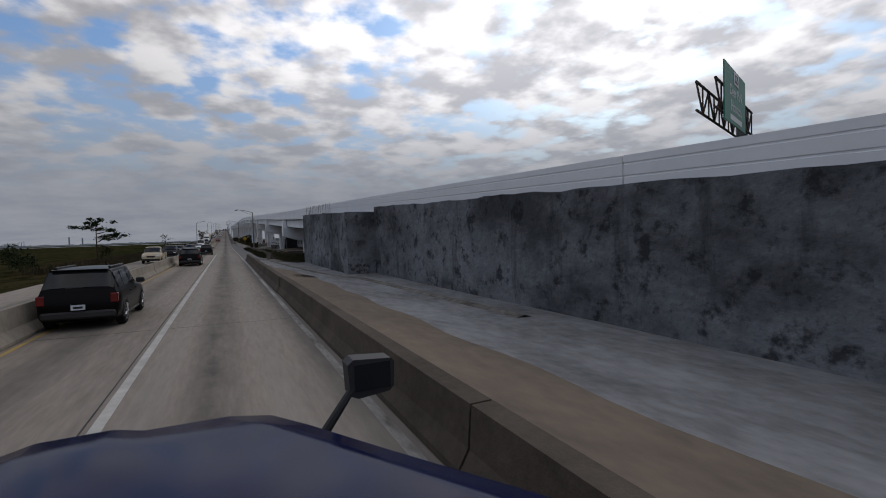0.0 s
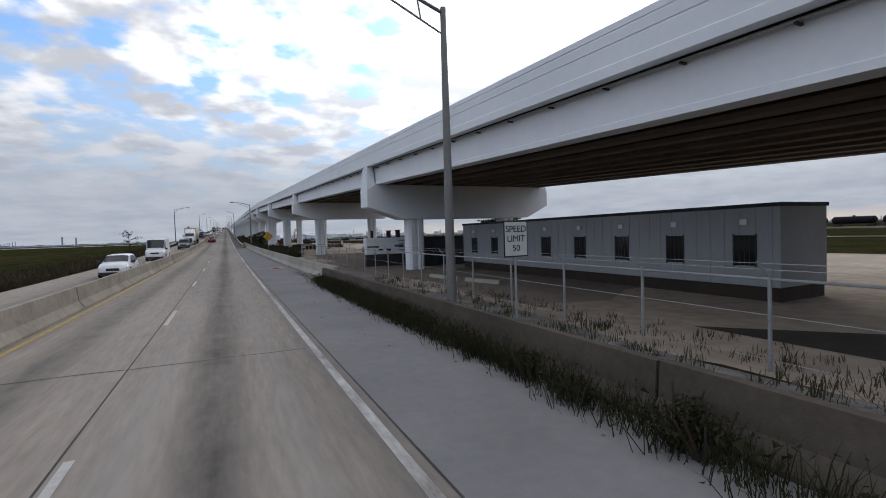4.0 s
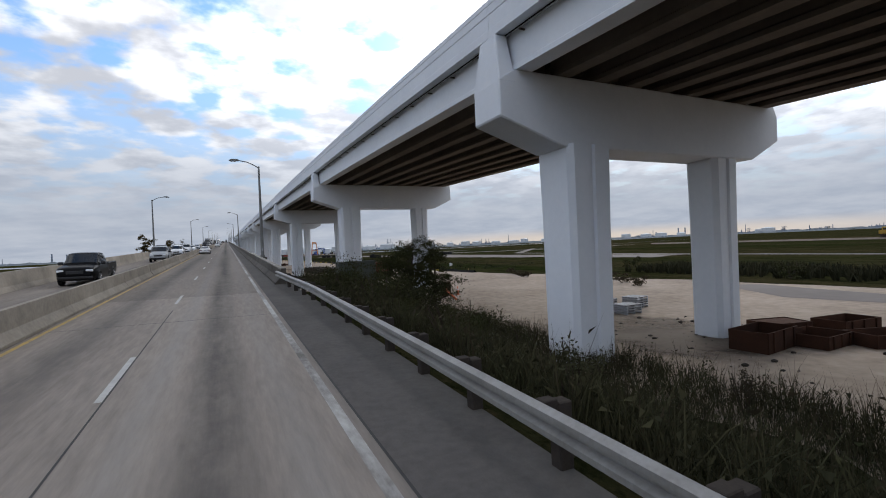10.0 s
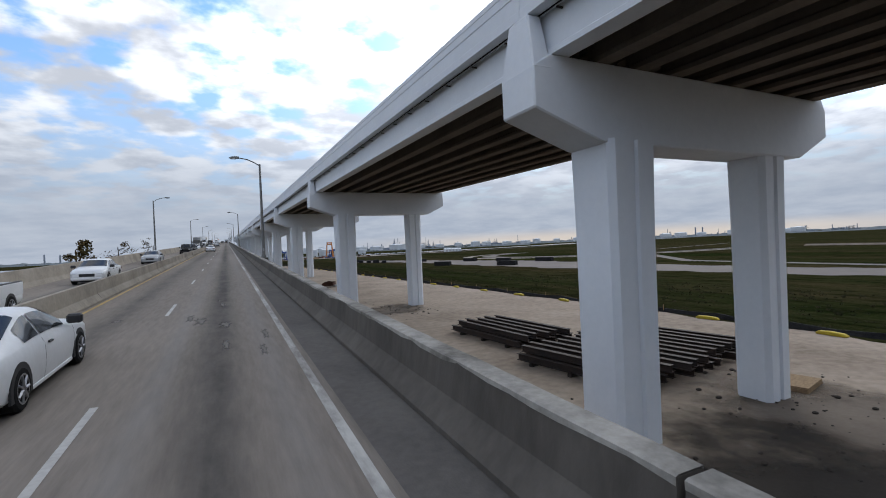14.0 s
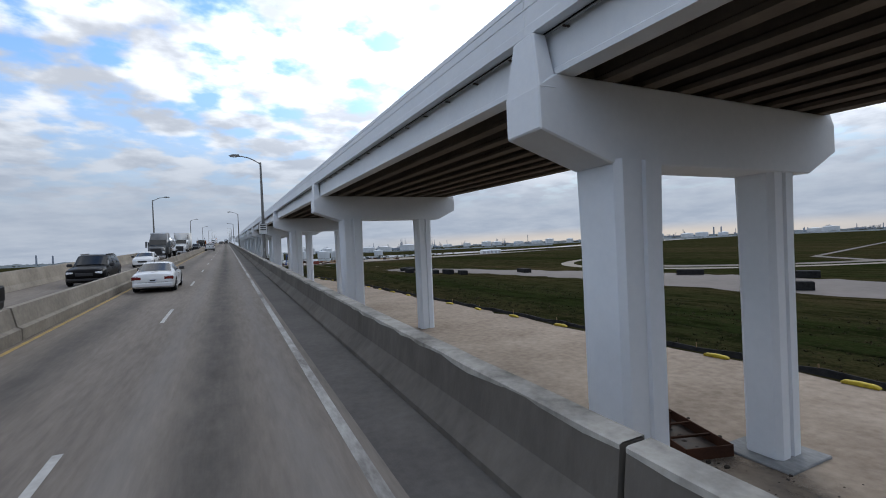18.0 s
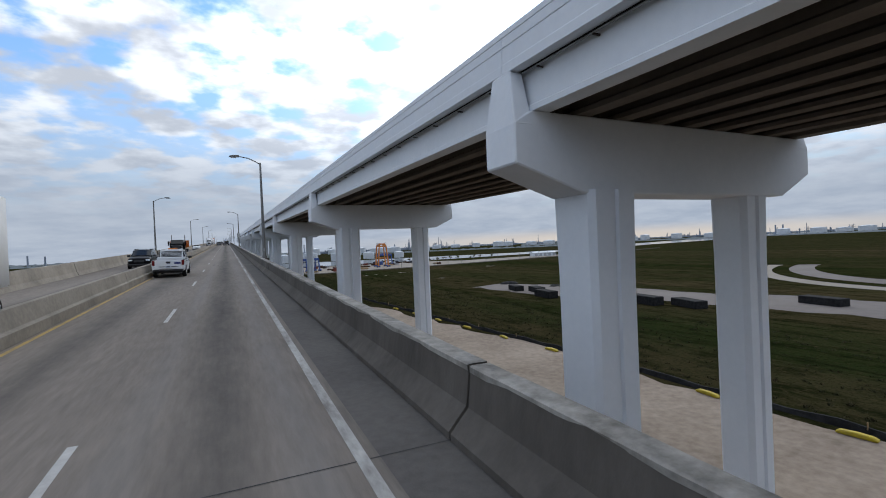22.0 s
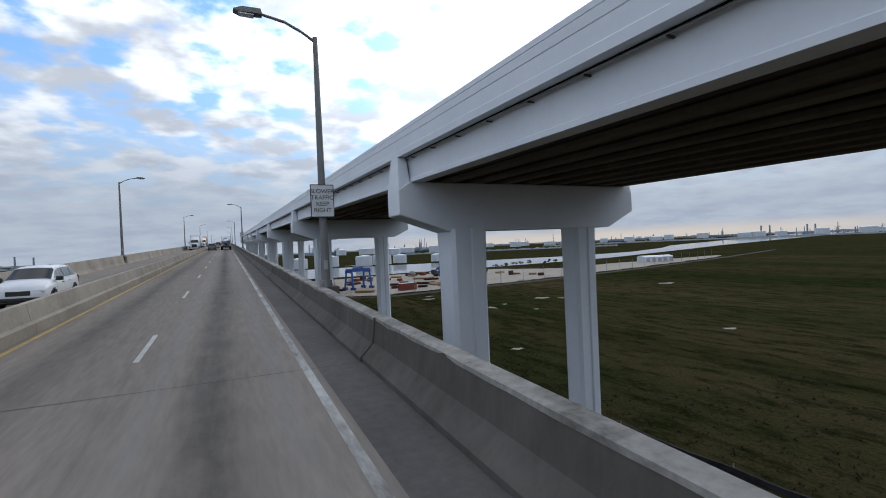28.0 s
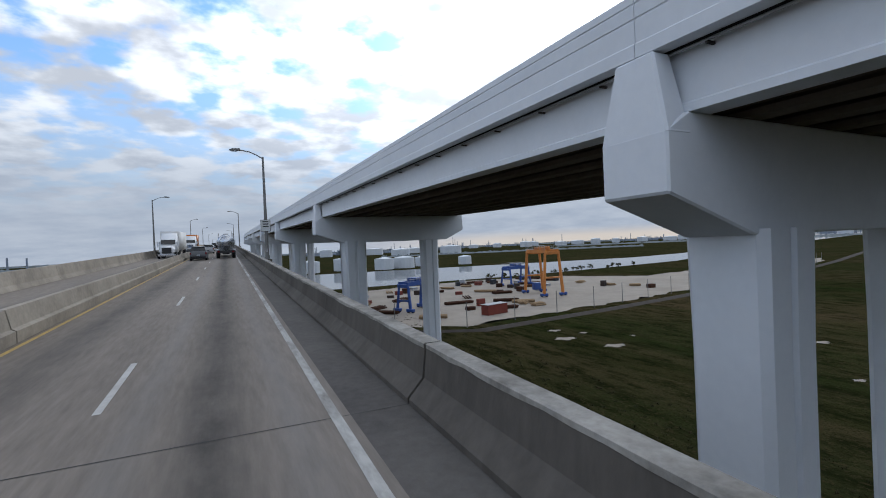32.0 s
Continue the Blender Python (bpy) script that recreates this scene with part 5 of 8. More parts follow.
    if kind == "suv":
        for s in (-1, 1):
            part("roof_rail", box_bm(*sorted((s * h * rw * 0.84, s * h * rw * 0.92)), y0 + l * cab[1] + 0.3, y0 + l * cab[2] - 0.2, roof - 0.02, roof + 0.045, 0.015), BLACK_TRIM, top)
        part("spoiler", box_bm(-h * rw * 0.92, h * rw * 0.92, y0 + l * cab[1] - 0.16, y0 + l * cab[1] + 0.1, roof - 0.06, roof - 0.02, 0.015), paint, top)
        part("wiper", box_bm(-0.3, 0.1, y0 + 0.09, y0 + 0.12, deck + 0.12, deck + 0.14), BLACK_TRIM, top)
    return top


def lorry(x, y, away, cab, box, label, body="box", length=9.0, sleeper=True):
    """A lorry: bonneted or flat-fronted tractor, and a box, tipper or tank behind it."""
    top = thing("lorry", road_pose(x, y, away), label, "lorry", "traffic")
    w = 1.22
    p = CAR[cab]
    part("chassis", box_bm(-0.45, 0.45, -length, 4.4, 0.6, 0.9, 0.03), BLACK_TRIM, top)
    loft("bonnet", [[(-0.95, 2.6, 0.55), (0.95, 2.6, 0.55), (0.95, 2.6, 1.95), (-0.95, 2.6, 1.95)], [(-0.85, 4.5, 0.55), (0.85, 4.5, 0.55), (0.8, 4.4, 1.65), (-0.8, 4.4, 1.65)]], p, top, bevel=0.06)
    h = 3.7 if sleeper else 2.75
    c = loft("cab", [[(-1.15, 0.2, 0.8), (1.15, 0.2, 0.8), (1.15, 2.7, 0.8), (-1.15, 2.7, 0.8)], [(-1.15, 0.2, 2.3), (1.15, 0.2, 2.3), (1.1, 2.65, 2.0), (-1.1, 2.65, 2.0)],
                     [(-1.05, 0.2, h), (1.05, 0.2, h), (0.9, 1.2 if sleeper else 2.0, h - 0.2), (-0.9, 1.2 if sleeper else 2.0, h - 0.2)]], p, top, bevel=0.05)
    bm = bmesh.new()
    bm.faces.new([bm.verts.new(v) for v in ((-0.95, 2.66, 2.06), (0.95, 2.66, 2.06), (0.9, 2.2, 2.72), (-0.9, 2.2, 2.72))])
    part("windscreen", bm, TINT, c)
    part("grille", box_bm(-0.6, 0.6, 4.44, 4.53, 0.75, 1.6, 0.03), BLACK_TRIM, top)
    part("bumper", box_bm(-1.1, 1.1, 4.3, 4.65, 0.35, 0.65, 0.05), CHROME, top)
    for s in (-1, 1):
        part("headlamp", box_bm(*sorted((s * 0.68, s * 0.98)), 4.3, 4.5, 0.95, 1.25, 0.04), HEAD_WHITE, top)
        part("side_window", box_bm(*sorted((s * 1.135, s * 1.165)), 1.5, 2.45, 1.85, 2.45, 0.01), TINT, c)
        part("wing_mirror", box_bm(*sorted((s * 1.2, s * 1.42)), 2.5, 2.62, 1.7, 2.5, 0.03), p, top)
        part("exhaust", tube_bm((s * 1.05, 0.05, 1.0), (s * 1.05, 0.05, 3.6), 0.07, n=8), CHROME, top)
        wheel(top, s * 1.05, 3.7, 0.5, 0.3)
        for q in (-0.6, -1.9, -length + 2.4, -length + 1.1):
            wheel(top, s * 1.0, q, 0.5, 0.45)
    if body == "box":
        b = loft("trailer", [[(-w, -length, 1.15), (w, -length, 1.15), (w, -length, 4.0), (-w, -length, 4.0)], [(-w, -0.1, 1.15), (w, -0.1, 1.15), (w, -0.1, 4.0), (-w, -0.1, 4.0)]], BOX_PAINT.get(box, CAR[box]), top, bevel=0.04)
        for k in range(2):
            part("door", box_bm(-w + 0.05 + k * w, -0.04 + k * w, -length - 0.03, -length, 1.25, 3.9, 0.01), BOX_PAINT.get(box, CAR[box]), b)
    elif body == "tipper":
        out = [(-length, 1.3), (-0.3, 1.2), (-0.1, 2.6), (-length - 0.2, 2.6)]
        b = part("tipper_body", extrude_bm(out, -w, w, "x"), CAR[box], top)
        for k in range(7):
            for s in (-1, 1):
                part("rib", box_bm(*sorted((s * w, s * (w + 0.07))), -length + 0.6 + k * 1.15, -length + 0.72 + k * 1.15, 1.3, 2.6), CAR[box], b)
    else:
        bm = tube_bm((0, -length, 2.25), (0, -0.3, 2.25), 1.08, n=24)
        bmesh.ops.bevel(bm, geom=[e for e in bm.edges if any(len(f.verts) > 6 for f in e.link_faces)], offset=0.3, segments=3, affect="EDGES")
        t = part("tank", bm, TANK_METAL, top)
        for q in t.data.polygons:
            q.use_smooth = True
        for k in range(4):
            part("band", tube_bm((0, -length + 1.2 + 2 * k, 2.25), (0, -length + 1.3 + 2 * k, 2.25), 1.1, n=24), CHROME, t)
        part("walkway", box_bm(-0.3, 0.3, -length + 0.8, -0.9, 3.3, 3.42, 0.02), CHROME, t)
        part("rear_frame", box_bm(-1.15, 1.15, -length - 0.35, -length - 0.1, 0.75, 1.15, 0.03), BLACK_TRIM, top)
        for s in (-1, 1):
            part("tail_lamp", box_bm(*sorted((s * 0.75, s * 1.05)), -length - 0.38, -length - 0.34, 0.85, 1.05), TAIL_RED, top)
            part("fender", extrude_bm([(-length + 0.3, 1.05), (-length + 0.5, 1.25), (-length + 3.0, 1.25), (-length + 3.2, 1.05)], *sorted((s * 0.7, s * 1.24)), "x"), CHROME, top)
    return top


NEAR, FAR = -3.45, -7.75
vehicle("car", "suv", "black", -3.85, 18.3, True, "black sport utility vehicle on the concrete road", "car")
vehicle("car", "suv", "black", NEAR + 0.1, 53.5, True, "black sport utility vehicle with dark red tail lamps", "car")
vehicle("car", "suv", "black", NEAR + 0.2, 91.5, True, "small black sport utility vehicle", "car")
vehicle("car", "sedan", "red", -3.55, 240.2, True, "dusty red saloon car with a blue plate", "car")
vehicle("car", "coupe", "white", -3.75, 347.5, True, "white coupe with dark windows in the overtaking lane", "car")
vehicle("car", "coupe", "white", -3.3, 453, True, "white coupe in the overtaking lane", "car")
truck = vehicle("pickup_truck", "pickup", "white", -3.65, 549.2, True, "white works pickup truck with a roof beacon and load rack", "pickup truck")
vehicle("car", "suv", "grey", NEAR + 0.2, 752, True, "grey sport utility vehicle climbing the bridge", "car")
vehicle("car", "suv", "silver", NEAR + 0.3, 784, True, "silver sport utility vehicle near the crest", "car")
lorry(-0.1, 765, True, "white", "silver", "polished tank lorry climbing the bridge", "tank", 10.5, False)
for k, (c, y) in enumerate((("white", 800), ("black", 840), ("silver", 880), ("red", 930))):
    vehicle("car", "suv" if k % 2 else "sedan", c, NEAR + 0.2, y, True, c + " car far up the bridge", "car")
# works truck: rack, beacon, roof light
part("load_rack", box_bm(-0.72, 0.72, -0.56, -0.5, 1.2, 1.9, 0.02), CAR["white"], truck)
for k in range(5):
    part("rack_slot", box_bm(-0.64, 0.64, -0.575, -0.56, 1.36 + 0.09 * k, 1.41 + 0.09 * k), INK, truck)
part("beacon", box_bm(-0.3, 0.3, 0.1, 0.32, 1.895, 1.99, 0.03), CAR["orange"], truck)
part("tool_box", box_bm(-0.86, 0.86, -1.15, -0.62, 0.95, 1.36, 0.03), WHITE_METAL, truck)
for a, b, z, h in ((-0.09, 0.09, 0.98, 0.08), (0.35, 0.74, 0.94, 0.12)):
    part("badge", box_bm(a, b, -2.885, -2.878, z, z + h), CAR["blue"], truck, "plain blue badge")
part("bar", box_bm(-0.55, 0.6, -2.885, -2.879, 0.75, 0.79), INK, truck)
for s in (-1, 1):
    part("bar", box_bm(*sorted((s * 0.985, s * 0.994)), -2.2, 0.6, 1.06, 1.1), INK, truck)
    part("badge", box_bm(*sorted((s * 0.985, s * 0.994)), 0.75, 1.15, 0.95, 1.06), INK, truck)

vehicle("pickup_truck", "pickup", "tan", FAR, 63, False, "tan pickup truck on the far carriageway", "pickup truck")
vehicle("pickup_truck", "pickup", "black", FAR + 0.3, 78, False, "black pickup truck on the far carriageway", "pickup truck")
vehicle("car", "suv", "grey", FAR - 0.2, 97, False, "dark grey sport utility vehicle on the far carriageway", "car")
vehicle("car", "suv", "grey", FAR + 0.6, 113, False, "grey sport utility vehicle behind the median barrier", "car")
vehicle("car", "hatch", "white", FAR + 0.9, 140.5, False, "white hatchback on the far carriageway", "car")
vehicle("van", "van", "white", FAR + 0.4, 165, False, "white high-roofed delivery van", "van")
vehicle("pickup_truck", "pickup", "grey", FAR + 0.6, 200.5, False, "dark pickup truck with a bright grille", "pickup truck")
lorry(FAR, 226.0, False, "white", "tan", "white bonneted lorry with a tan box trailer", "box", 13.0)
vehicle("pickup_truck", "pickup", "black", FAR - 0.2, 284.5, False, "black off-road pickup truck", "pickup truck")
vehicle("pickup_truck", "pickup", "silver", FAR + 0.3, 315.5, False, "silver pickup truck on the bridge ramp", "pickup truck")
vehicle("pickup_truck", "pickup", "grey", FAR - 2.0, 337, False, "dark grey pickup truck on the outer lane", "pickup truck")
vehicle("car", "suv", "white", FAR + 0.2, 338, False, "white sport utility vehicle with chrome grille", "car")
vehicle("pickup_truck", "pickup", "white", FAR + 0.3, 355, False, "white pickup truck on the far carriageway", "pickup truck")
vehicle("car", "sedan", "white", FAR + 0.2, 373, False, "white saloon car with dark windows", "car")
vehicle("car", "sedan", "silver", FAR, 399, False, "silver saloon car further off", "car")
vehicle("pickup_truck", "pickup", "black", FAR + 0.5, 440.5, False, "black pickup truck on the bridge", "pickup truck")
vehicle("car", "suv", "black", FAR + 0.4, 459, False, "black sport utility vehicle with a broad grille", "car")
vehicle("car", "sedan", "white", FAR + 0.3, 479.5, False, "white saloon car on the bridge", "car")
lorry(FAR - 0.5, 498, False, "grey", "silver", "dark tank lorry with chrome stacks", "tank", 9.5)
lorry(FAR + 0.2, 522, False, "white", "white", "white box lorry on the bridge", "box", 7.5, False)
lorry(FAR - 0.2, 606, False, "black", "orange", "dark lorry carrying machinery", "tipper", 7.0, False)
vehicle("car", "hatch", "white", FAR + 0.5, 648.5, False, "white hatchback with a black roof line", "car")
vehicle("car", "suv", "black", FAR + 0.4, 562.5, False, "dark sport utility vehicle on the bridge", "car")
lorry(FAR, 765, False, "white", "white", "white lorry with a long box trailer", "box", 14.0)
vehicle("car", "sedan", "grey", FAR + 0.6, 798, False, "grey saloon car behind a lorry", "car")
lorry(FAR, 812, False, "white", "orange", "white lorry with an orange load box", "box", 9.0)
# ---- ground patches beside the road
def patch(name, points, mat, label, category, up=0.006, wobble=1.2, seed=1, sub=4):
    """A flat patch with an uneven edge, laid a little over the field."""
    rng = random.Random(seed)
    ring = []
    for (a, b), (c, d) in zip(points, points[1:] + points[:1]):
        n = max(1, int(math.hypot(c - a, d - b) / sub))
        for i in range(n):
            k = i / n
            ring.append((a + (c - a) * k + rng.uniform(-wobble, wobble), b + (d - b) * k + rng.uniform(-wobble, wobble), GROUND_Z + up))
    bm = bmesh.new()
    bm.faces.new([bm.verts.new(p) for p in ring])
    bmesh.ops.triangulate(bm, faces=bm.faces)
    for f in bm.faces:
        if f.normal.z < 0:
            f.normal_flip()
    return tagged(part(name, bm, mat), label, category, kind="structure")


def blob(name, x, y, rx, ry, mat, label, category, up, z=None):
    """A round sheet whose soft material gives it an uneven edge."""
    bm = bmesh.new()
    bmesh.ops.create_circle(bm, cap_ends=True, cap_tris=True, segments=24, radius=1.0, matrix=Matrix.Diagonal((rx, ry, 1, 1)))
    ob = tagged(part(name, bm, mat), label, category, kind="structure")
    ob.location = (x, y, GROUND_Z + up)
    return ob


def silt_x(y):
    return float(np.interp(y, [320, 365, 420, 465, 510, 554, 608, 660], [41, 40.5, 38.5, 37, 35.6, 34.8, 31.8, 29]))


patch("sand_lot", [(9, 64), (9, 180), (8.5, 280), (8, 420), (6, 560), (8, 618), (24, 625), (30, 600)] + [(silt_x(y) - 0.6, y) for y in (554, 510, 465, 420, 365, 330)] + [(46, 300), (50, 268), (42, 238), (44, 200), (52, 160), (50, 110), (42, 64)],
      SAND, "pale sandy gravel lot under and beside the bridge", "gravel ground", 0.01, 0.9, 3)
tagged(strip("dirt_strip", [[(2.5 if y < 60 else 5.2, y, 0.25 if y < 60 else -0.08), (6.2 + 0.3 * math.sin(y / 4), y, -0.15), (9.6 + 0.4 * math.sin(y / 3), y, GROUND_Z + 0.03)] for y in steps(53, 180, 1.8)], RUBBLE), "dusty dirt and rubble along the barrier", "ground", kind="structure")
tagged(strip("dirt_strip", [[(float(np.interp(y, [53, 55, 57, 59, 62, 66, 90, 96], [5.3, 6.0, 7.1, 6.6, 6.3, 6.0, 6.3, 9.4])) + 0.5 * noise.noise(Vector((y * 0.9, 4, 1))) + 0.3 * noise.noise(Vector((y * 2.3, 8, 1))), y, -0.14), (9.75 + 0.4 * math.sin(y / 3), y, GROUND_Z + 0.06)] for y in steps(53, 96, 0.5)], DARK_DIRT), "near-black earth behind the grit", "ground", kind="structure")
# the bridge's shade is put into the colour of this first yard
patch("dirt_yard", [(9.5, 52), (30, 56), (32, 84), (24, 100), (12, 110), (9.5, 80)], DARK_DIRT, "earth under the bridge, coloured dark for its shade", "ground", 0.018, 1.0, 5)
patch("dirt_yard", [(10, 116), (36, 120), (34, 176), (14, 184), (10, 150)], DIRT, "brown trampled earth between the site cabins", "ground", 0.018, 1.5, 6)
def tan_edge(y):
    return float(np.interp(y, [-60, 28, 34, 39, 43, 53], [5.1, 5.0, 4.6, 3.5, 3.1, 3.0])) + 0.12 * math.sin(y * 1.1)


def apron_z(x):
    return float(np.interp(x, [2.5, 5.6, 7.2, 7.9, 10.6], [0.3, -0.1, -0.3, -0.27, -0.36]))


tagged(strip("apron", [[(x, y, apron_z(x)) for x in (2.5, tan_edge(y))] for y in steps(-60, 53, 1)], APRON_TAN), "tan dusty concrete slope behind the old barrier", "pavement", kind="structure")
tagged(strip("apron", [[(x, y, apron_z(x)) for x in (tan_edge(y), 5.6, 7.2, 7.9, 10.6)] for y in steps(-60, 53, 1)], APRON_GREY), "pale grey rough concrete along the retaining wall", "pavement", kind="structure")
ridge = []
for y in steps(12, 52, 0.8):
    x = float(np.interp(y, [12, 29, 31.6, 34.5, 41.8, 52], [8.6, 7.9, 7.1, 6.1, 5.2, 4.4])) + 0.08 * noise.noise(Vector((y * 0.7, 0, 9)))
    ridge.append([(x + u, y, apron_z(x + u) + v) for u, v in ((-0.28, 0.004), (-0.08, 0.07), (0.05, 0.085), (0.3, 0.004))])
tagged(strip("grit_ridge", ridge, RUBBLE), "low windblown ridge of grit across the concrete", "dust", kind="structure")
mesh_mat = thing("rebar_mat", Matrix(), "rusty steel mesh mat lying bent on the tan concrete", "steel mesh")
for k in range(6):
    a, b = Vector((4.62 - 0.13 * k, 30.7 - 0.1 * k, 0)), Vector((5.0 - 0.12 * k, 28.8 - 0.07 * k, 0))
    c = (a + b) / 2
    up = 0.03 + 0.015 * (k % 3)
    for p, q in ((a, c), (c, b)):
        part("rod", tube_bm((p.x, p.y, apron_z(p.x) + up), (q.x, q.y, apron_z(q.x) + up + 0.02), 0.009, n=5), DARK_STEEL, mesh_mat)
for k in range(9):
    y = 30.6 - 0.22 * k
    x = 4.62 + 0.2 * (30.7 - y)
    part("rod", tube_bm((x + 0.05, y, apron_z(x) + 0.045), (x - 0.85 + 0.2 * math.sin(k * 2.2), y - 0.42, apron_z(x - 0.8) + 0.05), 0.009, n=5), DARK_STEEL, mesh_mat)
patch("clay_flat", [(96, 330), (90, 395), (84, 440), (82, 478), (84, 515), (82, 550), (75, 575), (69, 596), (65, 628), (78, 633), (86, 610), (92, 585), (98, 560), (106, 530), (112, 490), (108, 443), (108, 400), (112, 330)], MUD, "pale wet clay flat across the field", "clay ground", 0.012, 1.8, 7)
rag = bmesh.new()
bmesh.ops.create_icosphere(rag, subdivisions=3, radius=1.0, matrix=Matrix.Translation((4.3, 56.6, 0.03)) @ Matrix.Rotation(0.5, 4, "Z") @ Matrix.Diagonal((0.3, 0.13, 0.06, 1)))
for v in rag.verts:
    v.co += 0.09 * noise.noise_vector(v.co * 7.0)
tagged(part("torn_rag", rag, SILT), "torn black rag lying on the grit", "litter")
for k, (x, y, l) in enumerate(((5.9, 57.3, 0.34), (6.9, 57.0, 0.2), (6.3, 55.6, 0.16), (5.3, 58.7, 0.22))):
    o = tagged(part("concrete_chunk", box_bm(-l / 2, l / 2, -0.05, 0.05, -0.03, 0.04, 0.008), PALE_BARRIER), "pale broken chunk of concrete on the grit", "litter", "litter on the grit")
    o.location, o.rotation_euler = (x, y, -0.1), (0, 0.06, 0.4 + 1.3 * k)
clods = random.Random(9)
clod_bm = bmesh.new()
for k, (x, y, r) in enumerate(((19, 303, 6), (15, 299, 5), (23, 348, 6), (16, 345, 6), (19, 392, 5), (21, 266, 6), (15, 325, 6), (21, 222, 5), (18, 437, 5), (15, 479, 5))):
    blob("dirt_patch", x, y, r * 1.5, r * 1.9, DIRT_SOFT if k % 3 else DARK_DIRT_SOFT, "churned brown earth round a bridge column", "ground", 0.016 + 0.0008 * k)
    for _ in range(110):
        q = 0.04 + 0.12 * clods.random() ** 3
        bmesh.ops.create_icosphere(clod_bm, subdivisions=1, radius=q, matrix=Matrix.Translation((x + clods.gauss(0, r * 0.55), y + clods.gauss(0, r * 0.7), GROUND_Z + q * 0.3)) @ Matrix.Diagonal((1.2, 1, 0.6, 1)))
tagged(part("clods", clod_bm, DARK_DIRT), "scattered clods of dark earth on the gravel", "earth", kind="stuff")
patch("puddle", [(41, 262), (40, 270), (44, 280), (48, 276), (46, 264)], MUD, "pale shallow puddle in the gravel", "puddle", 0.022, 0.6, 8)
for k, (x, y, r) in enumerate(((60, 721, 1.6), (64.5, 724.5, 1.0), (80, 728, 1.5), (84, 724, 0.9), (57.5, 741, 1.2), (54.7, 750, 1.3), (65, 745, 0.9), (58, 757, 0.9), (61, 752, 0.6), (134, 730, 1.9), (62, 729, 0.6), (39, 681, 0.7), (76, 672, 0.8), (66, 712, 0.5))):
    blob("bare_patch", x, y, 2.6 * r, 1.7 * r, SAND_SOFT, "small pale bare patch in the grass", "bare ground", 0.012)
heap = bmesh.new()
for x, y, r in ((79, 629, 2.4), (83, 612, 1.6)):
    bmesh.ops.create_icosphere(heap, subdivisions=3, radius=r, matrix=Matrix.Translation((x, y, GROUND_Z - 0.2)) @ Matrix.Diagonal((1.3, 1.0, 0.4, 1)))
for v in heap.verts:
    v.co += Vector((0, 0, 0.3 * noise.noise(v.co * 1.3)))
tagged(part("earth_heaps", heap, SILT), "low heaps of dark earth beside the clay flat", "earth", kind="stuff")
patch("works_yard", [(22, 792), (46, 773), (86, 777), (122, 782), (200, 797), (300, 822), (330, 838), (230, 838), (172, 832), (150, 862), (112, 880), (40, 872), (20, 850)], SAND_PALE, "pale concrete and gravel works yard", "yard", 0.012, 1.5, 9)
RIVER = [(-2500, 900, 1500), (-900, 898, 1180), (-200, 895, 1060), (40, 893, 1030), (132, 886, 1008), (205, 890, 990), (282, 900, 972), (365, 928, 985), (480, 968, 1040), (600, 1012, 1120), (900, 1100, 1240), (1500, 1270, 1500), (2500, 1560, 1900), (3800, 1900, 2400)]
tagged(strip("river", [[(x, a, GROUND_Z + 0.02), (x + 40, b, GROUND_Z + 0.02)] for x, a, b in RIVER], WATER), "broad grey river beyond the fields", "river", kind="structure")
for j, (r0, r1) in enumerate(((58, 64), (68, 72))):
    tagged(strip("field_track", [[(225 + 1.5 * r * math.cos(a), 545 + r * math.sin(a), GROUND_Z + 0.014) for r in (r0, r1)] for a in (math.pi * (0.62 + 0.98 * i / 40) for i in range(41))], SAND_PALE if j else MUD), "curving pale dirt track in the field", "track", kind="structure")
tagged(strip("field_road", [[(x, y, GROUND_Z + 0.02), (x + 4, y - 1.5, GROUND_Z + 0.02)] for x, y in ((100, -40), (104, 60), (107, 180), (111, 330), (124, 430), (200, 520), (520, 600))], MUD), "far grey service road across the field", "road", kind="structure")
tagged(strip("field_furrow", [[(44 + 0.05 * (y - 400), y, GROUND_Z + 0.05), (46 + 0.05 * (y - 400), y, GROUND_Z + 0.16), (48.5 + 0.05 * (y - 400), y, GROUND_Z + 0.04)] for y in steps(330, 760, 8)], DARK_GRASS), "low grassy ridge in the field", "ground", kind="structure")
for x0, w, m in ((52, 5, DARK_GRASS), (100, 16, GRASS_BROWN), (150, 30, DARK_GRASS), (260, 60, GRASS_BROWN)):
    tagged(strip("grass_band", [[(x0 + 3 * math.sin(y / 31), y, GROUND_Z + 0.005), (x0 + w + 2 * math.sin(y / 17), y, GROUND_Z + 0.005)] for y in steps(290, 790, 10)], m), "band of rougher grass along the field", "grass", kind="structure")

silt = thing("silt_fence", Matrix(), "low black silt fence along the gravel edge", "fence")
ys = steps(322, 655, 3)
rows = [[(silt_x(y) + 0.15 * math.sin(y * 1.7) + u, y, GROUND_Z + v * (0.9 + 0.3 * math.sin(y * 0.9))) for u, v in ((-0.25, 0), (0, 0.42), (0.2, 0.4), (0.5, 0))] for y in ys]
strip("fabric", rows, SILT, silt)
for y in steps(324, 652, 9):
    part("stake", box_bm(silt_x(y) - 0.03, silt_x(y) + 0.03, y - 0.03, y + 0.03, GROUND_Z - 0.1, GROUND_Z + 0.75), TIMBER, silt)
bag_bm = bmesh.new()
out = [(-1.0, 0.0), (-1.05, 0.12), (-0.8, 0.26), (0.0, 0.3), (0.85, 0.25), (1.05, 0.1), (1.0, 0.0)]
extrude_bm(out, -0.2, 0.2, "x", bag_bm)
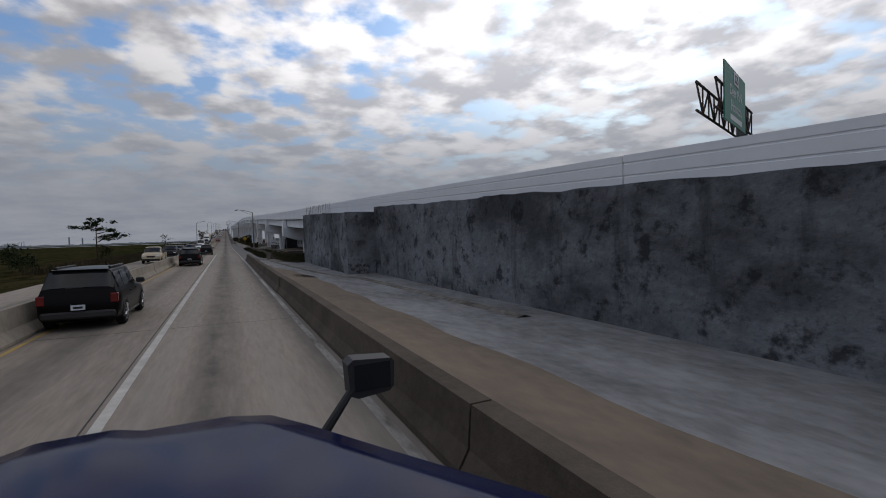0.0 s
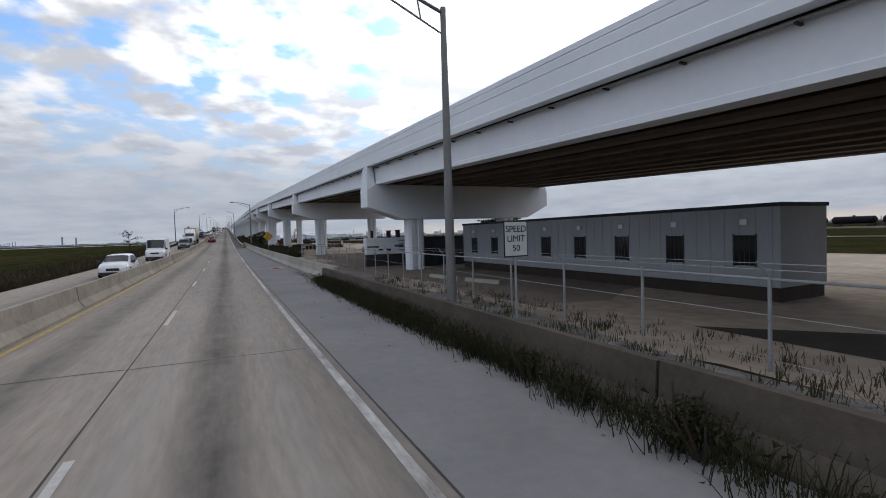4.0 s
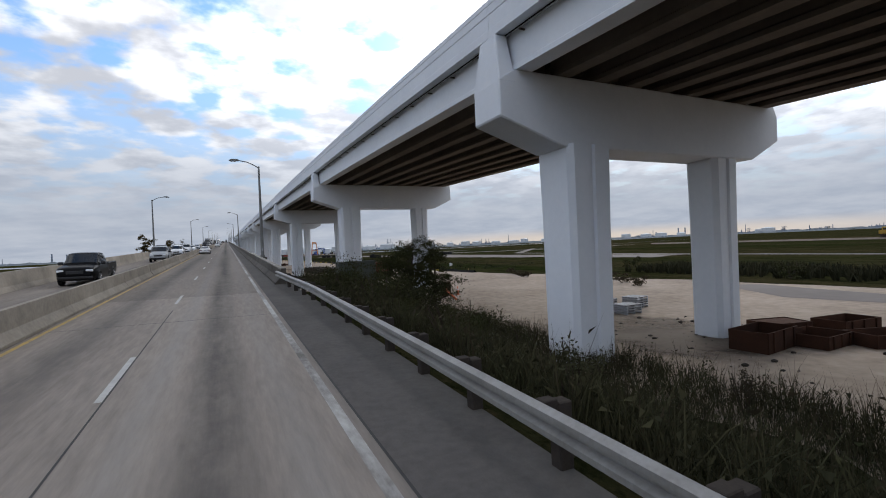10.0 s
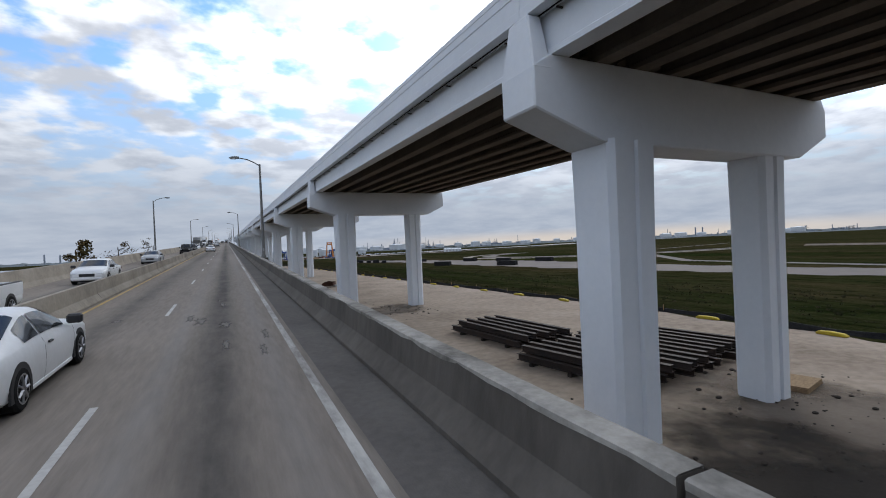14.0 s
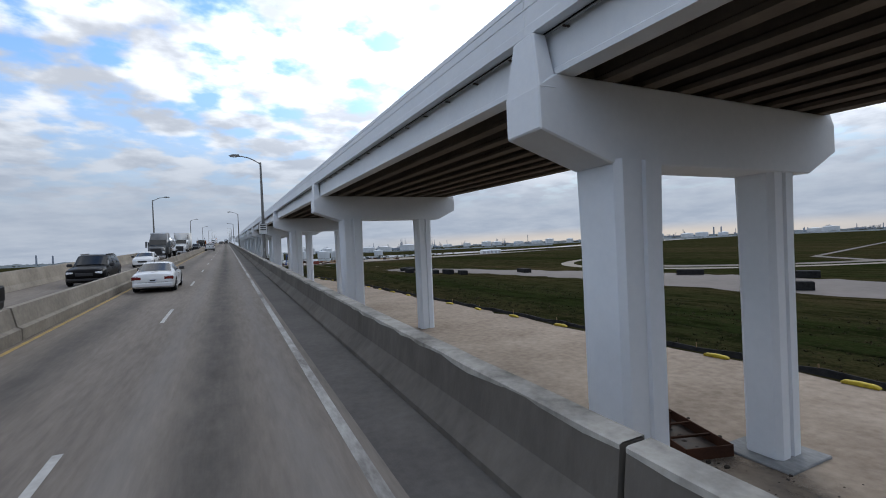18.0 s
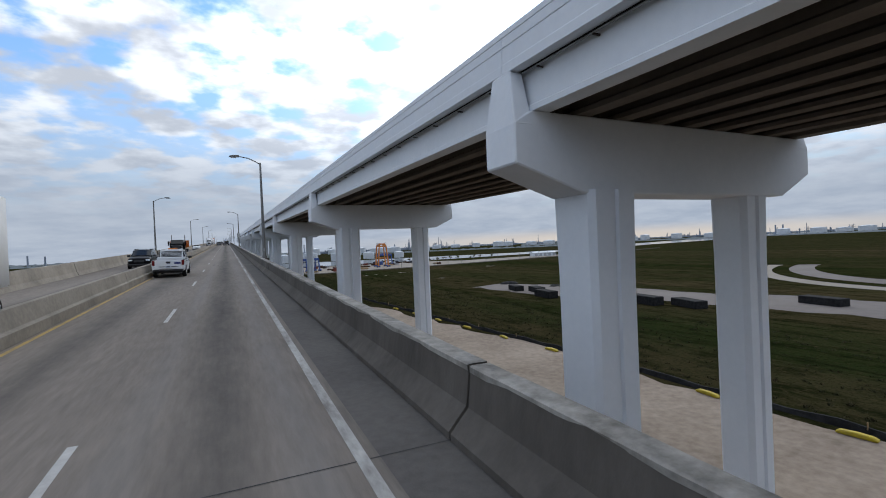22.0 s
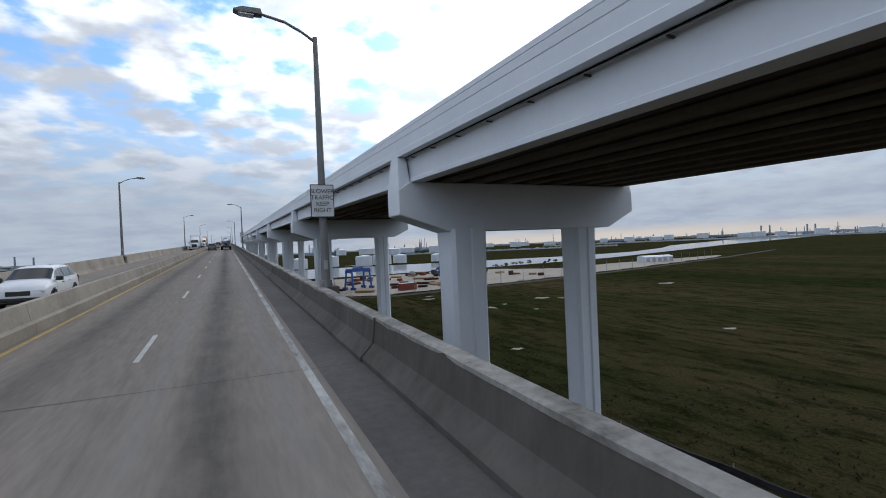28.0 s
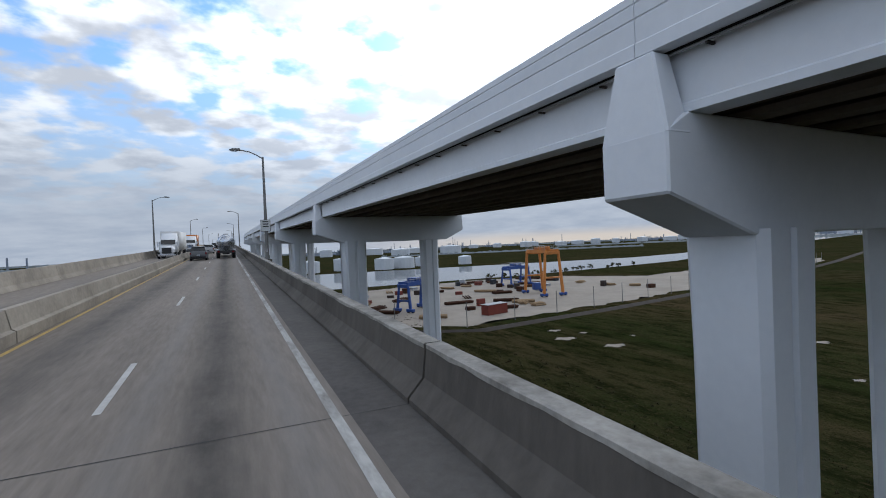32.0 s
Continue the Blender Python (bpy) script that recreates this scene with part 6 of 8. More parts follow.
bmesh.ops.bevel(bag_bm, geom=list(bag_bm.edges), offset=0.06, segments=1, affect="EDGES")
bag_me = bpy.data.meshes.new("sandbag"); bag_bm.to_mesh(bag_me); bag_bm.free()
k = 0
for y in steps(336, 600, 9.3):
    ob = tagged(part("sandbag", bag_me, YELLOW_BAG), "yellow filled bag lying at the gravel edge", "sandbag", "yellow bags")
    ob.location, ob.rotation_euler = (silt_x(y) - 1.0, y, GROUND_Z + 0.012), (0, 0, 0.12 * math.sin(k * 2.3))
    k += 1
rng = random.Random(4)
for k, (x, y) in enumerate(((69.5, 611.5), (71, 604.5), (65.6, 594), (68, 587.3), (70.3, 579.5), (72, 572), (74, 564.5), (75.5, 496), (91, 552), (101, 520), (108, 503), (112, 480), (88, 470))):
    l = rng.uniform(5.0, 6.4)
    bm = box_bm(-1.2, 1.2, -l / 2 - 0.3, l / 2 + 0.3, 0, rng.uniform(1.3, 1.7), 0.1)
    ob = tagged(part("earth_block", bm, SILT), "black wrapped block of earth at the edge of the clay flat", "earth bank", "dark blocks")
    ob.location, ob.rotation_euler = (x, y, GROUND_Z - 0.02), (0, 0, rng.uniform(-0.15, 0.15) + (-0.25 if y > 540 else 0.5))


# ---- plants
clump = random.Random(14)


def leaf_cloud(name, centre, size, count, leaf, mat, parent, seed, flat=1.0):
    """Many small leaf faces in uneven clumps."""
    rng = np.random.RandomState(seed)
    clumps = max(5, count // 90)
    cs = rng.normal(0, 0.42, (clumps, 3)) * np.array(size)
    vs, fs = [], []
    for i in range(count):
        c = cs[rng.randint(clumps)] + rng.normal(0, 0.17, 3) * np.array(size) * np.array((1, 1, flat)) + np.array(centre)
        a, b = rng.normal(size=3), rng.normal(size=3)
        a /= np.linalg.norm(a)
        b -= a * a.dot(b)
        b /= np.linalg.norm(b)
        s = leaf * rng.uniform(0.5, 1.3)
        n = len(vs)
        vs += [tuple(c - a * s), tuple(c + b * s * 0.5), tuple(c + a * s), tuple(c - b * s * 0.5)]
        fs.append((n, n + 1, n + 2, n + 3))
    me = bpy.data.meshes.new(name)
    me.from_pydata(vs, [], fs)
    return part(name, me, mat, parent)


def tree(x, y, z, h, spread, mat, label, seed, leaf=0.22, count=1600, bare=0.35, tiers=7):
    rng = random.Random(seed)
    top = thing("tree", pose(x, y, z), label, "tree")
    bm = bmesh.new()
    p, lean = Vector((0, 0, -0.3)), Vector((rng.uniform(-0.06, 0.06), rng.uniform(-0.06, 0.06), 1))
    r = h * 0.02 + 0.05
    for k in range(5):
        q = p + lean * (h * 0.19) + Vector((rng.uniform(-0.1, 0.1), rng.uniform(-0.1, 0.1), 0))
        tube_bm(p, q, r, r * 0.78, 8, bm)
        p, r = q, r * 0.78
    part("trunk", bm, TRUNK, top)
    for k in range(tiers):
        f = bare + (0.97 - bare) * k / (tiers - 1)
        a = rng.uniform(0, 6.28)
        d = spread * (1.05 - 0.75 * max(0, (f - bare) / (1 - bare))) * rng.uniform(0.55, 1.1)
        e = Vector((d * math.cos(a), d * math.sin(a), h * f + d * 0.15))
        part("limb", tube_bm((0, 0, h * f - 0.15 * d), e, 0.05 + 0.008 * h, 0.03, 6), TRUNK, top)
        leaf_cloud("crown", (e.x * 0.75, e.y * 0.75, e.z), (d * 0.85 + 0.5, d * 0.85 + 0.5, h * 0.06 + 0.3), count // tiers, leaf, mat, top, seed * 31 + k)
    return top


def bush(x, y, z, w, h, mat, label, seed, count=700, leaf=0.12):
    top = thing("bush", pose(x, y, z), label, "bush")
    bm = bmesh.new()
    rng = random.Random(seed)
    for k in range(6):
        a = rng.uniform(0, 6.28)
        tube_bm((0, 0, -0.2), (w * 0.35 * math.cos(a), w * 0.35 * math.sin(a), h * rng.uniform(0.6, 0.95)), 0.03, 0.012, 5, bm)
    part("stem", bm, TRUNK, top)
    leaf_cloud("leaves", (0, 0, h * 0.5), (w * 0.5, w * 0.5, h * 0.5), count, leaf, mat, top, seed)
    return top


def weeds(name, places, h, mat, label, seed, lean=0.25, width=0.011):
    """Uncountable upright blades and stalks."""
    rng = np.random.RandomState(seed)
    vs, fs = [], []
    for x, y, z in places:
        for _ in range(rng.randint(7, 13)):
            px, py = x + rng.normal(0, 0.12), y + rng.normal(0, 0.12)
            l = h * rng.uniform(0.35, 1.15)
            dx, dy = rng.normal(0, lean * 1.3, 2) * l
            a = rng.uniform(0, 6.28)
            u, v = math.cos(a) * width, math.sin(a) * width
            n = len(vs)
            vs += [(px - u, py - v, z - 0.05), (px + u, py + v, z - 0.05), (px + u * 0.7 + dx * 0.45, py + v * 0.7 + dy * 0.45, z + l * 0.6), (px - u * 0.7 + dx * 0.45, py - v * 0.7 + dy * 0.45, z + l * 0.6), (px + dx, py + dy, z + l)]
            fs += [(n, n + 1, n + 2, n + 3), (n + 3, n + 2, n + 4)]
            if rng.rand() < 0.5:
                c = np.array((px + dx * 0.6, py + dy * 0.6, z + l * rng.uniform(0.4, 0.9)))
                w = rng.normal(0, 0.045 * min(1.0, h / 0.8), (3, 3))
                n = len(vs)
                vs += [tuple(c + w[0]), tuple(c + w[1]), tuple(c + w[2])]
                fs.append((n, n + 1, n + 2))
    me = bpy.data.meshes.new(name)
    me.from_pydata(vs, [], fs)
    ob = part(name, me, mat)
    return tagged(ob, label, "weeds", kind="stuff")


def bank_z(x, y):
    """Height of the slope beside the paving."""
    z, r = road_z(y), road_right(y) + 0.32
    w = max(0.6, (z + 0.3) * 2.1)
    k = min(1.0, max(0.0, (x - r - 0.9) / max(w, 0.1)))
    return (z - 0.16) * (1 - k) + GROUND_Z * k


rng = random.Random(21)
pl = []
for _ in range(11000):
    y = rng.uniform(176, 277)
    x = road_right(y) + rng.uniform(0.75, 12.5 if y > 208 else 7.0)
    if y < 200 and x < 6.0:
        continue
    pl.append((x, y, bank_z(x, y)))
weeds("roadside_weeds", pl[::9], 1.45, WEED_BROWN, "tall brown seed stalks among the weeds", 4, lean=0.14, width=0.007)
weeds("roadside_weeds", pl[::2], 1.05, WEED, "tall dry green and brown weeds on the bank", 3)
weeds("roadside_weeds", pl[1::2], 0.8, WEED_DARK, "dense dark weeds on the bank", 13, lean=0.4)
pl = [(rng.uniform(5.6, 12), rng.uniform(62, 130), 0) for _ in range(900)]
weeds("roadside_weeds", [(x, y, -0.2 if x < 9.6 else GROUND_Z) for x, y, z in pl if abs(x - 5.15) > 0.5], 0.25, WEED, "low sparse weeds by the old barrier", 5)
weeds("roadside_weeds", [(road_right(y) - 0.45 - abs(rng.gauss(0, 0.16)), y, -0.05) for y in (66 + 84 * rng.random() for _ in range(1000))], 0.12, WEED_DARK, "weeds growing along the foot of the barrier", 6, lean=0.6, width=0.006)
pl = [(4.86 - abs(rng.gauss(0, 0.26)), rng.choice((rng.uniform(66, 128), rng.gauss(76, 4), rng.gauss(120, 6))), -0.06) for _ in range(2600)]
weeds("roadside_weeds", [q for q in pl if 62 < q[1] < 129], 0.55, WEED_DARK, "thick dark weeds against the old barrier", 46, lean=0.35, width=0.008)
for k in range(15):
    y = clump.choice((clump.uniform(66, 128), clump.uniform(112, 128)))
    bush(4.62, y, -0.08, 0.9, clump.uniform(0.5, 0.85), WEED_DARK, "dark straggling bush against the old barrier", 400 + k, 500, 0.035)
weeds("roadside_weeds", [(rng.gauss(7.6, 1.0), rng.uniform(54, 118), -0.3) for _ in range(700)], 0.16, WEED_DARK, "low scattered weeds on the rubble", 18, lean=0.7, width=0.006)
weeds("roadside_weeds", [(max(5.4, rng.gauss(7.6, 0.9)), rng.uniform(53.5, 80), -0.3) for _ in range(1500)], 0.22, WEED_DARK, "dark matted weeds on the black earth", 19, lean=0.9, width=0.007)
edge = [(5.6 + 1.2 * abs(rng.gauss(0, 0.7)), rng.uniform(53.3, 63), -0.14) for _ in range(420)]
weeds("roadside_weeds", edge, 0.15, WEED_BROWN, "thin brown weeds at the edge of the grit", 20, lean=1.1, width=0.006)
weeds("roadside_weeds", [(x + 0.35, y + 0.2, z) for x, y, z in edge], 0.17, WEED_DARK, "dark weeds at the edge of the grit", 22, lean=1.1, width=0.007)
for k, (x, y, w, h) in enumerate(((7.2, 54.6, 1.5, 0.6), (8.6, 56.2, 1.8, 0.8), (6.6, 57.9, 0.8, 0.35), (9.2, 59.5, 1.7, 0.7), (7.7, 61.2, 1.2, 0.5), (6.3, 60.0, 0.7, 0.35), (10.6, 62.5, 2.0, 0.9), (8.8, 65.5, 1.6, 0.6), (11.8, 57.5, 2.2, 1.0))):
    bush(x, y, -0.32 if x < 9.5 else GROUND_Z, w, h, WEED_DARK, "low dark scrub on the black earth", 440 + k, 700, 0.035)
# dark blades that add to the shade coloured into the ground here
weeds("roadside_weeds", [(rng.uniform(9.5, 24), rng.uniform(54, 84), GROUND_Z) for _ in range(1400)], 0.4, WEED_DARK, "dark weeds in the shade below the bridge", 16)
pl = []
for _ in range(5000):
    y = rng.uniform(330, 800)
    x = (silt_x(y) if y < 655 else 14.0) + 1.0 + 27 * rng.random() ** 1.3
    pl.append((x, y, GROUND_Z))
weeds("grass_tufts", pl[:3600], 0.22, WEED_DARK, "low rough tufts over the mown field", 44, lean=0.6, width=0.035)
weeds("grass_tufts", pl[3600:], 0.24, WEED_BROWN, "dry brown tufts over the mown field", 45, lean=0.6, width=0.03)
tagged(strip("weed_bank", [[(8.4, y, GROUND_Z + 0.03)] + [(float(np.interp(y, [176, 200, 240, 279], [10.5, 13.5, 13.0, 11.0])) + 1.2 * noise.noise(Vector((y * 0.35, 2, 0))) + 0.5 * noise.noise(Vector((y * 1.3, 6, 0))), y, GROUND_Z + 0.024)] for y in steps(176, 279, 0.8)], DARK_GRASS), "dark weedy strip along the foot of the bank", "grass", kind="structure")
blob("weed_patch", 14.5, 329.5, 9.5, 17, WEED_SOFT, "dark low brush on the gravel", "grass", 0.03)
weeds("roadside_weeds", [(rng.uniform(8, 20), rng.uniform(316, 343), GROUND_Z) for _ in range(2600)], 0.3, WEED_DARK, "dark weeds and brush on the gravel", 7, lean=0.5, width=0.03)
for k in range(10):
    bush(9.5 + 9 * clump.random(), 318 + 23 * clump.random(), GROUND_Z, 2.0, 0.7, clump.choice((LEAF, WEED)), "low dark bush on the gravel", 340 + k, 350, 0.08)
weeds("roadside_weeds", [(LEFT_EDGE - rng.uniform(1.2, 9), y, road_z(y) * 0.5 - 0.4) for y in (rng.uniform(60, 250) for _ in range(2600))], 0.8, WEED_BROWN, "brown dry weeds beyond the far carriageway", 8, width=0.04)
weeds("hedge_weeds", [(rng.uniform(55, 68), rng.uniform(200, 300), GROUND_Z) for _ in range(1500)], 1.3, WEED_DARK, "dark rough growth at the edge of the lot", 9, width=0.09)
for k, (x, y) in enumerate(((58, 232), (63, 246), (60, 262), (66, 221), (55, 277), (62, 290), (68, 240), (57, 300))):
    bush(x, y, GROUND_Z, 3.2, 1.9 + 0.3 * (k % 3), LEAF, "dull green bush at the edge of the gravel lot", 40 + k)
for k, (x, y, h, w) in enumerate(((9.5, 276.8, 4.9, 2.0), (10.9, 277.5, 5.5, 2.3), (12.4, 276.9, 5.2, 2.3))):
    tree(x, y, GROUND_Z, h, w, LEAF, "broad leafy shrub growing up beside the parapet", 21 + k, 0.055, 15000, 0.12, 16)
for k, (x, y, w, h) in enumerate(((5.3, 274.6, 2.0, 1.3), (6.4, 275.4, 2.2, 1.5), (7.5, 274.4, 2.4, 1.8), (8.3, 276.2, 2.4, 1.9), (6.9, 277.6, 1.8, 1.2), (9.6, 274.6, 2.6, 2.2), (11.2, 274.8, 2.8, 2.6), (8.2, 279.2, 1.6, 0.9))):
    bush(x, y, bank_z(x, y) - 0.1, w, h, LEAF, "dense dark bush on the bank below the parapet", 470 + k, 4200, 0.05)
for k in range(26):
    y = clump.uniform(204, 268)
    x = road_right(y) + clump.uniform(1.6, 11)
    bush(x, y, bank_z(x, y), clump.uniform(1.1, 2.2), clump.uniform(0.9, 1.5), clump.choice((LEAF, WEED, WEED_BROWN, LEAF)), "leafy clump among the roadside weeds", 300 + k, 900, 0.04)
for k, (x, y, w, h, m) in enumerate(((4.9, 270.6, 2.4, 1.9, LEAF), (5.6, 266.5, 2.6, 2.0, LEAF), (7.6, 263, 2.2, 2.0, LEAF), (5.2, 271, 1.8, 1.6, LEAF), (7.2, 271, 2.8, 2.4, LEAF), (5.0, 269, 2.2, 1.8, LEAF), (8.6, 270.5, 2.6, 2.2, WEED_DARK), (9.5, 268, 2.0, 1.3, WEED_BROWN), (8.2, 250, 1.8, 1.3, LEAF), (6.4, 286, 2.4, 1.9, LEAF))):
    bush(x, min(y, 271.5), bank_z(x, min(y, 271.5)), w, h, m, "leafy roadside bush on the bank", 60 + k, 2600, 0.045)
tree(63.5, 199, GROUND_Z, 13.0, 6.6, PINE, "dark pine tree with an open layered crown by the gravel lot", 3, 0.3, 6500, 0.22, 16)
tree(39, 73, GROUND_Z, 7.5, 4.5, PINE, "dark pine tree beyond the bridge", 5, 0.24, 1500, 0.45, 6)
tree(-21, 101, GROUND_Z, 7.2, 3.4, PINE, "dark windblown pine beyond the far carriageway", 8, 0.22, 1500, 0.55, 6)
tree(-26, 62, GROUND_Z, 8.5, 3.2, PINE, "tall dark pine beyond the far carriageway", 9, 0.24, 1600, 0.4, 7)
bush(-22, 70, GROUND_Z, 4.5, 3.6, PINE, "dark shrub in the field", 70, 1200, 0.16)
bush(-24, 122, GROUND_Z, 4.0, 3.0, LEAF, "dark shrub in the field", 71, 900, 0.16)
tree(-30, 288, GROUND_Z, 7.0, 3.0, LEAF, "thin grey-green tree in the field", 11, 0.16, 700, 0.4, 6)
tree(-17, 372, GROUND_Z, 9.8, 3.2, AUTUMN, "reddish leafy tree beside the bridge ramp", 12, 0.2, 1800, 0.45, 8)
tree(-16, 405, GROUND_Z, 10.0, 2.6, AUTUMN, "reddish leafy tree beside the bridge ramp", 13, 0.2, 1400, 0.5, 7)
tree(-19, 446, GROUND_Z, 11.2, 3.0, AUTUMN, "half-bare reddish tree beside the bridge", 14, 0.15, 700, 0.45, 8)
tree(-15, 452, GROUND_Z, 11.4, 2.6, AUTUMN, "half-bare reddish tree beside the bridge", 15, 0.15, 600, 0.45, 8)
bush(66, 222, GROUND_Z, 1.8, 3.2, PINE, "small dark conifer at the edge of the lot", 72, 600, 0.14)
bush(30, 312, GROUND_Z, 3.5, 1.3, LEAF, "low bush on the gravel", 73)
for k in range(9):
    bush(40 + 1.2 * (k % 3), 284 + 3.4 * k, GROUND_Z, 2.6, 1.2, WEED_BROWN, "brown scrub along the gravel edge", 80 + k, 350)
rows = []
for y in steps(64, 158, 0.5):
    x1 = road_right(y)
    w = 0.12 + 0.3 * abs(noise.noise(Vector((y * 0.6, 1, 0)))) + 0.35 * abs(noise.noise(Vector((y * 0.13, 5, 0))))
    rows.append([road_point(x1 - w, y, 0.003), road_point(x1 - w * 0.5, y, 0.012), road_point(x1, y, 0.02)])
tagged(strip("dust_drift", rows, RUBBLE), "drift of dust and grit along the foot of the barrier", "dust", kind="structure")
clutter = random.Random(31)
bits = thing("rubble", Matrix(), "scattered stones and litter along the barriers", "rubble", kind="stuff")
bm = bmesh.new()
for _ in range(700):
    y = clutter.uniform(62, 195)
    x = road_right(y) - abs(clutter.gauss(0, 0.35)) if clutter.random() < 0.75 else clutter.uniform(2.6, 5)
    s = 0.008 + 0.035 * clutter.random() ** 2.5
    bmesh.ops.create_icosphere(bm, subdivisions=1, radius=s, matrix=Matrix.Translation(road_point(x, y, s * 0.3)) @ Matrix.Diagonal((1, 1.4, 0.6, 1)))
for _ in range(1800):
    y = clutter.choice((clutter.uniform(53, 120), clutter.uniform(53, 62)))
    x = clutter.uniform(2.9 if y < 60 else 5.7, 9.4)
    q = 0.015 + 0.07 * clutter.random() ** 4
    bmesh.ops.create_icosphere(bm, subdivisions=1, radius=q, matrix=Matrix.Translation((x, y, (-0.1 - 0.07 * (x - 5.3) if x < 6.2 else -0.16 - 0.09 * (x - 6.2)) if y > 60 else 0.24 - 0.11 * (x - 2.5))) @ Matrix.Diagonal((1.3, 1, 0.7, 1)))
part("stones", bm, RUBBLE, bits)
# ---- site cabins, containers and machines
def container(x, y, z, l, w, h, turn, mat, label, doors=True, name="container"):
    """A corrugated steel box, long along its own y, doors at -y."""
    top = thing(name, pose(x, y, z, 0, 0, turn), label, "container")
    n = int(l / 0.28)
    for s in (-1, 1):
        pts = []
        for i in range(n):
            a = -l / 2 + 0.08 + (l - 0.16) * i / n
            d = (l - 0.16) / n
            pts += [(s * w / 2, a), (s * w / 2, a + d * 0.35), (s * (w / 2 - 0.035), a + d * 0.5), (s * (w / 2 - 0.035), a + d * 0.85)]
        pts.append((s * w / 2, l / 2 - 0.08))
        strip("side_panel", [[(u, v, 0.12), (u, v, h - 0.1)] for u, v in pts], mat, top)
    part("roof", box_bm(-w / 2 + 0.02, w / 2 - 0.02, -l / 2 + 0.05, l / 2 - 0.05, h - 0.06, h - 0.01), mat, top)
    part("floor", box_bm(-w / 2 + 0.02, w / 2 - 0.02, -l / 2 + 0.05, l / 2 - 0.05, 0.06, 0.14), DARK_STEEL, top)
    part("end_panel", box_bm(-w / 2 + 0.04, w / 2 - 0.04, l / 2 - 0.06, l / 2 - 0.03, 0.12, h - 0.1), mat, top)
    for sx, sy in product((-1, 1), (-1, 1)):
        part("corner_post", box_bm(sx * (w / 2 - 0.06) - 0.06, sx * (w / 2 - 0.06) + 0.06, sy * (l / 2 - 0.06) - 0.06, sy * (l / 2 - 0.06) + 0.06, 0, h, 0.01), mat, top)
    for sy in (-1, 1):
        for z0 in (0.02, h - 0.14):
            part("end_rail", box_bm(-w / 2 + 0.1, w / 2 - 0.1, sy * (l / 2 - 0.06) - 0.05, sy * (l / 2 - 0.06) + 0.05, z0, z0 + 0.12), mat, top)
    if doors:
        for s in (-1, 1):
            d = part("door", box_bm(*sorted((s * 0.02, s * (w / 2 - 0.13))), -l / 2 + 0.0, -l / 2 + 0.05, 0.15, h - 0.15, 0.01), mat, top)
            for q in (0.3, 0.75):
                part("lock_bar", tube_bm((s * w / 2 * q, -l / 2 - 0.03, 0.15), (s * w / 2 * q, -l / 2 - 0.03, h - 0.15), 0.02, n=6), GALVANISED, d)
    return top


def site_cabin(x, y, l, w, h, turn):
    top = thing("site_cabin", pose(x, y, GROUND_Z, 0, 0, turn), "long grey portable site office with barred windows", "site cabin")
    part("body", box_bm(-w / 2, w / 2, -l / 2, l / 2, 0.55, h, 0.02), TRAILER, top)
    part("skirt", box_bm(-w / 2 + 0.06, w / 2 - 0.06, -l / 2 + 0.06, l / 2 - 0.06, 0.0, 0.56), DARK_STEEL, top)
    part("roof_edge", box_bm(-w / 2 - 0.06, w / 2 + 0.06, -l / 2 - 0.06, l / 2 + 0.06, h - 0.12, h + 0.03, 0.02), CONTAINER_GREY, top)
    n = int(l / 0.6)
    for i in range(n):
        q = -l / 2 + l * (i + 0.5) / n
        part("siding_strip", box_bm(-w / 2 - 0.018, -w / 2, q - 0.02, q + 0.02, 0.56, h - 0.13), TRAILER, top)
    for q in np.arange(-l / 2 + 1.3, l / 2 - 0.6, 3.1):
        win = part("window", box_bm(-w / 2 - 0.03, -w / 2 + 0.02, q - 0.4, q + 0.4, 1.35, 2.55, 0.01), TINT, top)
        part("window_frame", box_bm(-w / 2 - 0.04, -w / 2 - 0.005, q - 0.46, q - 0.4, 1.3, 2.6), BLACK_TRIM, win)
        part("window_frame", box_bm(-w / 2 - 0.04, -w / 2 - 0.005, q + 0.4, q + 0.46, 1.3, 2.6), BLACK_TRIM, win)
        for b in range(3):
            part("window_bar", box_bm(-w / 2 - 0.05, -w / 2 - 0.035, q - 0.22 + b * 0.2, q - 0.19 + b * 0.2, 1.35, 2.55), BLACK_TRIM, win)
        part("wall_lamp", box_bm(-w / 2 - 0.12, -w / 2, q - 0.15, q + 0.15, 2.95, 3.2, 0.03), WHITE_METAL, top)
    q = 0.4
    part("door", box_bm(q - 0.5, q + 0.5, l / 2 - 0.02, l / 2 + 0.03, 0.6, 2.7, 0.01), WHITE_METAL, top)


site_cabin(20.2, 124.3, 25.0, 3.2, 3.75, 0)


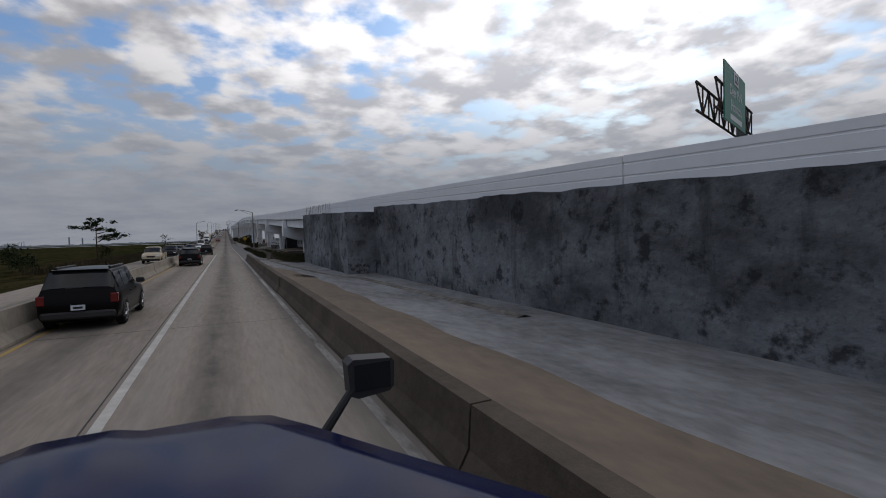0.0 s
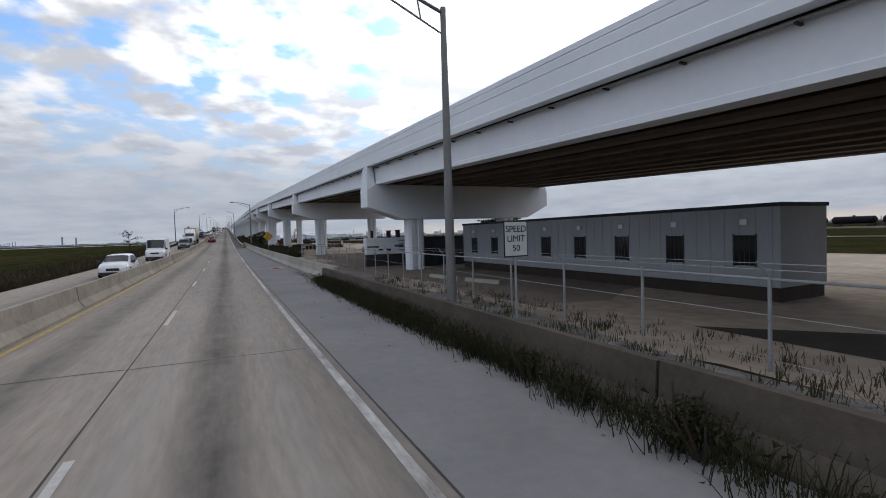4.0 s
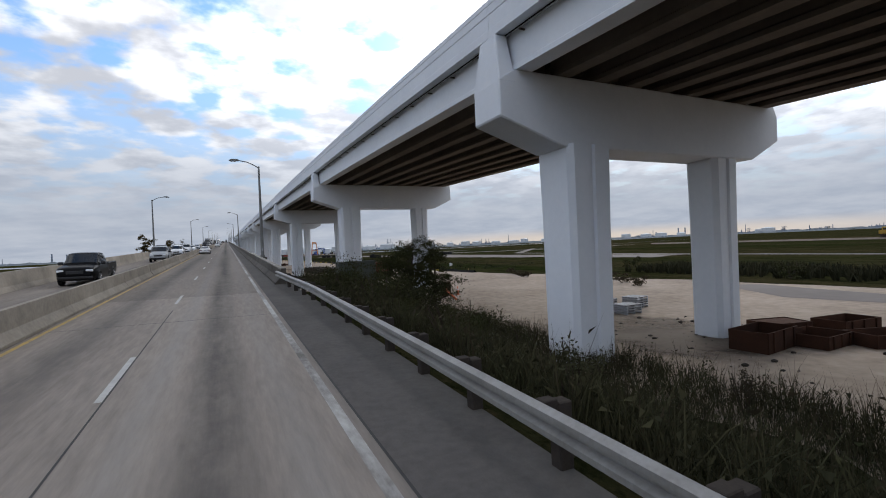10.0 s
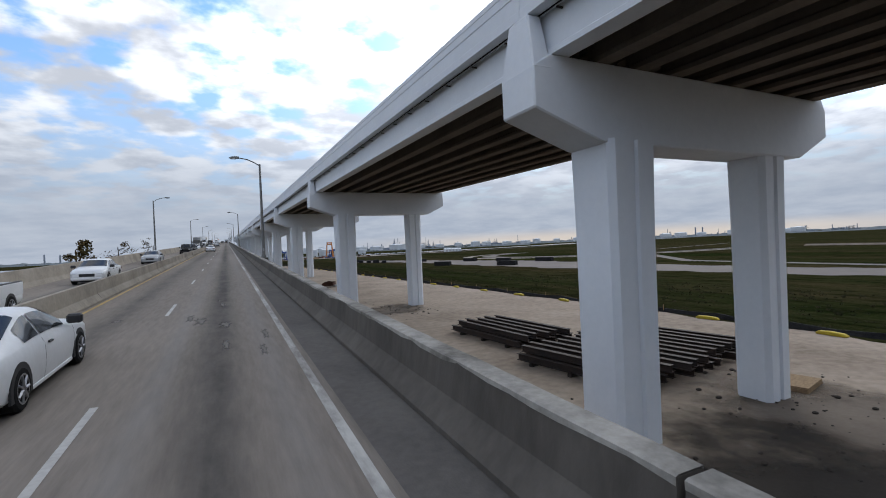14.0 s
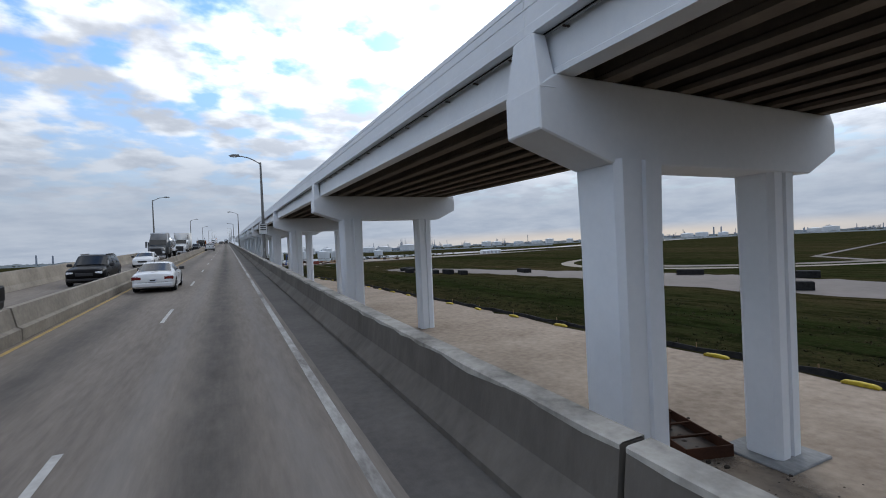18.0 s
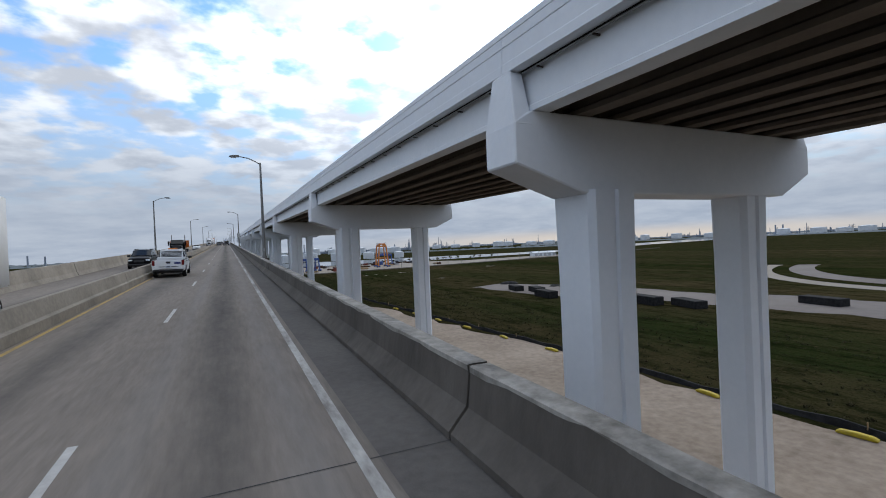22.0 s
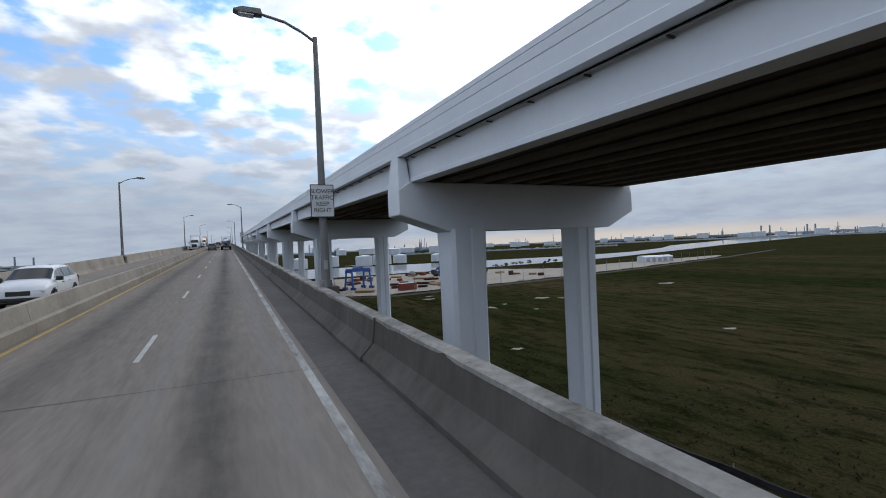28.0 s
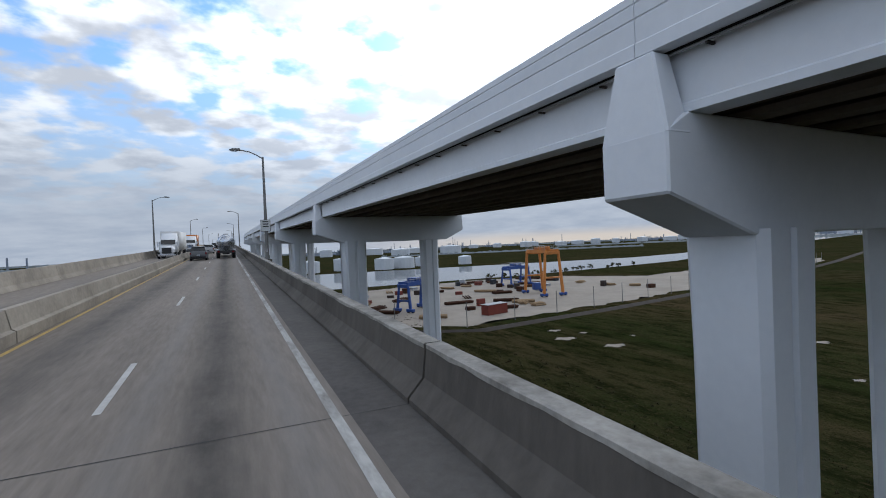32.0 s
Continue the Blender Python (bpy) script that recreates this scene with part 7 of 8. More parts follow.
def generator(x, y, turn):
    top = thing("generator", pose(x, y, GROUND_Z, 0, 0, turn), "white enclosed generator on a black fuel tank", "generator")
    part("fuel_tank", box_bm(-2.0, 2.0, -0.85, 0.85, 0, 1.15, 0.04), BLACK_TRIM, top)
    b = part("enclosure", box_bm(-1.98, 1.98, -0.83, 0.83, 1.16, 2.75, 0.05), WHITE_METAL, top)
    for k in range(4):
        part("door", box_bm(-1.8 + 0.9 * k, -1.0 + 0.9 * k, -0.85, -0.825, 1.3, 2.6, 0.01), WHITE_METAL, b)
    for k in range(2):
        part("vent", box_bm(-0.75 + 0.75 * k, -0.3 + 0.75 * k, -0.87, -0.84, 1.45, 1.7, 0.01), INK, b)
    part("bar", box_bm(-1.85, -0.7, -0.865, -0.851, 1.82, 1.98), INK, b)
    part("badge", box_bm(0.85, 1.7, -0.865, -0.851, 1.85, 2.05), CRANE_BLUE, b)
    for z in (1.5, 1.8, 2.1, 2.4):
        part("louvre", box_bm(1.2, 1.8, -0.88, -0.85, z, z + 0.05), BLACK_TRIM, b)
    part("exhaust", tube_bm((-1.2, 0.2, 2.7), (-1.2, 0.2, 3.5), 0.14, n=10), DARK_STEEL, top)


generator(14.2, 145.2, -8)
for y in (154.2, 151.0, 147.9, 144.8, 141.7):
    container(19.2, y, GROUND_Z, 6.0, 2.15, 2.75, -90, CONTAINER_GREY, "dark grey corrugated steel container with lock bars")
container(16.6, 64.9, GROUND_Z, 3.2, 2.4, 2.05, -50, DARK_STEEL, "black steel store box in the shade of the bridge")
container(26.2, 334.8, GROUND_Z, 4.8, 2.4, 2.6, 33, CONTAINER_RED, "rust-red corrugated shipping container on the gravel")
for y in (153.9, 150.7, 147.6, 144.5):
    v = thing("roof_vent", pose(17.6, y, GROUND_Z + 2.75), "grey vent stub on a container roof", "vent")
    part("pipe", box_bm(-0.22, 0.22, -0.2, 0.2, 0, 0.75, 0.04), CONTAINER_GREY, v)
    part("cap", box_bm(-0.28, 0.28, -0.26, 0.26, 0.74, 0.82, 0.02), DARK_STEEL, v)


def control_cabinet(x, y):
    top = thing("control_cabinet", pose(x, y, GROUND_Z), "tall dark olive steel cabinet on a concrete plinth", "cabinet")
    part("plinth", box_bm(-1.5, 1.5, -0.8, 0.8, 0, 1.0, 0.04), PARAPET, top)
    b = part("body", box_bm(-1.4, 1.4, -0.65, 0.65, 1.0, 4.3, 0.03), OLIVE, top)
    part("roof", box_bm(-1.43, 1.43, -0.68, 0.68, 4.3, 4.36, 0.02), OLIVE, top)
    for s in (-1, 1):
        part("door", box_bm(*sorted((s * 0.03, s * 1.28)), -0.665, -0.65, 1.15, 4.15, 0.006), OLIVE, b)


control_cabinet(8.85, 283.2)


def skip(x, y, l, w, h, turn, mat, label, name="dumpster"):
    top = thing(name, pose(x, y, GROUND_Z, 0, 0, turn), label, "dumpster")
    t = 0.06
    for a, b, c, d in ((-w / 2, -w / 2 + t, -l / 2, l / 2), (w / 2 - t, w / 2, -l / 2, l / 2), (-w / 2, w / 2, -l / 2, -l / 2 + t), (-w / 2, w / 2, l / 2 - t, l / 2)):
        part("side", box_bm(a, b, c, d, 0.12, h, 0.01), mat, top)
    part("floor", box_bm(-w / 2, w / 2, -l / 2, l / 2, 0.1, 0.16), mat, top)
    for s in (-1, 1):
        for k in range(int(l / 0.9) + 1):
            q = -l / 2 + 0.05 + k * (l - 0.1) / int(l / 0.9)
            part("rib", box_bm(*sorted((s * w / 2, s * (w / 2 + 0.08))), q - 0.05, q + 0.05, 0.12, h), mat, top)
        part("top_rim", box_bm(*sorted((s * (w / 2 - 0.06), s * (w / 2 + 0.1))), -l / 2, l / 2, h - 0.1, h + 0.02), mat, top)
        part("skid", box_bm(*sorted((s * w * 0.3, s * (w * 0.3 + 0.15))), -l / 2, l / 2, -0.01, 0.12), mat, top)
    return top


d = skip(23.9, 164.7, 4.6, 2.1, 1.4, -80, DARK_STEEL, "black steel dumpster with a white notice")
part("notice", box_bm(-1.24, -1.232, -0.9, -0.3, 0.7, 1.1), WHITE_METAL, d)
vehicle("car", "suv", "black", 22.3, 173.4, True, "parked black sport utility vehicle on the gravel", "car", GROUND_Z, -75)
vehicle("pickup_truck", "pickup", "white", 38.2, 95.6, True, "parked white pickup truck beyond the bridge", "pickup truck", GROUND_Z, -70)
vehicle("pickup_truck", "pickup", "white", 36.4, 99.6, True, "parked white pickup truck on the gravel lot", "pickup truck", GROUND_Z, -80)

# chain fence with a top rail
fence = thing("site_fence", Matrix(), "galvanised pipe fence along the site", "fence")
FENCE = [(9.6, 98), (10.2, 132), (10.3, 146), (10.3, 160), (10.3, 174)]


def fence_at(y):
    return float(np.interp(y, [q[1] for q in FENCE], [q[0] for q in FENCE]))


fy = steps(98, 173, 3.1)
for y in fy:
    part("post", tube_bm((fence_at(y), y, GROUND_Z - 0.2), (fence_at(y), y, GROUND_Z + 1.95), 0.04, n=8), GALVANISED, fence)
    part("outrigger", tube_bm((fence_at(y), y, GROUND_Z + 1.9), (fence_at(y) - 0.25, y + 0.1, GROUND_Z + 2.25), 0.018, n=5), GALVANISED, fence)
for a, b in zip(fy, fy[1:]):
    part("top_rail", tube_bm((fence_at(a), a, GROUND_Z + 1.88), (fence_at(b), b, GROUND_Z + 1.88), 0.03, n=6), GALVANISED, fence)
    for z in (0.25, 1.15):
        part("wire", tube_bm((fence_at(a), a, GROUND_Z + z), (fence_at(b), b, GROUND_Z + z), 0.006, n=3), GALVANISED, fence)
for a, b in zip(fy, fy[1:]):
    for q in (0.1, 0.2):
        part("barbed_wire", tube_bm((fence_at(a) - q, a + 0.04, GROUND_Z + 1.95 + 1.3 * q), (fence_at(b) - q, b + 0.04, GROUND_Z + 1.95 + 1.3 * q), 0.005, n=3), GALVANISED, fence)
rear = thing("site_fence", Matrix(), "thin wire fence behind the site yard", "fence")
RUN = [(10.3, 173.6), (19.0, 179.0), (27.0, 174.0), (33.0, 166.0), (37.0, 155.0), (38.0, 140.0), (38.0, 122.0)]
for (a, b), (c, d) in zip(RUN, RUN[1:]):
    n = round(math.hypot(c - a, d - b) / 3.2)
    for i in range(n):
        u, v = a + (c - a) * i / n, b + (d - b) * i / n
        part("post", tube_bm((u, v, GROUND_Z - 0.2), (u, v, GROUND_Z + 1.9), 0.035, n=6), GALVANISED, rear)
        part("outrigger", tube_bm((u, v, GROUND_Z + 1.85), (u - 0.25, v + 0.1, GROUND_Z + 2.2), 0.016, n=5), GALVANISED, rear)
    for z in (1.86, 1.0, 0.2):
        part("rail" if z > 1.5 else "wire", tube_bm((a, b, GROUND_Z + z), (c, d, GROUND_Z + z), 0.025 if z > 1.5 else 0.006, n=5), GALVANISED, rear)
for x, y, l, turn in ((12.9, 129.0, 3.6, 5), (13.6, 125.2, 3.0, 12)):
    k = thing("kerb_block", pose(x, y, GROUND_Z + 0.02, 0, 0, turn), "pale concrete kerb block lying on the dirt", "kerb")
    part("block", extrude_bm([(-0.14, 0), (0.14, 0), (0.1, 0.22), (-0.1, 0.22)], -l / 2, l / 2, "y"), PALE_BARRIER, k)
end_sign = plate_sign("notice_plate", 10.45, 172.3, GROUND_Z + 1.6, 0.45, 0.3, "", 0.1, "small white notice plate on the fence", bars=2)
gate = thing("site_gate", pose(17.9, 71.8, GROUND_Z, 0, 0, -145), "dark steel bar gate", "gate")
for k in range(9):
    part("bar", tube_bm((0, 0.35 * k, 0.1), (0, 0.35 * k, 1.9), 0.025, n=5), DARK_STEEL, gate)
for z in (0.15, 1.0, 1.85):
    part("rail", box_bm(-0.03, 0.03, 0, 2.8, z - 0.03, z + 0.03), DARK_STEEL, gate)
panel = thing("site_gate", pose(18.0, 63.4, GROUND_Z, 0, 0, -170), "dark steel bar fence panel beside the store box", "gate")
for k in range(6):
    part("bar", tube_bm((0, 0.34 * k, 0), (0, 0.34 * k, 1.75 if k % 5 else 2.0), 0.022 if k % 5 else 0.04, n=5), DARK_STEEL, panel)
for z in (0.2, 0.95, 1.7):
    part("rail", box_bm(-0.025, 0.025, 0, 1.7, z - 0.03, z + 0.03), DARK_STEEL, panel)
for q in (gate, panel):
    wide = 2.8 if q is gate else 1.7
    pts = [(0.16 * math.cos(a), wide * a / 60, 2.0 + 0.16 * math.sin(a)) for a in [i * 0.6 for i in range(101)]]
    bm = bmesh.new()
    for u, v in zip(pts, pts[1:]):
        tube_bm(u, v, 0.006, n=3, bm=bm)
    part("razor_wire", bm, DARK_STEEL, q)

# ---- rusty formwork boxes by the columns
rng = random.Random(17)
group = "rusty steel forms"


def form_box(x, y, l, w, h, turn, z=GROUND_Z):
    top = thing("steel_form", pose(x, y, z + 0.012, 0, 0, turn), "rusty brown steel formwork box on the gravel", "steel form", group)
    t = 0.05
    for a, b, c, d in ((-l / 2, l / 2, -w / 2, -w / 2 + t), (-l / 2, l / 2, w / 2 - t, w / 2), (-l / 2, -l / 2 + t, -w / 2, w / 2), (l / 2 - t, l / 2, -w / 2, w / 2)):
        part("side", box_bm(a, b, c, d, 0, h, 0.01), RUST, top)
    if rng.random() < 0.45:
        part("lid", box_bm(-l / 2 + 0.04, l / 2 - 0.04, -w / 2 + 0.04, w / 2 - 0.04, h - 0.09, h - 0.04), RUST, top)
    for k in range(3):
        q = -l / 2 + l * (k + 0.5) / 3
        part("rib", box_bm(q - 0.04, q + 0.04, -w / 2 - 0.06, -w / 2, 0.03, h), RUST, top)
    return top


for x, y in ((19.4, 239.6), (22.0, 238.0), (21.4, 241.8), (24.2, 240.4), (18.6, 243.8), (22.4, 245.6), (18.2, 248.2), (20.6, 251.6), (25.2, 243.4), (23.0, 235.6), (26.2, 237.0), (20.2, 234.8), (24.6, 232.4), (27.6, 234.2), (27.6, 240.6), (17.0, 252.8), (28.5, 230.5), (25.4, 248.8), (21.9, 261.4), (24.2, 260.4), (26.4, 258.8), (25.4, 262.6), (28.2, 261.0)):
    form_box(x, y, rng.uniform(2.1, 2.9), rng.uniform(1.3, 1.9), rng.uniform(0.55, 1.0), rng.uniform(-22, 8))
form_box(22.0, 241.9, 2.2, 1.4, 0.6, -12, GROUND_Z + 1.16)
for k in range(7):
    form_box(16.5 + 2.7 * (k % 4), 226.5 + 1.9 * (k // 4), 2.4, 1.6, 1.0 + 0.1 * (k % 2), rng.uniform(-6, 6))
for k, (x, y) in enumerate(((12.6, 222.2), (14.2, 228.6), (15.6, 295.5))):
    form_box(x, y, 2.6, 1.7, 1.1, rng.uniform(-15, 15))

# ---- stacks of steel piles
def pile_stack(x0, x1, y0, y1, n, rows, turn, label):
    top = thing("beam_stack", pose((x0 + x1) / 2, (y0 + y1) / 2, GROUND_Z + 0.012, 0, 0, turn), label, "steel beams")
    l, w = (y1 - y0) / 2, (x1 - x0)
    for k in range(3):
        q = -l + 2 * l * (k + 0.5) / 3
        part("bearer", box_bm(-w / 2, w / 2, q - 0.12, q + 0.12, 0, 0.2), TIMBER_DARK, top)
    shape = [(-0.18, 0), (0.18, 0), (0.18, 0.03), (0.02, 0.04), (0.02, 0.37), (0.18, 0.38), (0.18, 0.41), (-0.18, 0.41), (-0.18, 0.38), (-0.02, 0.37), (-0.02, 0.04), (-0.18, 0.03)]
    rr = random.Random(n)
    for r in range(rows):
        for k in range(n - r):
            x = -w / 2 + 0.3 + (w - 0.6) * (k + 0.5 * r) / max(1, n - 1)
            e = rr.uniform(-0.4, 0.4)
            part("steel_beam", extrude_bm([(x + u, 0.2 + 0.42 * r + v) for u, v in shape], -l + e, l + e, "y"), DARK_STEEL, top)


pile_stack(18.2, 23.8, 364.3, 373.8, 6, 2, 4, "stack of dark steel beams on timber bearers")
pile_stack(17.2, 30.0, 353.9, 363.0, 13, 2, 9, "wide stack of dark steel beams on timber bearers")
pal = thing("timber_mat", pose(25.6, 350.2, GROUND_Z + 0.022, 0, 0, 12), "stack of pale plywood sheets on the gravel", "timber")
for k in range(4):
    part("sheet", box_bm(-1.2, 1.2 - 0.05 * k, -0.8, 0.8, 0.07 * k, 0.07 * k + 0.06), TIMBER, pal)
for j, (x, y) in enumerate(((26.0, 275.0), (27.6, 273.6), (25.0, 272.0))):
    p = thing("pallet_stack", pose(x, y, GROUND_Z + 0.012, 0, 0, 20 - 9 * j), "stack of grey weathered pallets", "pallet")
    for k in range(4 + j % 2):
        for q in range(5):
            part("slat", box_bm(-0.75, 0.75, -0.6 + 0.27 * q, -0.44 + 0.27 * q, 0.17 * k + 0.11, 0.17 * k + 0.14), TRAILER, p)
        for q in (-0.7, 0, 0.66):
            part("bearer", box_bm(q, q + 0.09, -0.6, 0.64, 0.17 * k, 0.17 * k + 0.105), TRAILER, p)


def cone(x, y, z=GROUND_Z):
    c = thing("traffic_cone", pose(x, y, z + 0.012), "orange traffic cone on the gravel", "traffic cone")
    part("base", box_bm(-0.2, 0.2, -0.2, 0.2, 0, 0.04, 0.01), ORANGE_PLASTIC, c)
    part("body", tube_bm((0, 0, 0.04), (0, 0, 0.9), 0.15, 0.03, 12), ORANGE_PLASTIC, c)
    part("band", tube_bm((0, 0, 0.5), (0, 0, 0.62), 0.095, 0.078, 12), WHITE_METAL, c)


cone(21.8, 291.5)
cone(17.5, 306.5)
stand = thing("notice_board", pose(28.2, 224.2, GROUND_Z + 0.012, 0, 0, -20), "white notice board on two legs", "notice board")
part("board", box_bm(-0.35, 0.35, -0.02, 0.02, 0.9, 1.9, 0.01), WHITE_METAL, stand)
for s in (-1, 1):
    part("leg", box_bm(s * 0.32 - 0.03, s * 0.32 + 0.03, -0.03, 0.03, 0, 1.9), DARK_STEEL, stand)
notice = thing("notice_board", pose(44.5, 338.5, GROUND_Z + 0.012, 0, 0, -40), "small white board on a stake in the grass", "notice board")
part("board", box_bm(-0.3, 0.3, -0.02, 0.02, 0.7, 1.3, 0.01), WHITE_METAL, notice)
part("leg", box_bm(-0.03, 0.03, -0.03, 0.03, 0, 0.75), TIMBER, notice)
for k, (x, y, m, w) in enumerate(((26.6, 330.5, DARK_STEEL, 1.6), (28.4, 332.0, DARK_STEEL, 1.1), (24.6, 329.0, WHITE_METAL, 1.4), (19.5, 338.5, DARK_STEEL, 1.8), (17.2, 336.0, CONTAINER_GREY, 0.9))):
    o = thing("scrap_pile", pose(x, y, GROUND_Z + 0.012, 0, 0, 23 * k), "small pile of site scrap and frames", "scrap")
    for q in range(5):
        part("piece", box_bm(-w / 2, w / 2, -0.5 + 0.2 * q, -0.42 + 0.2 * q, 0.12 * (q % 3), 0.12 * (q % 3) + 0.1, 0.01), m, o)
drum = thing("oil_drum", pose(27.8, 331.0, GROUND_Z + 0.35), "dark steel drum among the scrap", "drum")
part("body", tube_bm((0, 0, -0.33), (0, 0, 0.55), 0.29, n=14), DARK_STEEL, drum)
tray = thing("steel_form", pose(20.6, 441.2, GROUND_Z + 0.012, 0, 0, -18), "rusty open steel tray lying between the columns", "steel form")
for a, b, c, d in ((-1.2, 1.2, -3.0, -2.94), (-1.2, 1.2, 2.94, 3.0), (-1.2, -1.14, -3.0, 3.0), (1.14, 1.2, -3.0, 3.0)):
    part("side", box_bm(a, b, c, d, 0, 0.55, 0.01), RUST, tray)
part("floor", box_bm(-1.14, 1.14, -2.94, 2.94, 0.02, 0.06), DARK_STEEL, tray)
for q in (-1.5, 0.0, 1.5):
    part("cross_bar", box_bm(-1.14, 1.14, q - 0.05, q + 0.05, 0.4, 0.5), RUST, tray)
part("block", box_bm(-0.35, 0.35, 0.3, 0.9, 0.06, 0.85, 0.05), RUST, tray)
planks = thing("plank_pile", pose(21.4, 428.6, GROUND_Z + 0.012, 0, 0, 62), "loose heap of weathered planks and scrap", "planks")
rng = random.Random(12)
for k in range(9):
    ob = part("plank", box_bm(-1.1, 1.1, -0.07, 0.07, 0, 0.04), TIMBER if k % 3 else WHITE_METAL, planks)
    ob.matrix_local = pose(rng.uniform(-0.4, 0.4), rng.uniform(-0.5, 0.5), 0.05 * k * 0.6, 0, rng.uniform(-3, 3), rng.uniform(-35, 35))
crate = thing("plastic_crate", pose(15.8, 319.2, GROUND_Z + 0.012, 0, 0, 25), "bright blue plastic crate in the weeds", "crate")
part("body", box_bm(-0.45, 0.45, -0.35, 0.35, 0, 0.55, 0.03), CRANE_BLUE, crate)
part("rim", box_bm(-0.49, 0.49, -0.39, 0.39, 0.5, 0.58, 0.02), CRANE_BLUE, crate)
barrel = thing("waste_barrel", pose(20.9, 320.9, GROUND_Z + 0.012), "pale grey-blue barrel with a dark open top", "barrel")
part("body", tube_bm((0, 0, 0), (0, 0, 0.95), 0.5, 0.53, 16), TRAILER, barrel)
part("rim", tube_bm((0, 0, 0.93), (0, 0, 1.0), 0.55, n=16), CONTAINER_GREY, barrel)
part("fill", tube_bm((0, 0, 0.99), (0, 0, 1.012), 0.48, n=16), DARK_DIRT, barrel)
for k, (x, y, w, h) in enumerate(((23.4, 327.6, 1.1, 1.05), (24.9, 328.4, 1.1, 0.65))):
    o = thing("steel_crate", pose(x, y, GROUND_Z + 0.012, 0, 0, 18 - 30 * k), "dark ribbed steel crate beside the container", "crate")
    part("body", box_bm(-w / 2, w / 2, -0.45, 0.45, 0.1, h, 0.02), DARK_STEEL, o)
    for q in range(4):
        part("rib", box_bm(-w / 2 - 0.03, w / 2 + 0.03, -0.49, 0.49, 0.12 + q * (h - 0.2) / 3.4, 0.2 + q * (h - 0.2) / 3.4), DARK_STEEL, o)
for k, (x, y) in enumerate(((23.0, 323.2), (22.5, 322.6), (23.4, 322.5))):
    bm = bmesh.new()
    for i in range(18):
        for j in range(8):
            a, b = 2 * math.pi * i / 18, 2 * math.pi * j / 8
            bm.verts.new(((0.4 + 0.15 * math.cos(b)) * math.cos(a), (0.4 + 0.15 * math.cos(b)) * math.sin(a), 0.13 + 0.13 * math.sin(b)))
    bm.verts.ensure_lookup_table()
    for i in range(18):
        for j in range(8):
            bm.faces.new([bm.verts[q] for q in (i * 8 + j, (i + 1) % 18 * 8 + j, (i + 1) % 18 * 8 + (j + 1) % 8, i * 8 + (j + 1) % 8)])
    tyre = tagged(part("old_tyre", bm, RUBBER), "worn black tyre lying on the gravel", "tyre", "old tyres")
    tyre.location = (x, y, GROUND_Z + 0.015 + 0.24 * (k == 2))
hose = thing("hose_coil", pose(25.0, 333.4, GROUND_Z + 2.6), "coil of dark hose and scrap on the container roof", "hose")
for k in range(5):
    bm = bmesh.new()
    r = 0.75 - 0.05 * k
    ring = [(r * math.cos(a), 0.6 * r * math.sin(a), 0.07 + 0.1 * k) for a in (2 * math.pi * i / 14 for i in range(15))]
    for a, b in zip(ring, ring[1:]):
        tube_bm(a, b, 0.06, n=5, bm=bm)
    part("loop", bm, RUBBER, hose)
tipped = thing("tipped_sign", pose(19.6, 289.6, GROUND_Z + 0.012, 0, 0, 30), "rusty orange sign frame tipped over on the gravel", "sign")
part("panel", box_bm(-0.75, 0.75, -0.03, 0.03, 0.25, 1.65, 0.01), RUST, tipped)
part("leg", tube_bm((-0.2, 0, 0.9), (-0.9, -1.7, 0.05), 0.1, n=8), ORANGE_PLASTIC, tipped)
part("brace", tube_bm((0.3, 0, 0.5), (-0.3, -1.2, 0.05), 0.05, n=6), RUST, tipped)
for k, (x, y) in enumerate(((31.0, 320.6, ), (28.0, 319.6))):
    blob("puddle", x, y, 3.2 - k, 1.4 - 0.4 * k, PUDDLE_SOFT, "shallow pale puddle on the trampled gravel", "puddle", 0.024 + 0.001 * k)
net = thing("safety_fence", pose(LEFT_EDGE - 1.6, 104, 0.0), "orange plastic barriers beside the far carriageway", "barrier")
for k in range(5):
    part("panel", box_bm(-0.15, 0.15, -1.2 + 2.6 * k, 1.2 + 2.6 * k, -0.2, 0.85, 0.05), ORANGE_PLASTIC, net)
rag = thing("litter", pose(3.6, 141.5, road_z(141.5) + across_z(3.6) + 0.004), "orange netting lying on the shoulder", "litter")
bm = bmesh.new()
bmesh.ops.create_grid(bm, x_segments=8, y_segments=8, size=0.45)
for v in bm.verts:
    v.co.z = 0.1 * abs(noise.noise(v.co * 5)) + 0.01
part("netting", bm, ORANGE_PLASTIC, rag)

# ---- train across the field
def rail_x(y):
    return 212 + 0.11 * (y - 60)


tagged(strip("railway_bed", [[(rail_x(y) - 3, y, GROUND_Z + 0.03), (rail_x(y) - 1.6, y, GROUND_Z + 0.7), (rail_x(y) + 1.6, y, GROUND_Z + 0.7), (rail_x(y) + 3, y, GROUND_Z + 0.03)] for y in steps(-60, 460, 20)], DIRT), "low gravel railway bed across the field", "railway", kind="structure")
turn = -math.degrees(math.atan(0.11))


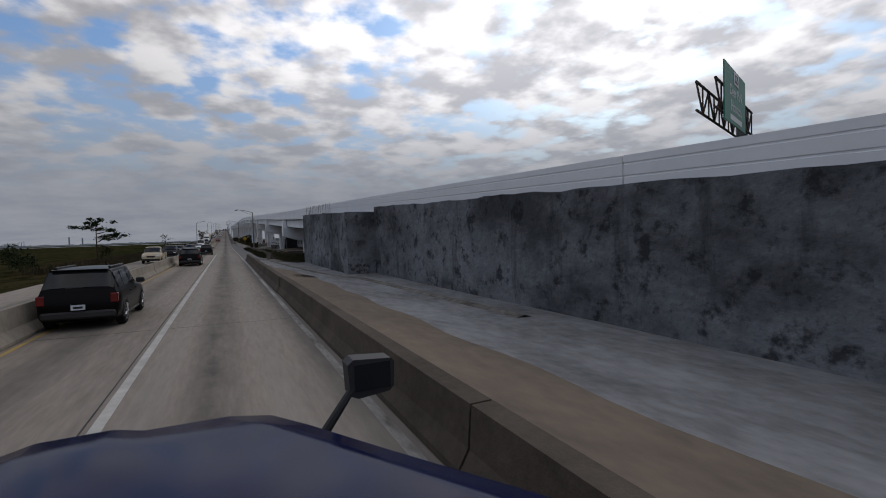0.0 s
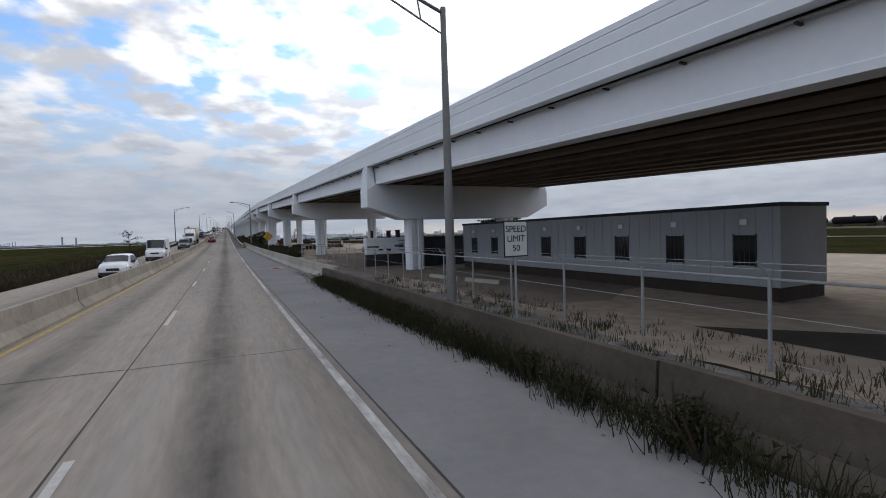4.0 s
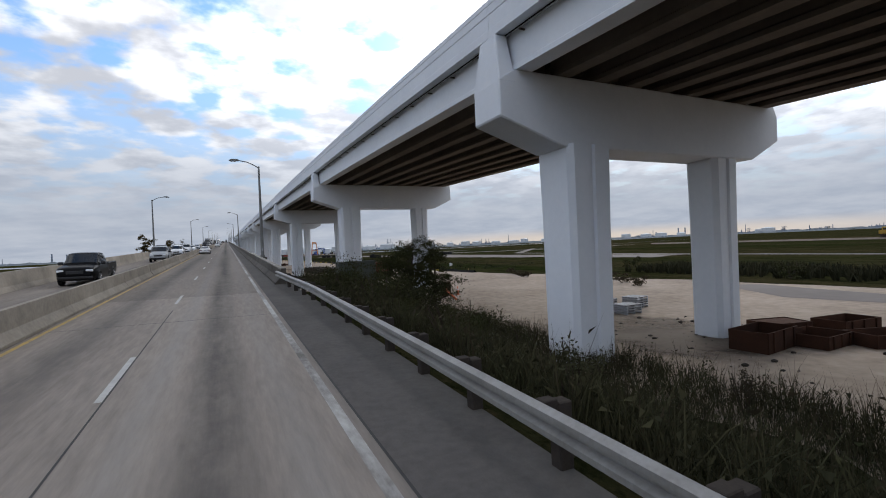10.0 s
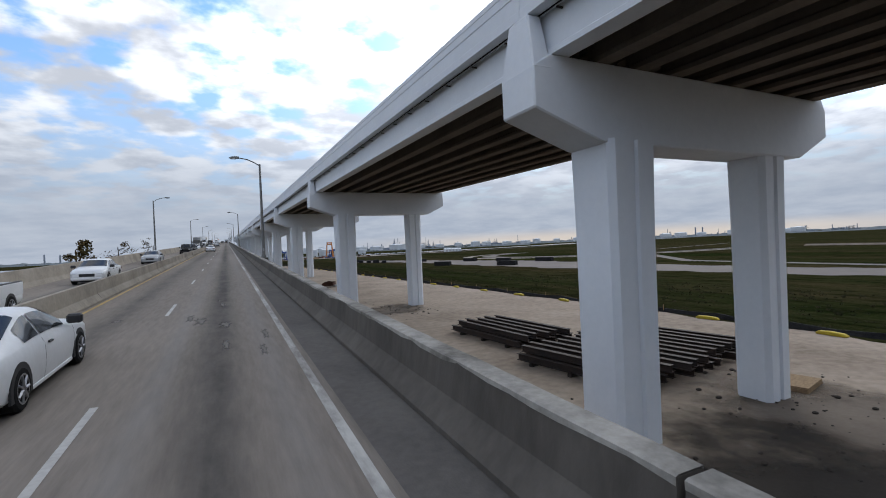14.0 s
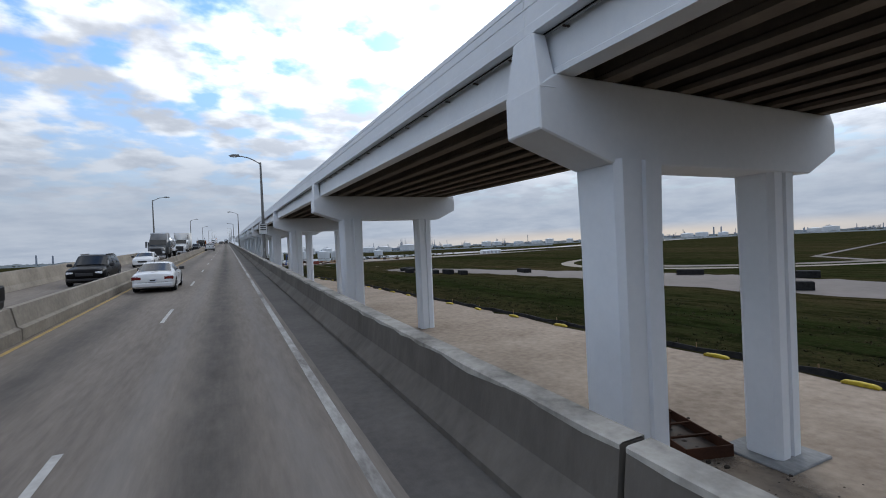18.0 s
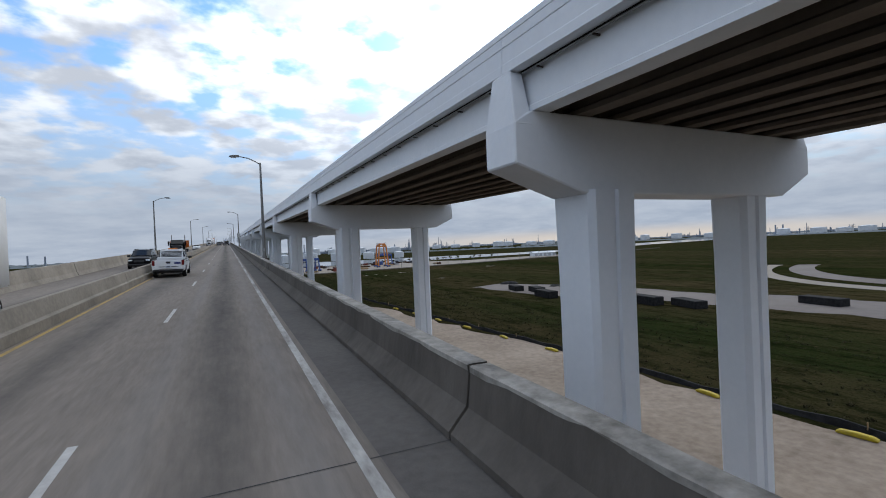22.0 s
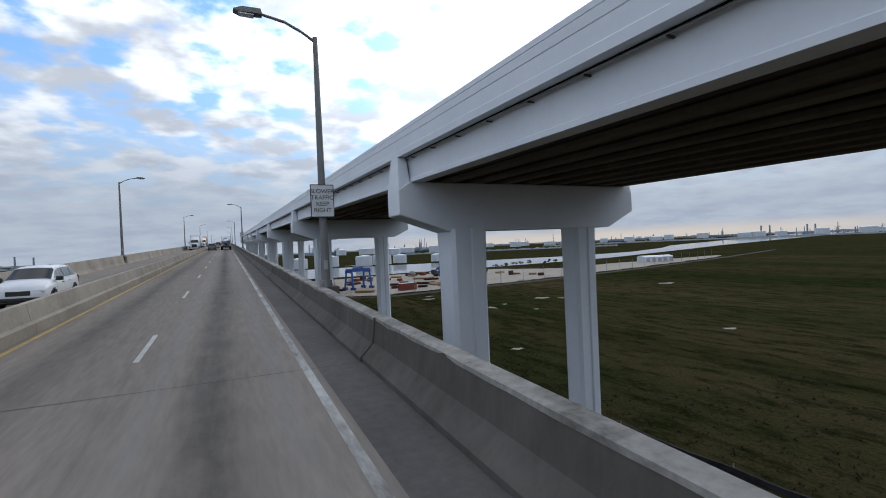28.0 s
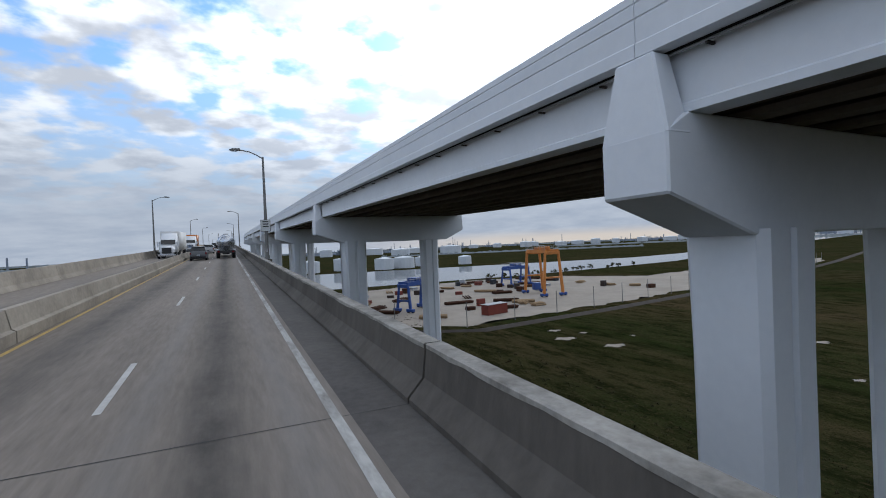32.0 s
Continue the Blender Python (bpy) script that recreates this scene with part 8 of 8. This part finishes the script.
def tank_car():
    top = thing("tank_wagon", pose(0, 0, 0), "black railway tank wagon", "railway wagon", "tank wagons")
    bm = tube_bm((0, -7.2, 2.55), (0, 7.2, 2.55), 1.45, n=16)
    bmesh.ops.bevel(bm, geom=[e for e in bm.edges if any(len(f.verts) > 6 for f in e.link_faces)], offset=0.4, segments=2, affect="EDGES")
    part("tank", bm, RAIL_BLACK, top)
    part("dome", tube_bm((0, 0, 3.9), (0, 0, 4.4), 0.5, n=10), RAIL_BLACK, top)
    part("frame", box_bm(-0.9, 0.9, -8, 8, 0.85, 1.15), DARK_STEEL, top)
    for s in (-1, 1):
        part("bogie", box_bm(-1.1, 1.1, s * 5.6 - 1.3, s * 5.6 + 1.3, 0.15, 0.85, 0.1), DARK_STEEL, top)
        for q in (-0.9, 0.9):
            part("wheelset", tube_bm((-1.0, s * 5.6 + q, 0.45), (1.0, s * 5.6 + q, 0.45), 0.45, n=12), DARK_STEEL, top)
    return top


def on_rails(y):
    return pose(rail_x(y), y, GROUND_Z + 0.7, 0, 0, turn)


first = tank_car()
first.matrix_world = on_rails(-24)
for k in range(1, 21):
    copy_thing(first, on_rails(-24 + 16.8 * k))
for y in (331,):
    lo = thing("locomotive", on_rails(y), "yellow diesel locomotive ahead of the tank wagons", "locomotive")
    part("hood", box_bm(-0.9, 0.9, -8, 4.5, 1.4, 3.9, 0.12), LOCO_YELLOW, lo)
    part("cab", box_bm(-1.45, 1.45, 4.5, 7.2, 1.4, 4.3, 0.15), LOCO_YELLOW, lo)
    part("nose", box_bm(-0.9, 0.9, 7.2, 8.6, 1.4, 2.9, 0.12), LOCO_YELLOW, lo)
    part("walkway", box_bm(-1.5, 1.5, -8.8, 8.8, 1.1, 1.4, 0.03), DARK_STEEL, lo)
    part("side_window", box_bm(-1.47, -1.44, 5.0, 6.8, 3.1, 3.8), TINT, lo)
    part("fuel_tank", box_bm(-1.3, 1.3, -2.4, 2.4, 0.3, 1.1, 0.1), DARK_STEEL, lo)
    for s in (-1, 1):
        part("bogie", box_bm(-1.2, 1.2, s * 6 - 1.9, s * 6 + 1.9, 0.0, 1.05, 0.1), DARK_STEEL, lo)
    for q in range(3):
        part("roof_fan", tube_bm((0, -6 + 3 * q, 3.85), (0, -6 + 3 * q, 4.1), 0.55, n=12), DARK_STEEL, lo)

# ---- cranes and stores in the works yard
def gantry_crane(x, y, span, depth, h, turn, mat, label, leg=0.55, wheels=True, cabin=True):
    top = thing("gantry_crane", pose(x, y, GROUND_Z + 0.015, 0, 0, turn), label, "crane")
    for s in (-1, 1):
        for q in (-1, 1):
            part("leg", tube_bm((s * span / 2, q * depth / 2, 0.7), (s * span / 2 * 0.96, q * depth / 2 * 0.7, h), leg, leg * 0.8, 6), mat, top)
            b = part("bogie", box_bm(s * span / 2 - 0.5, s * span / 2 + 0.5, q * depth / 2 - 1.3, q * depth / 2 + 1.3, 0.25, 1.1, 0.15), CRANE_BLUE, top)
            for e in (-0.8, 0.8):
                part("wheel", tube_bm((s * span / 2 - 0.3, q * depth / 2 + e, 0.4), (s * span / 2 + 0.3, q * depth / 2 + e, 0.4), 0.4, n=10), RUBBER, b)
        part("end_beam", box_bm(s * span / 2 - 0.4, s * span / 2 + 0.4, -depth / 2 * 0.75, depth / 2 * 0.75, h - 0.3, h + 0.7, 0.05), mat, top)
        part("cross_tie", box_bm(s * span / 2 - 0.25, s * span / 2 + 0.25, -depth / 2 * 0.85, depth / 2 * 0.85, h * 0.42, h * 0.42 + 0.5, 0.05), mat, top)
    for q in (-1, 1):
        part("main_beam", box_bm(-span / 2, span / 2, q * depth * 0.3 - 0.4, q * depth * 0.3 + 0.4, h + 0.1, h + 1.3, 0.05), mat, top)
    part("hoist", box_bm(-1.3, 1.3, -depth * 0.35, depth * 0.35, h + 1.3, h + 2.2, 0.1), mat, top)
    bm = bmesh.new()
    for q in (-1, 1):
        for z in (1.9, 2.6):
            tube_bm((-span / 2, q * depth * 0.38, h + z), (span / 2, q * depth * 0.38, h + z), 0.05, n=4, bm=bm)
        for k in range(9):
            u = -span / 2 + span * k / 8
            tube_bm((u, q * depth * 0.38, h + 1.2), (u, q * depth * 0.38, h + 2.6), 0.05, n=4, bm=bm)
    part("handrail", bm, GALVANISED, top)
    if cabin:
        part("cabin", box_bm(span * 0.3, span * 0.3 + 1.8, -1.2, 1.2, 1.2, 3.6, 0.1), CRANE_BLUE, top)
    return top


gantry_crane(95.5, 808, 13.5, 6.8, 13.8, 80, CRANE_ORANGE, "tall orange gantry crane on blue bogies", 0.55)
gantry_crane(47.5, 804, 9.5, 5.0, 7.0, 25, CRANE_BLUE, "blue travel lift crane on rubber tyres", 0.45, cabin=False)
gantry_crane(108, 842, 11, 6, 6.8, 10, CRANE_BLUE, "blue travel lift crane on rubber tyres", 0.45, cabin=False)
rng = random.Random(23)
for k in range(80):
    x, y = rng.uniform(30, 135), rng.uniform(786, 868)
    if abs(x - 95) < 12 and abs(y - 808) < 11 or abs(x - 47) < 8 and abs(y - 804) < 7:
        continue
    w = rng.uniform(1.2, 3.2)
    kind = rng.choice(("pipes", "box", "box", "timber"))
    mat = rng.choice((RUST, RUST, CONTAINER_RED, DARK_STEEL, TRAILER, CONTAINER_GREY))
    o = thing("yard_store", pose(x, y, GROUND_Z + 0.015, 0, 0, rng.uniform(0, 180)), {"pipes": "stack of rusty pipes in the works yard", "box": "weathered steel box in the works yard", "timber": "stack of raw timber in the works yard"}[kind], "stores")
    if kind == "box":
        part("body", box_bm(-w / 2, w / 2, -1.2, 1.2, 0, rng.uniform(0.8, 2.2), 0.05), mat, o)
        part("lid", box_bm(-w / 2 - 0.05, w / 2 + 0.05, -1.25, 1.25, 0.7, 0.8, 0.02), DARK_STEEL, o)
    else:
        for q in range(6):
            part("pipe", tube_bm((-w * 1.4, -1.2 + 0.45 * q, 0.25 + 0.4 * (q % 2)), (w * 1.4, -1.2 + 0.45 * q, 0.25 + 0.4 * (q % 2)), 0.22, n=6), RUST if kind == "pipes" else TIMBER, o)
red = thing("yard_store", pose(60.8, 783.5, GROUND_Z + 0.015, 0, 0, 12), "brick-red store box at the yard edge", "stores")
part("body", box_bm(-3.4, 3.4, -1.3, 1.3, 0, 2.5, 0.05), CONTAINER_RED, red)
part("roof", box_bm(-3.5, 3.5, -1.4, 1.4, 2.5, 2.62, 0.03), TRAILER, red)
yf = thing("yard_fence", Matrix(), "thin wire fence with tall posts round the yard", "fence")
pts = [(20, 790), (46, 771), (86, 775), (122, 780), (200, 795), (300, 820)]
fp = []
for (a, b), (c, d) in zip(pts, pts[1:]):
    n = int(math.hypot(c - a, d - b) / 11)
    fp += [(a + (c - a) * i / n, b + (d - b) * i / n) for i in range(n)]
for a, b in fp:
    part("post", tube_bm((a, b, GROUND_Z - 0.2), (a, b, GROUND_Z + 5.5), 0.1, 0.08, 6), LAMP_GREY, yf)
strip("ditch", [[(x, y, GROUND_Z + 0.02), (x + 0.6, y - 1.8, GROUND_Z + 0.35), (x + 1.0, y - 3.6, GROUND_Z + 0.02)] for x, y in ((10, 790), (46, 768), (86, 772), (122, 777), (200, 792), (300, 817), (420, 852))], DARK_DIRT, yf)
shed = thing("white_shed", pose(246, 826, GROUND_Z, 0, 0, -16), "long low white shed in the fields", "shed")
part("wall", box_bm(-10, 10, -4, 4, 0, 3.0, 0.05), FAR_WHITE, shed)
part("roof", extrude_bm([(-4.3, 3.0), (0, 4.0), (4.3, 3.0)], -10.3, 10.3, "x"), FAR_WHITE, shed)
for k in range(5):
    part("door", box_bm(-8.6 + 4 * k, -6.2 + 4 * k, -4.06, -4.0, 0.1, 2.4, 0.02), TRAILER, shed)

# ---- far works, tanks and woods on the horizon
def polar(deg, d, z=GROUND_Z):
    return (d * math.sin(radians(deg)), 450 + d * math.cos(radians(deg)), z)


rng = random.Random(77)


def refinery(deg0, deg1, d, count, low, high, label, mat=FAR_HAZE):
    """Clusters of stacks, columns, racks and sheds with gaps between them."""
    top = thing("refinery", Matrix(), label, "refinery")
    centres = [(rng.uniform(deg0, deg1), rng.uniform(0.35, 1.0), rng.uniform(0.4, 1.6)) for _ in range(max(2, count // 12))]
    for k in range(count):
        c, big, wide = centres[k % len(centres)]
        a = min(deg1, max(deg0, rng.gauss(c, wide * 0.8)))
        x, y, z = polar(a, d * rng.uniform(0.93, 1.08))
        kind = rng.random()
        h = (low + (high - low) * rng.random() ** 2.5 * big) * math.exp(-((a - c) / (wide + 0.5)) ** 2)
        if kind < 0.42:
            part("stack", tube_bm((x, y, z), (x, y, z + h * 1.15), d * 0.0007, d * 0.00045, 5), mat, top)
        elif kind < 0.6:
            part("column", tube_bm((x, y, z), (x, y, z + h * 0.8), d * 0.0012, d * 0.001, 6), mat, top)
            part("platform", box_bm(x - d * 0.002, x + d * 0.002, y - 3, y + 3, z + h * 0.55, z + h * 0.57), mat, top)
        elif kind < 0.8:
            bm = bmesh.new()
            for q in (0.25, 0.42, 0.6):
                box_bm(x - d * 0.004, x + d * 0.004, y - 8, y + 8, z + h * q - 0.8, z + h * q, bm=bm)
            for s in (-1, -0.3, 0.4, 1):
                tube_bm((x + s * d * 0.0038, y, z), (x + s * d * 0.0038, y, z + h * (0.62 + 0.1 * s)), 0.8, n=4, bm=bm)
            part("pipe_rack", bm, mat, top)
        else:
            w = d * rng.uniform(0.003, 0.009)
            part("building", box_bm(x - w, x + w, y - 12, y + 12, z, z + rng.uniform(4, 9), 0.5), mat, top)


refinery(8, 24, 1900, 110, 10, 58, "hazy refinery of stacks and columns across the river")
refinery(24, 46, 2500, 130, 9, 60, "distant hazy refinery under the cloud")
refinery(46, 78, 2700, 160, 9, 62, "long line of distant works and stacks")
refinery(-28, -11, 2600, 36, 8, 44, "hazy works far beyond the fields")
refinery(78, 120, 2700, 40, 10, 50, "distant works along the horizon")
pair = thing("chimney_pair", Matrix(), "hazy paired towers on the far horizon", "towers")
for deg, h in ((-16.6, 62), (-15.4, 56), (57.0, 60), (57.7, 60), (60.6, 56), (61.2, 56)):
    x, y, z = polar(deg, 2350)
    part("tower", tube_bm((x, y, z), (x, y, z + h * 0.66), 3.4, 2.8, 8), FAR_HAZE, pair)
for k in range(26):
    a = 9 + 60 * (k + rng.uniform(0, 0.8)) / 26
    x, y, z = polar(a, rng.uniform(1150, 1600) if a < 22 else rng.uniform(1700, 2200))
    t = thing("storage_tank", pose(x, y, z), "large white storage tank across the river", "storage tank", "storage tanks")
    r, h = rng.uniform(14, 26), rng.uniform(12, 19)
    part("shell", tube_bm((0, 0, 0), (0, 0, h), r, n=20), FAR_WHITE, t)
    part("roof", tube_bm((0, 0, h), (0, 0, h + 2.5), r * 1.01, r * 0.15, 20), FAR_WHITE, t)
for x, y, r, h in ((118, 1047, 8, 9), (138, 1053, 9, 9), (162, 1068, 7, 8), (60, 1062, 8, 9), (196, 1050, 6, 7), (90, 1070, 9, 10)):
    t = thing("storage_tank", pose(x, y, GROUND_Z), "white storage tank on the far river bank", "storage tank", "storage tanks")
    part("shell", tube_bm((0, 0, 0), (0, 0, h), r, n=20), FAR_WHITE, t)
    part("roof", tube_bm((0, 0, h), (0, 0, h + 1.2), r * 1.01, r * 0.15, 20), FAR_WHITE, t)
for j, (d, a0, a1, hh) in enumerate(((1080, 14, 40, 6), (1500, 34, 80, 8), (1750, -40, 5, 9), (2900, 5, 110, 16), (2950, -60, 5, 15))):
    vs, fs = [], []
    n = 240
    for i in range(n + 1):
        x, y, z = polar(a0 + (a1 - a0) * i / n, d)
        vs += [(x, y, z - 1), (x + 0.02 * x, y + 0.02 * (y - 450), z + hh * (0.45 + 0.4 * noise.noise(Vector((i * 0.21, j, 0))) + 0.35 * noise.noise(Vector((i * 0.9, j, 4)))))]
    fs = [(2 * i, 2 * i + 2, 2 * i + 3, 2 * i + 1) for i in range(n)]
    me = bpy.data.meshes.new("far_woods")
    me.from_pydata(vs, [], fs)
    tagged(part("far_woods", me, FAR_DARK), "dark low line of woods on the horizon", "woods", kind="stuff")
rng = random.Random(5)
for k in range(14):
    x, y = 120 + 9 * k + rng.uniform(-3, 3), 884 + 1.2 * k + rng.uniform(-3, 0)
    bush(x, y, GROUND_Z, rng.uniform(3, 6), rng.uniform(1.5, 3), LEAF, "dark bush on the river bank", 120 + k, 160, 0.4)

# ---- the blue lorry's bonnet and mirror, where the drive begins
def blue_lorry():
    top = thing("road_lorry", pose(0, 0, 0), "deep blue bonnet of a road lorry with a black mirror", "lorry")
    rings = []
    for y, r, z in ((0.5, 1.14, 1.72), (0.95, 0.92, 1.75), (1.5, 0.54, 1.77), (1.9, 0.3, 1.77), (2.15, 0.18, 1.745), (2.3, 0.1, 1.66), (2.36, 0.06, 1.45)):
        c, l = -0.55, -1.75 + 0.06 * y
        prof = [(l - 0.06, 0.7), (l - 0.06, z - 0.22), (l, z - 0.07), (l + 0.15, z - 0.01), (c - 0.22, z), (c - 0.12, z + 0.025), (c + 0.12, z + 0.025), (c + 0.22, z), (r - 0.2, z - 0.005), (r - 0.03, z - 0.035), (r + 0.05, z - 0.2), (r + 0.1, 0.7)]
        rings.append([(x, y, v) for x, v in prof])
    b = strip("bonnet", rings, TRUCK_BLUE, top)
    for p in b.data.polygons:
        p.use_smooth = True
    me = bpy.data.meshes.new("grille")
    me.from_pydata(rings[-1], [], [tuple(range(12))])
    part("grille", me, CHROME, top)
    for s, x in ((-1, -1.2), (1, 0.62)):
        out = [(0.75, 0.75), (0.8, 1.05), (1.1, 1.2), (1.8, 1.16), (2.15, 1.0), (2.25, 0.7)]
        part("fender", extrude_bm(out, x - 0.25, x + 0.25, "x"), TRUCK_BLUE, top)
    part("chassis", box_bm(-0.8, 0.1, 0.55, 2.3, 0.5, 0.8, 0.02), BLACK_TRIM, top)
    part("bumper", box_bm(-1.4, 0.85, 2.38, 2.6, 0.3, 0.7, 0.05), CHROME, top)
    for x in (-1.2, 0.62):
        wheel(top, x, 1.5, 0.5, 0.3)
    bm = tube_bm((0.22, 2.1, 1.42), (0.4, 2.28, 1.52), 0.03, 0.026, 8)
    tube_bm((0.4, 2.28, 1.52), (0.56, 2.3, 1.72), 0.026, 0.02, 8, bm)
    part("mirror_stem", bm, BLACK_TRIM, top)
    m = part("mirror_housing", extrude_bm([(0.54, 1.68), (0.53, 1.84), (0.56, 1.865), (0.76, 1.85), (0.78, 1.83), (0.775, 1.7), (0.75, 1.675), (0.58, 1.66)], 2.28, 2.4, "y"), BLACK_TRIM, top)
    part("mirror_glass", box_bm(0.565, 0.755, 2.272, 2.279, 1.7, 1.835), TINT, m)


blue_lorry()
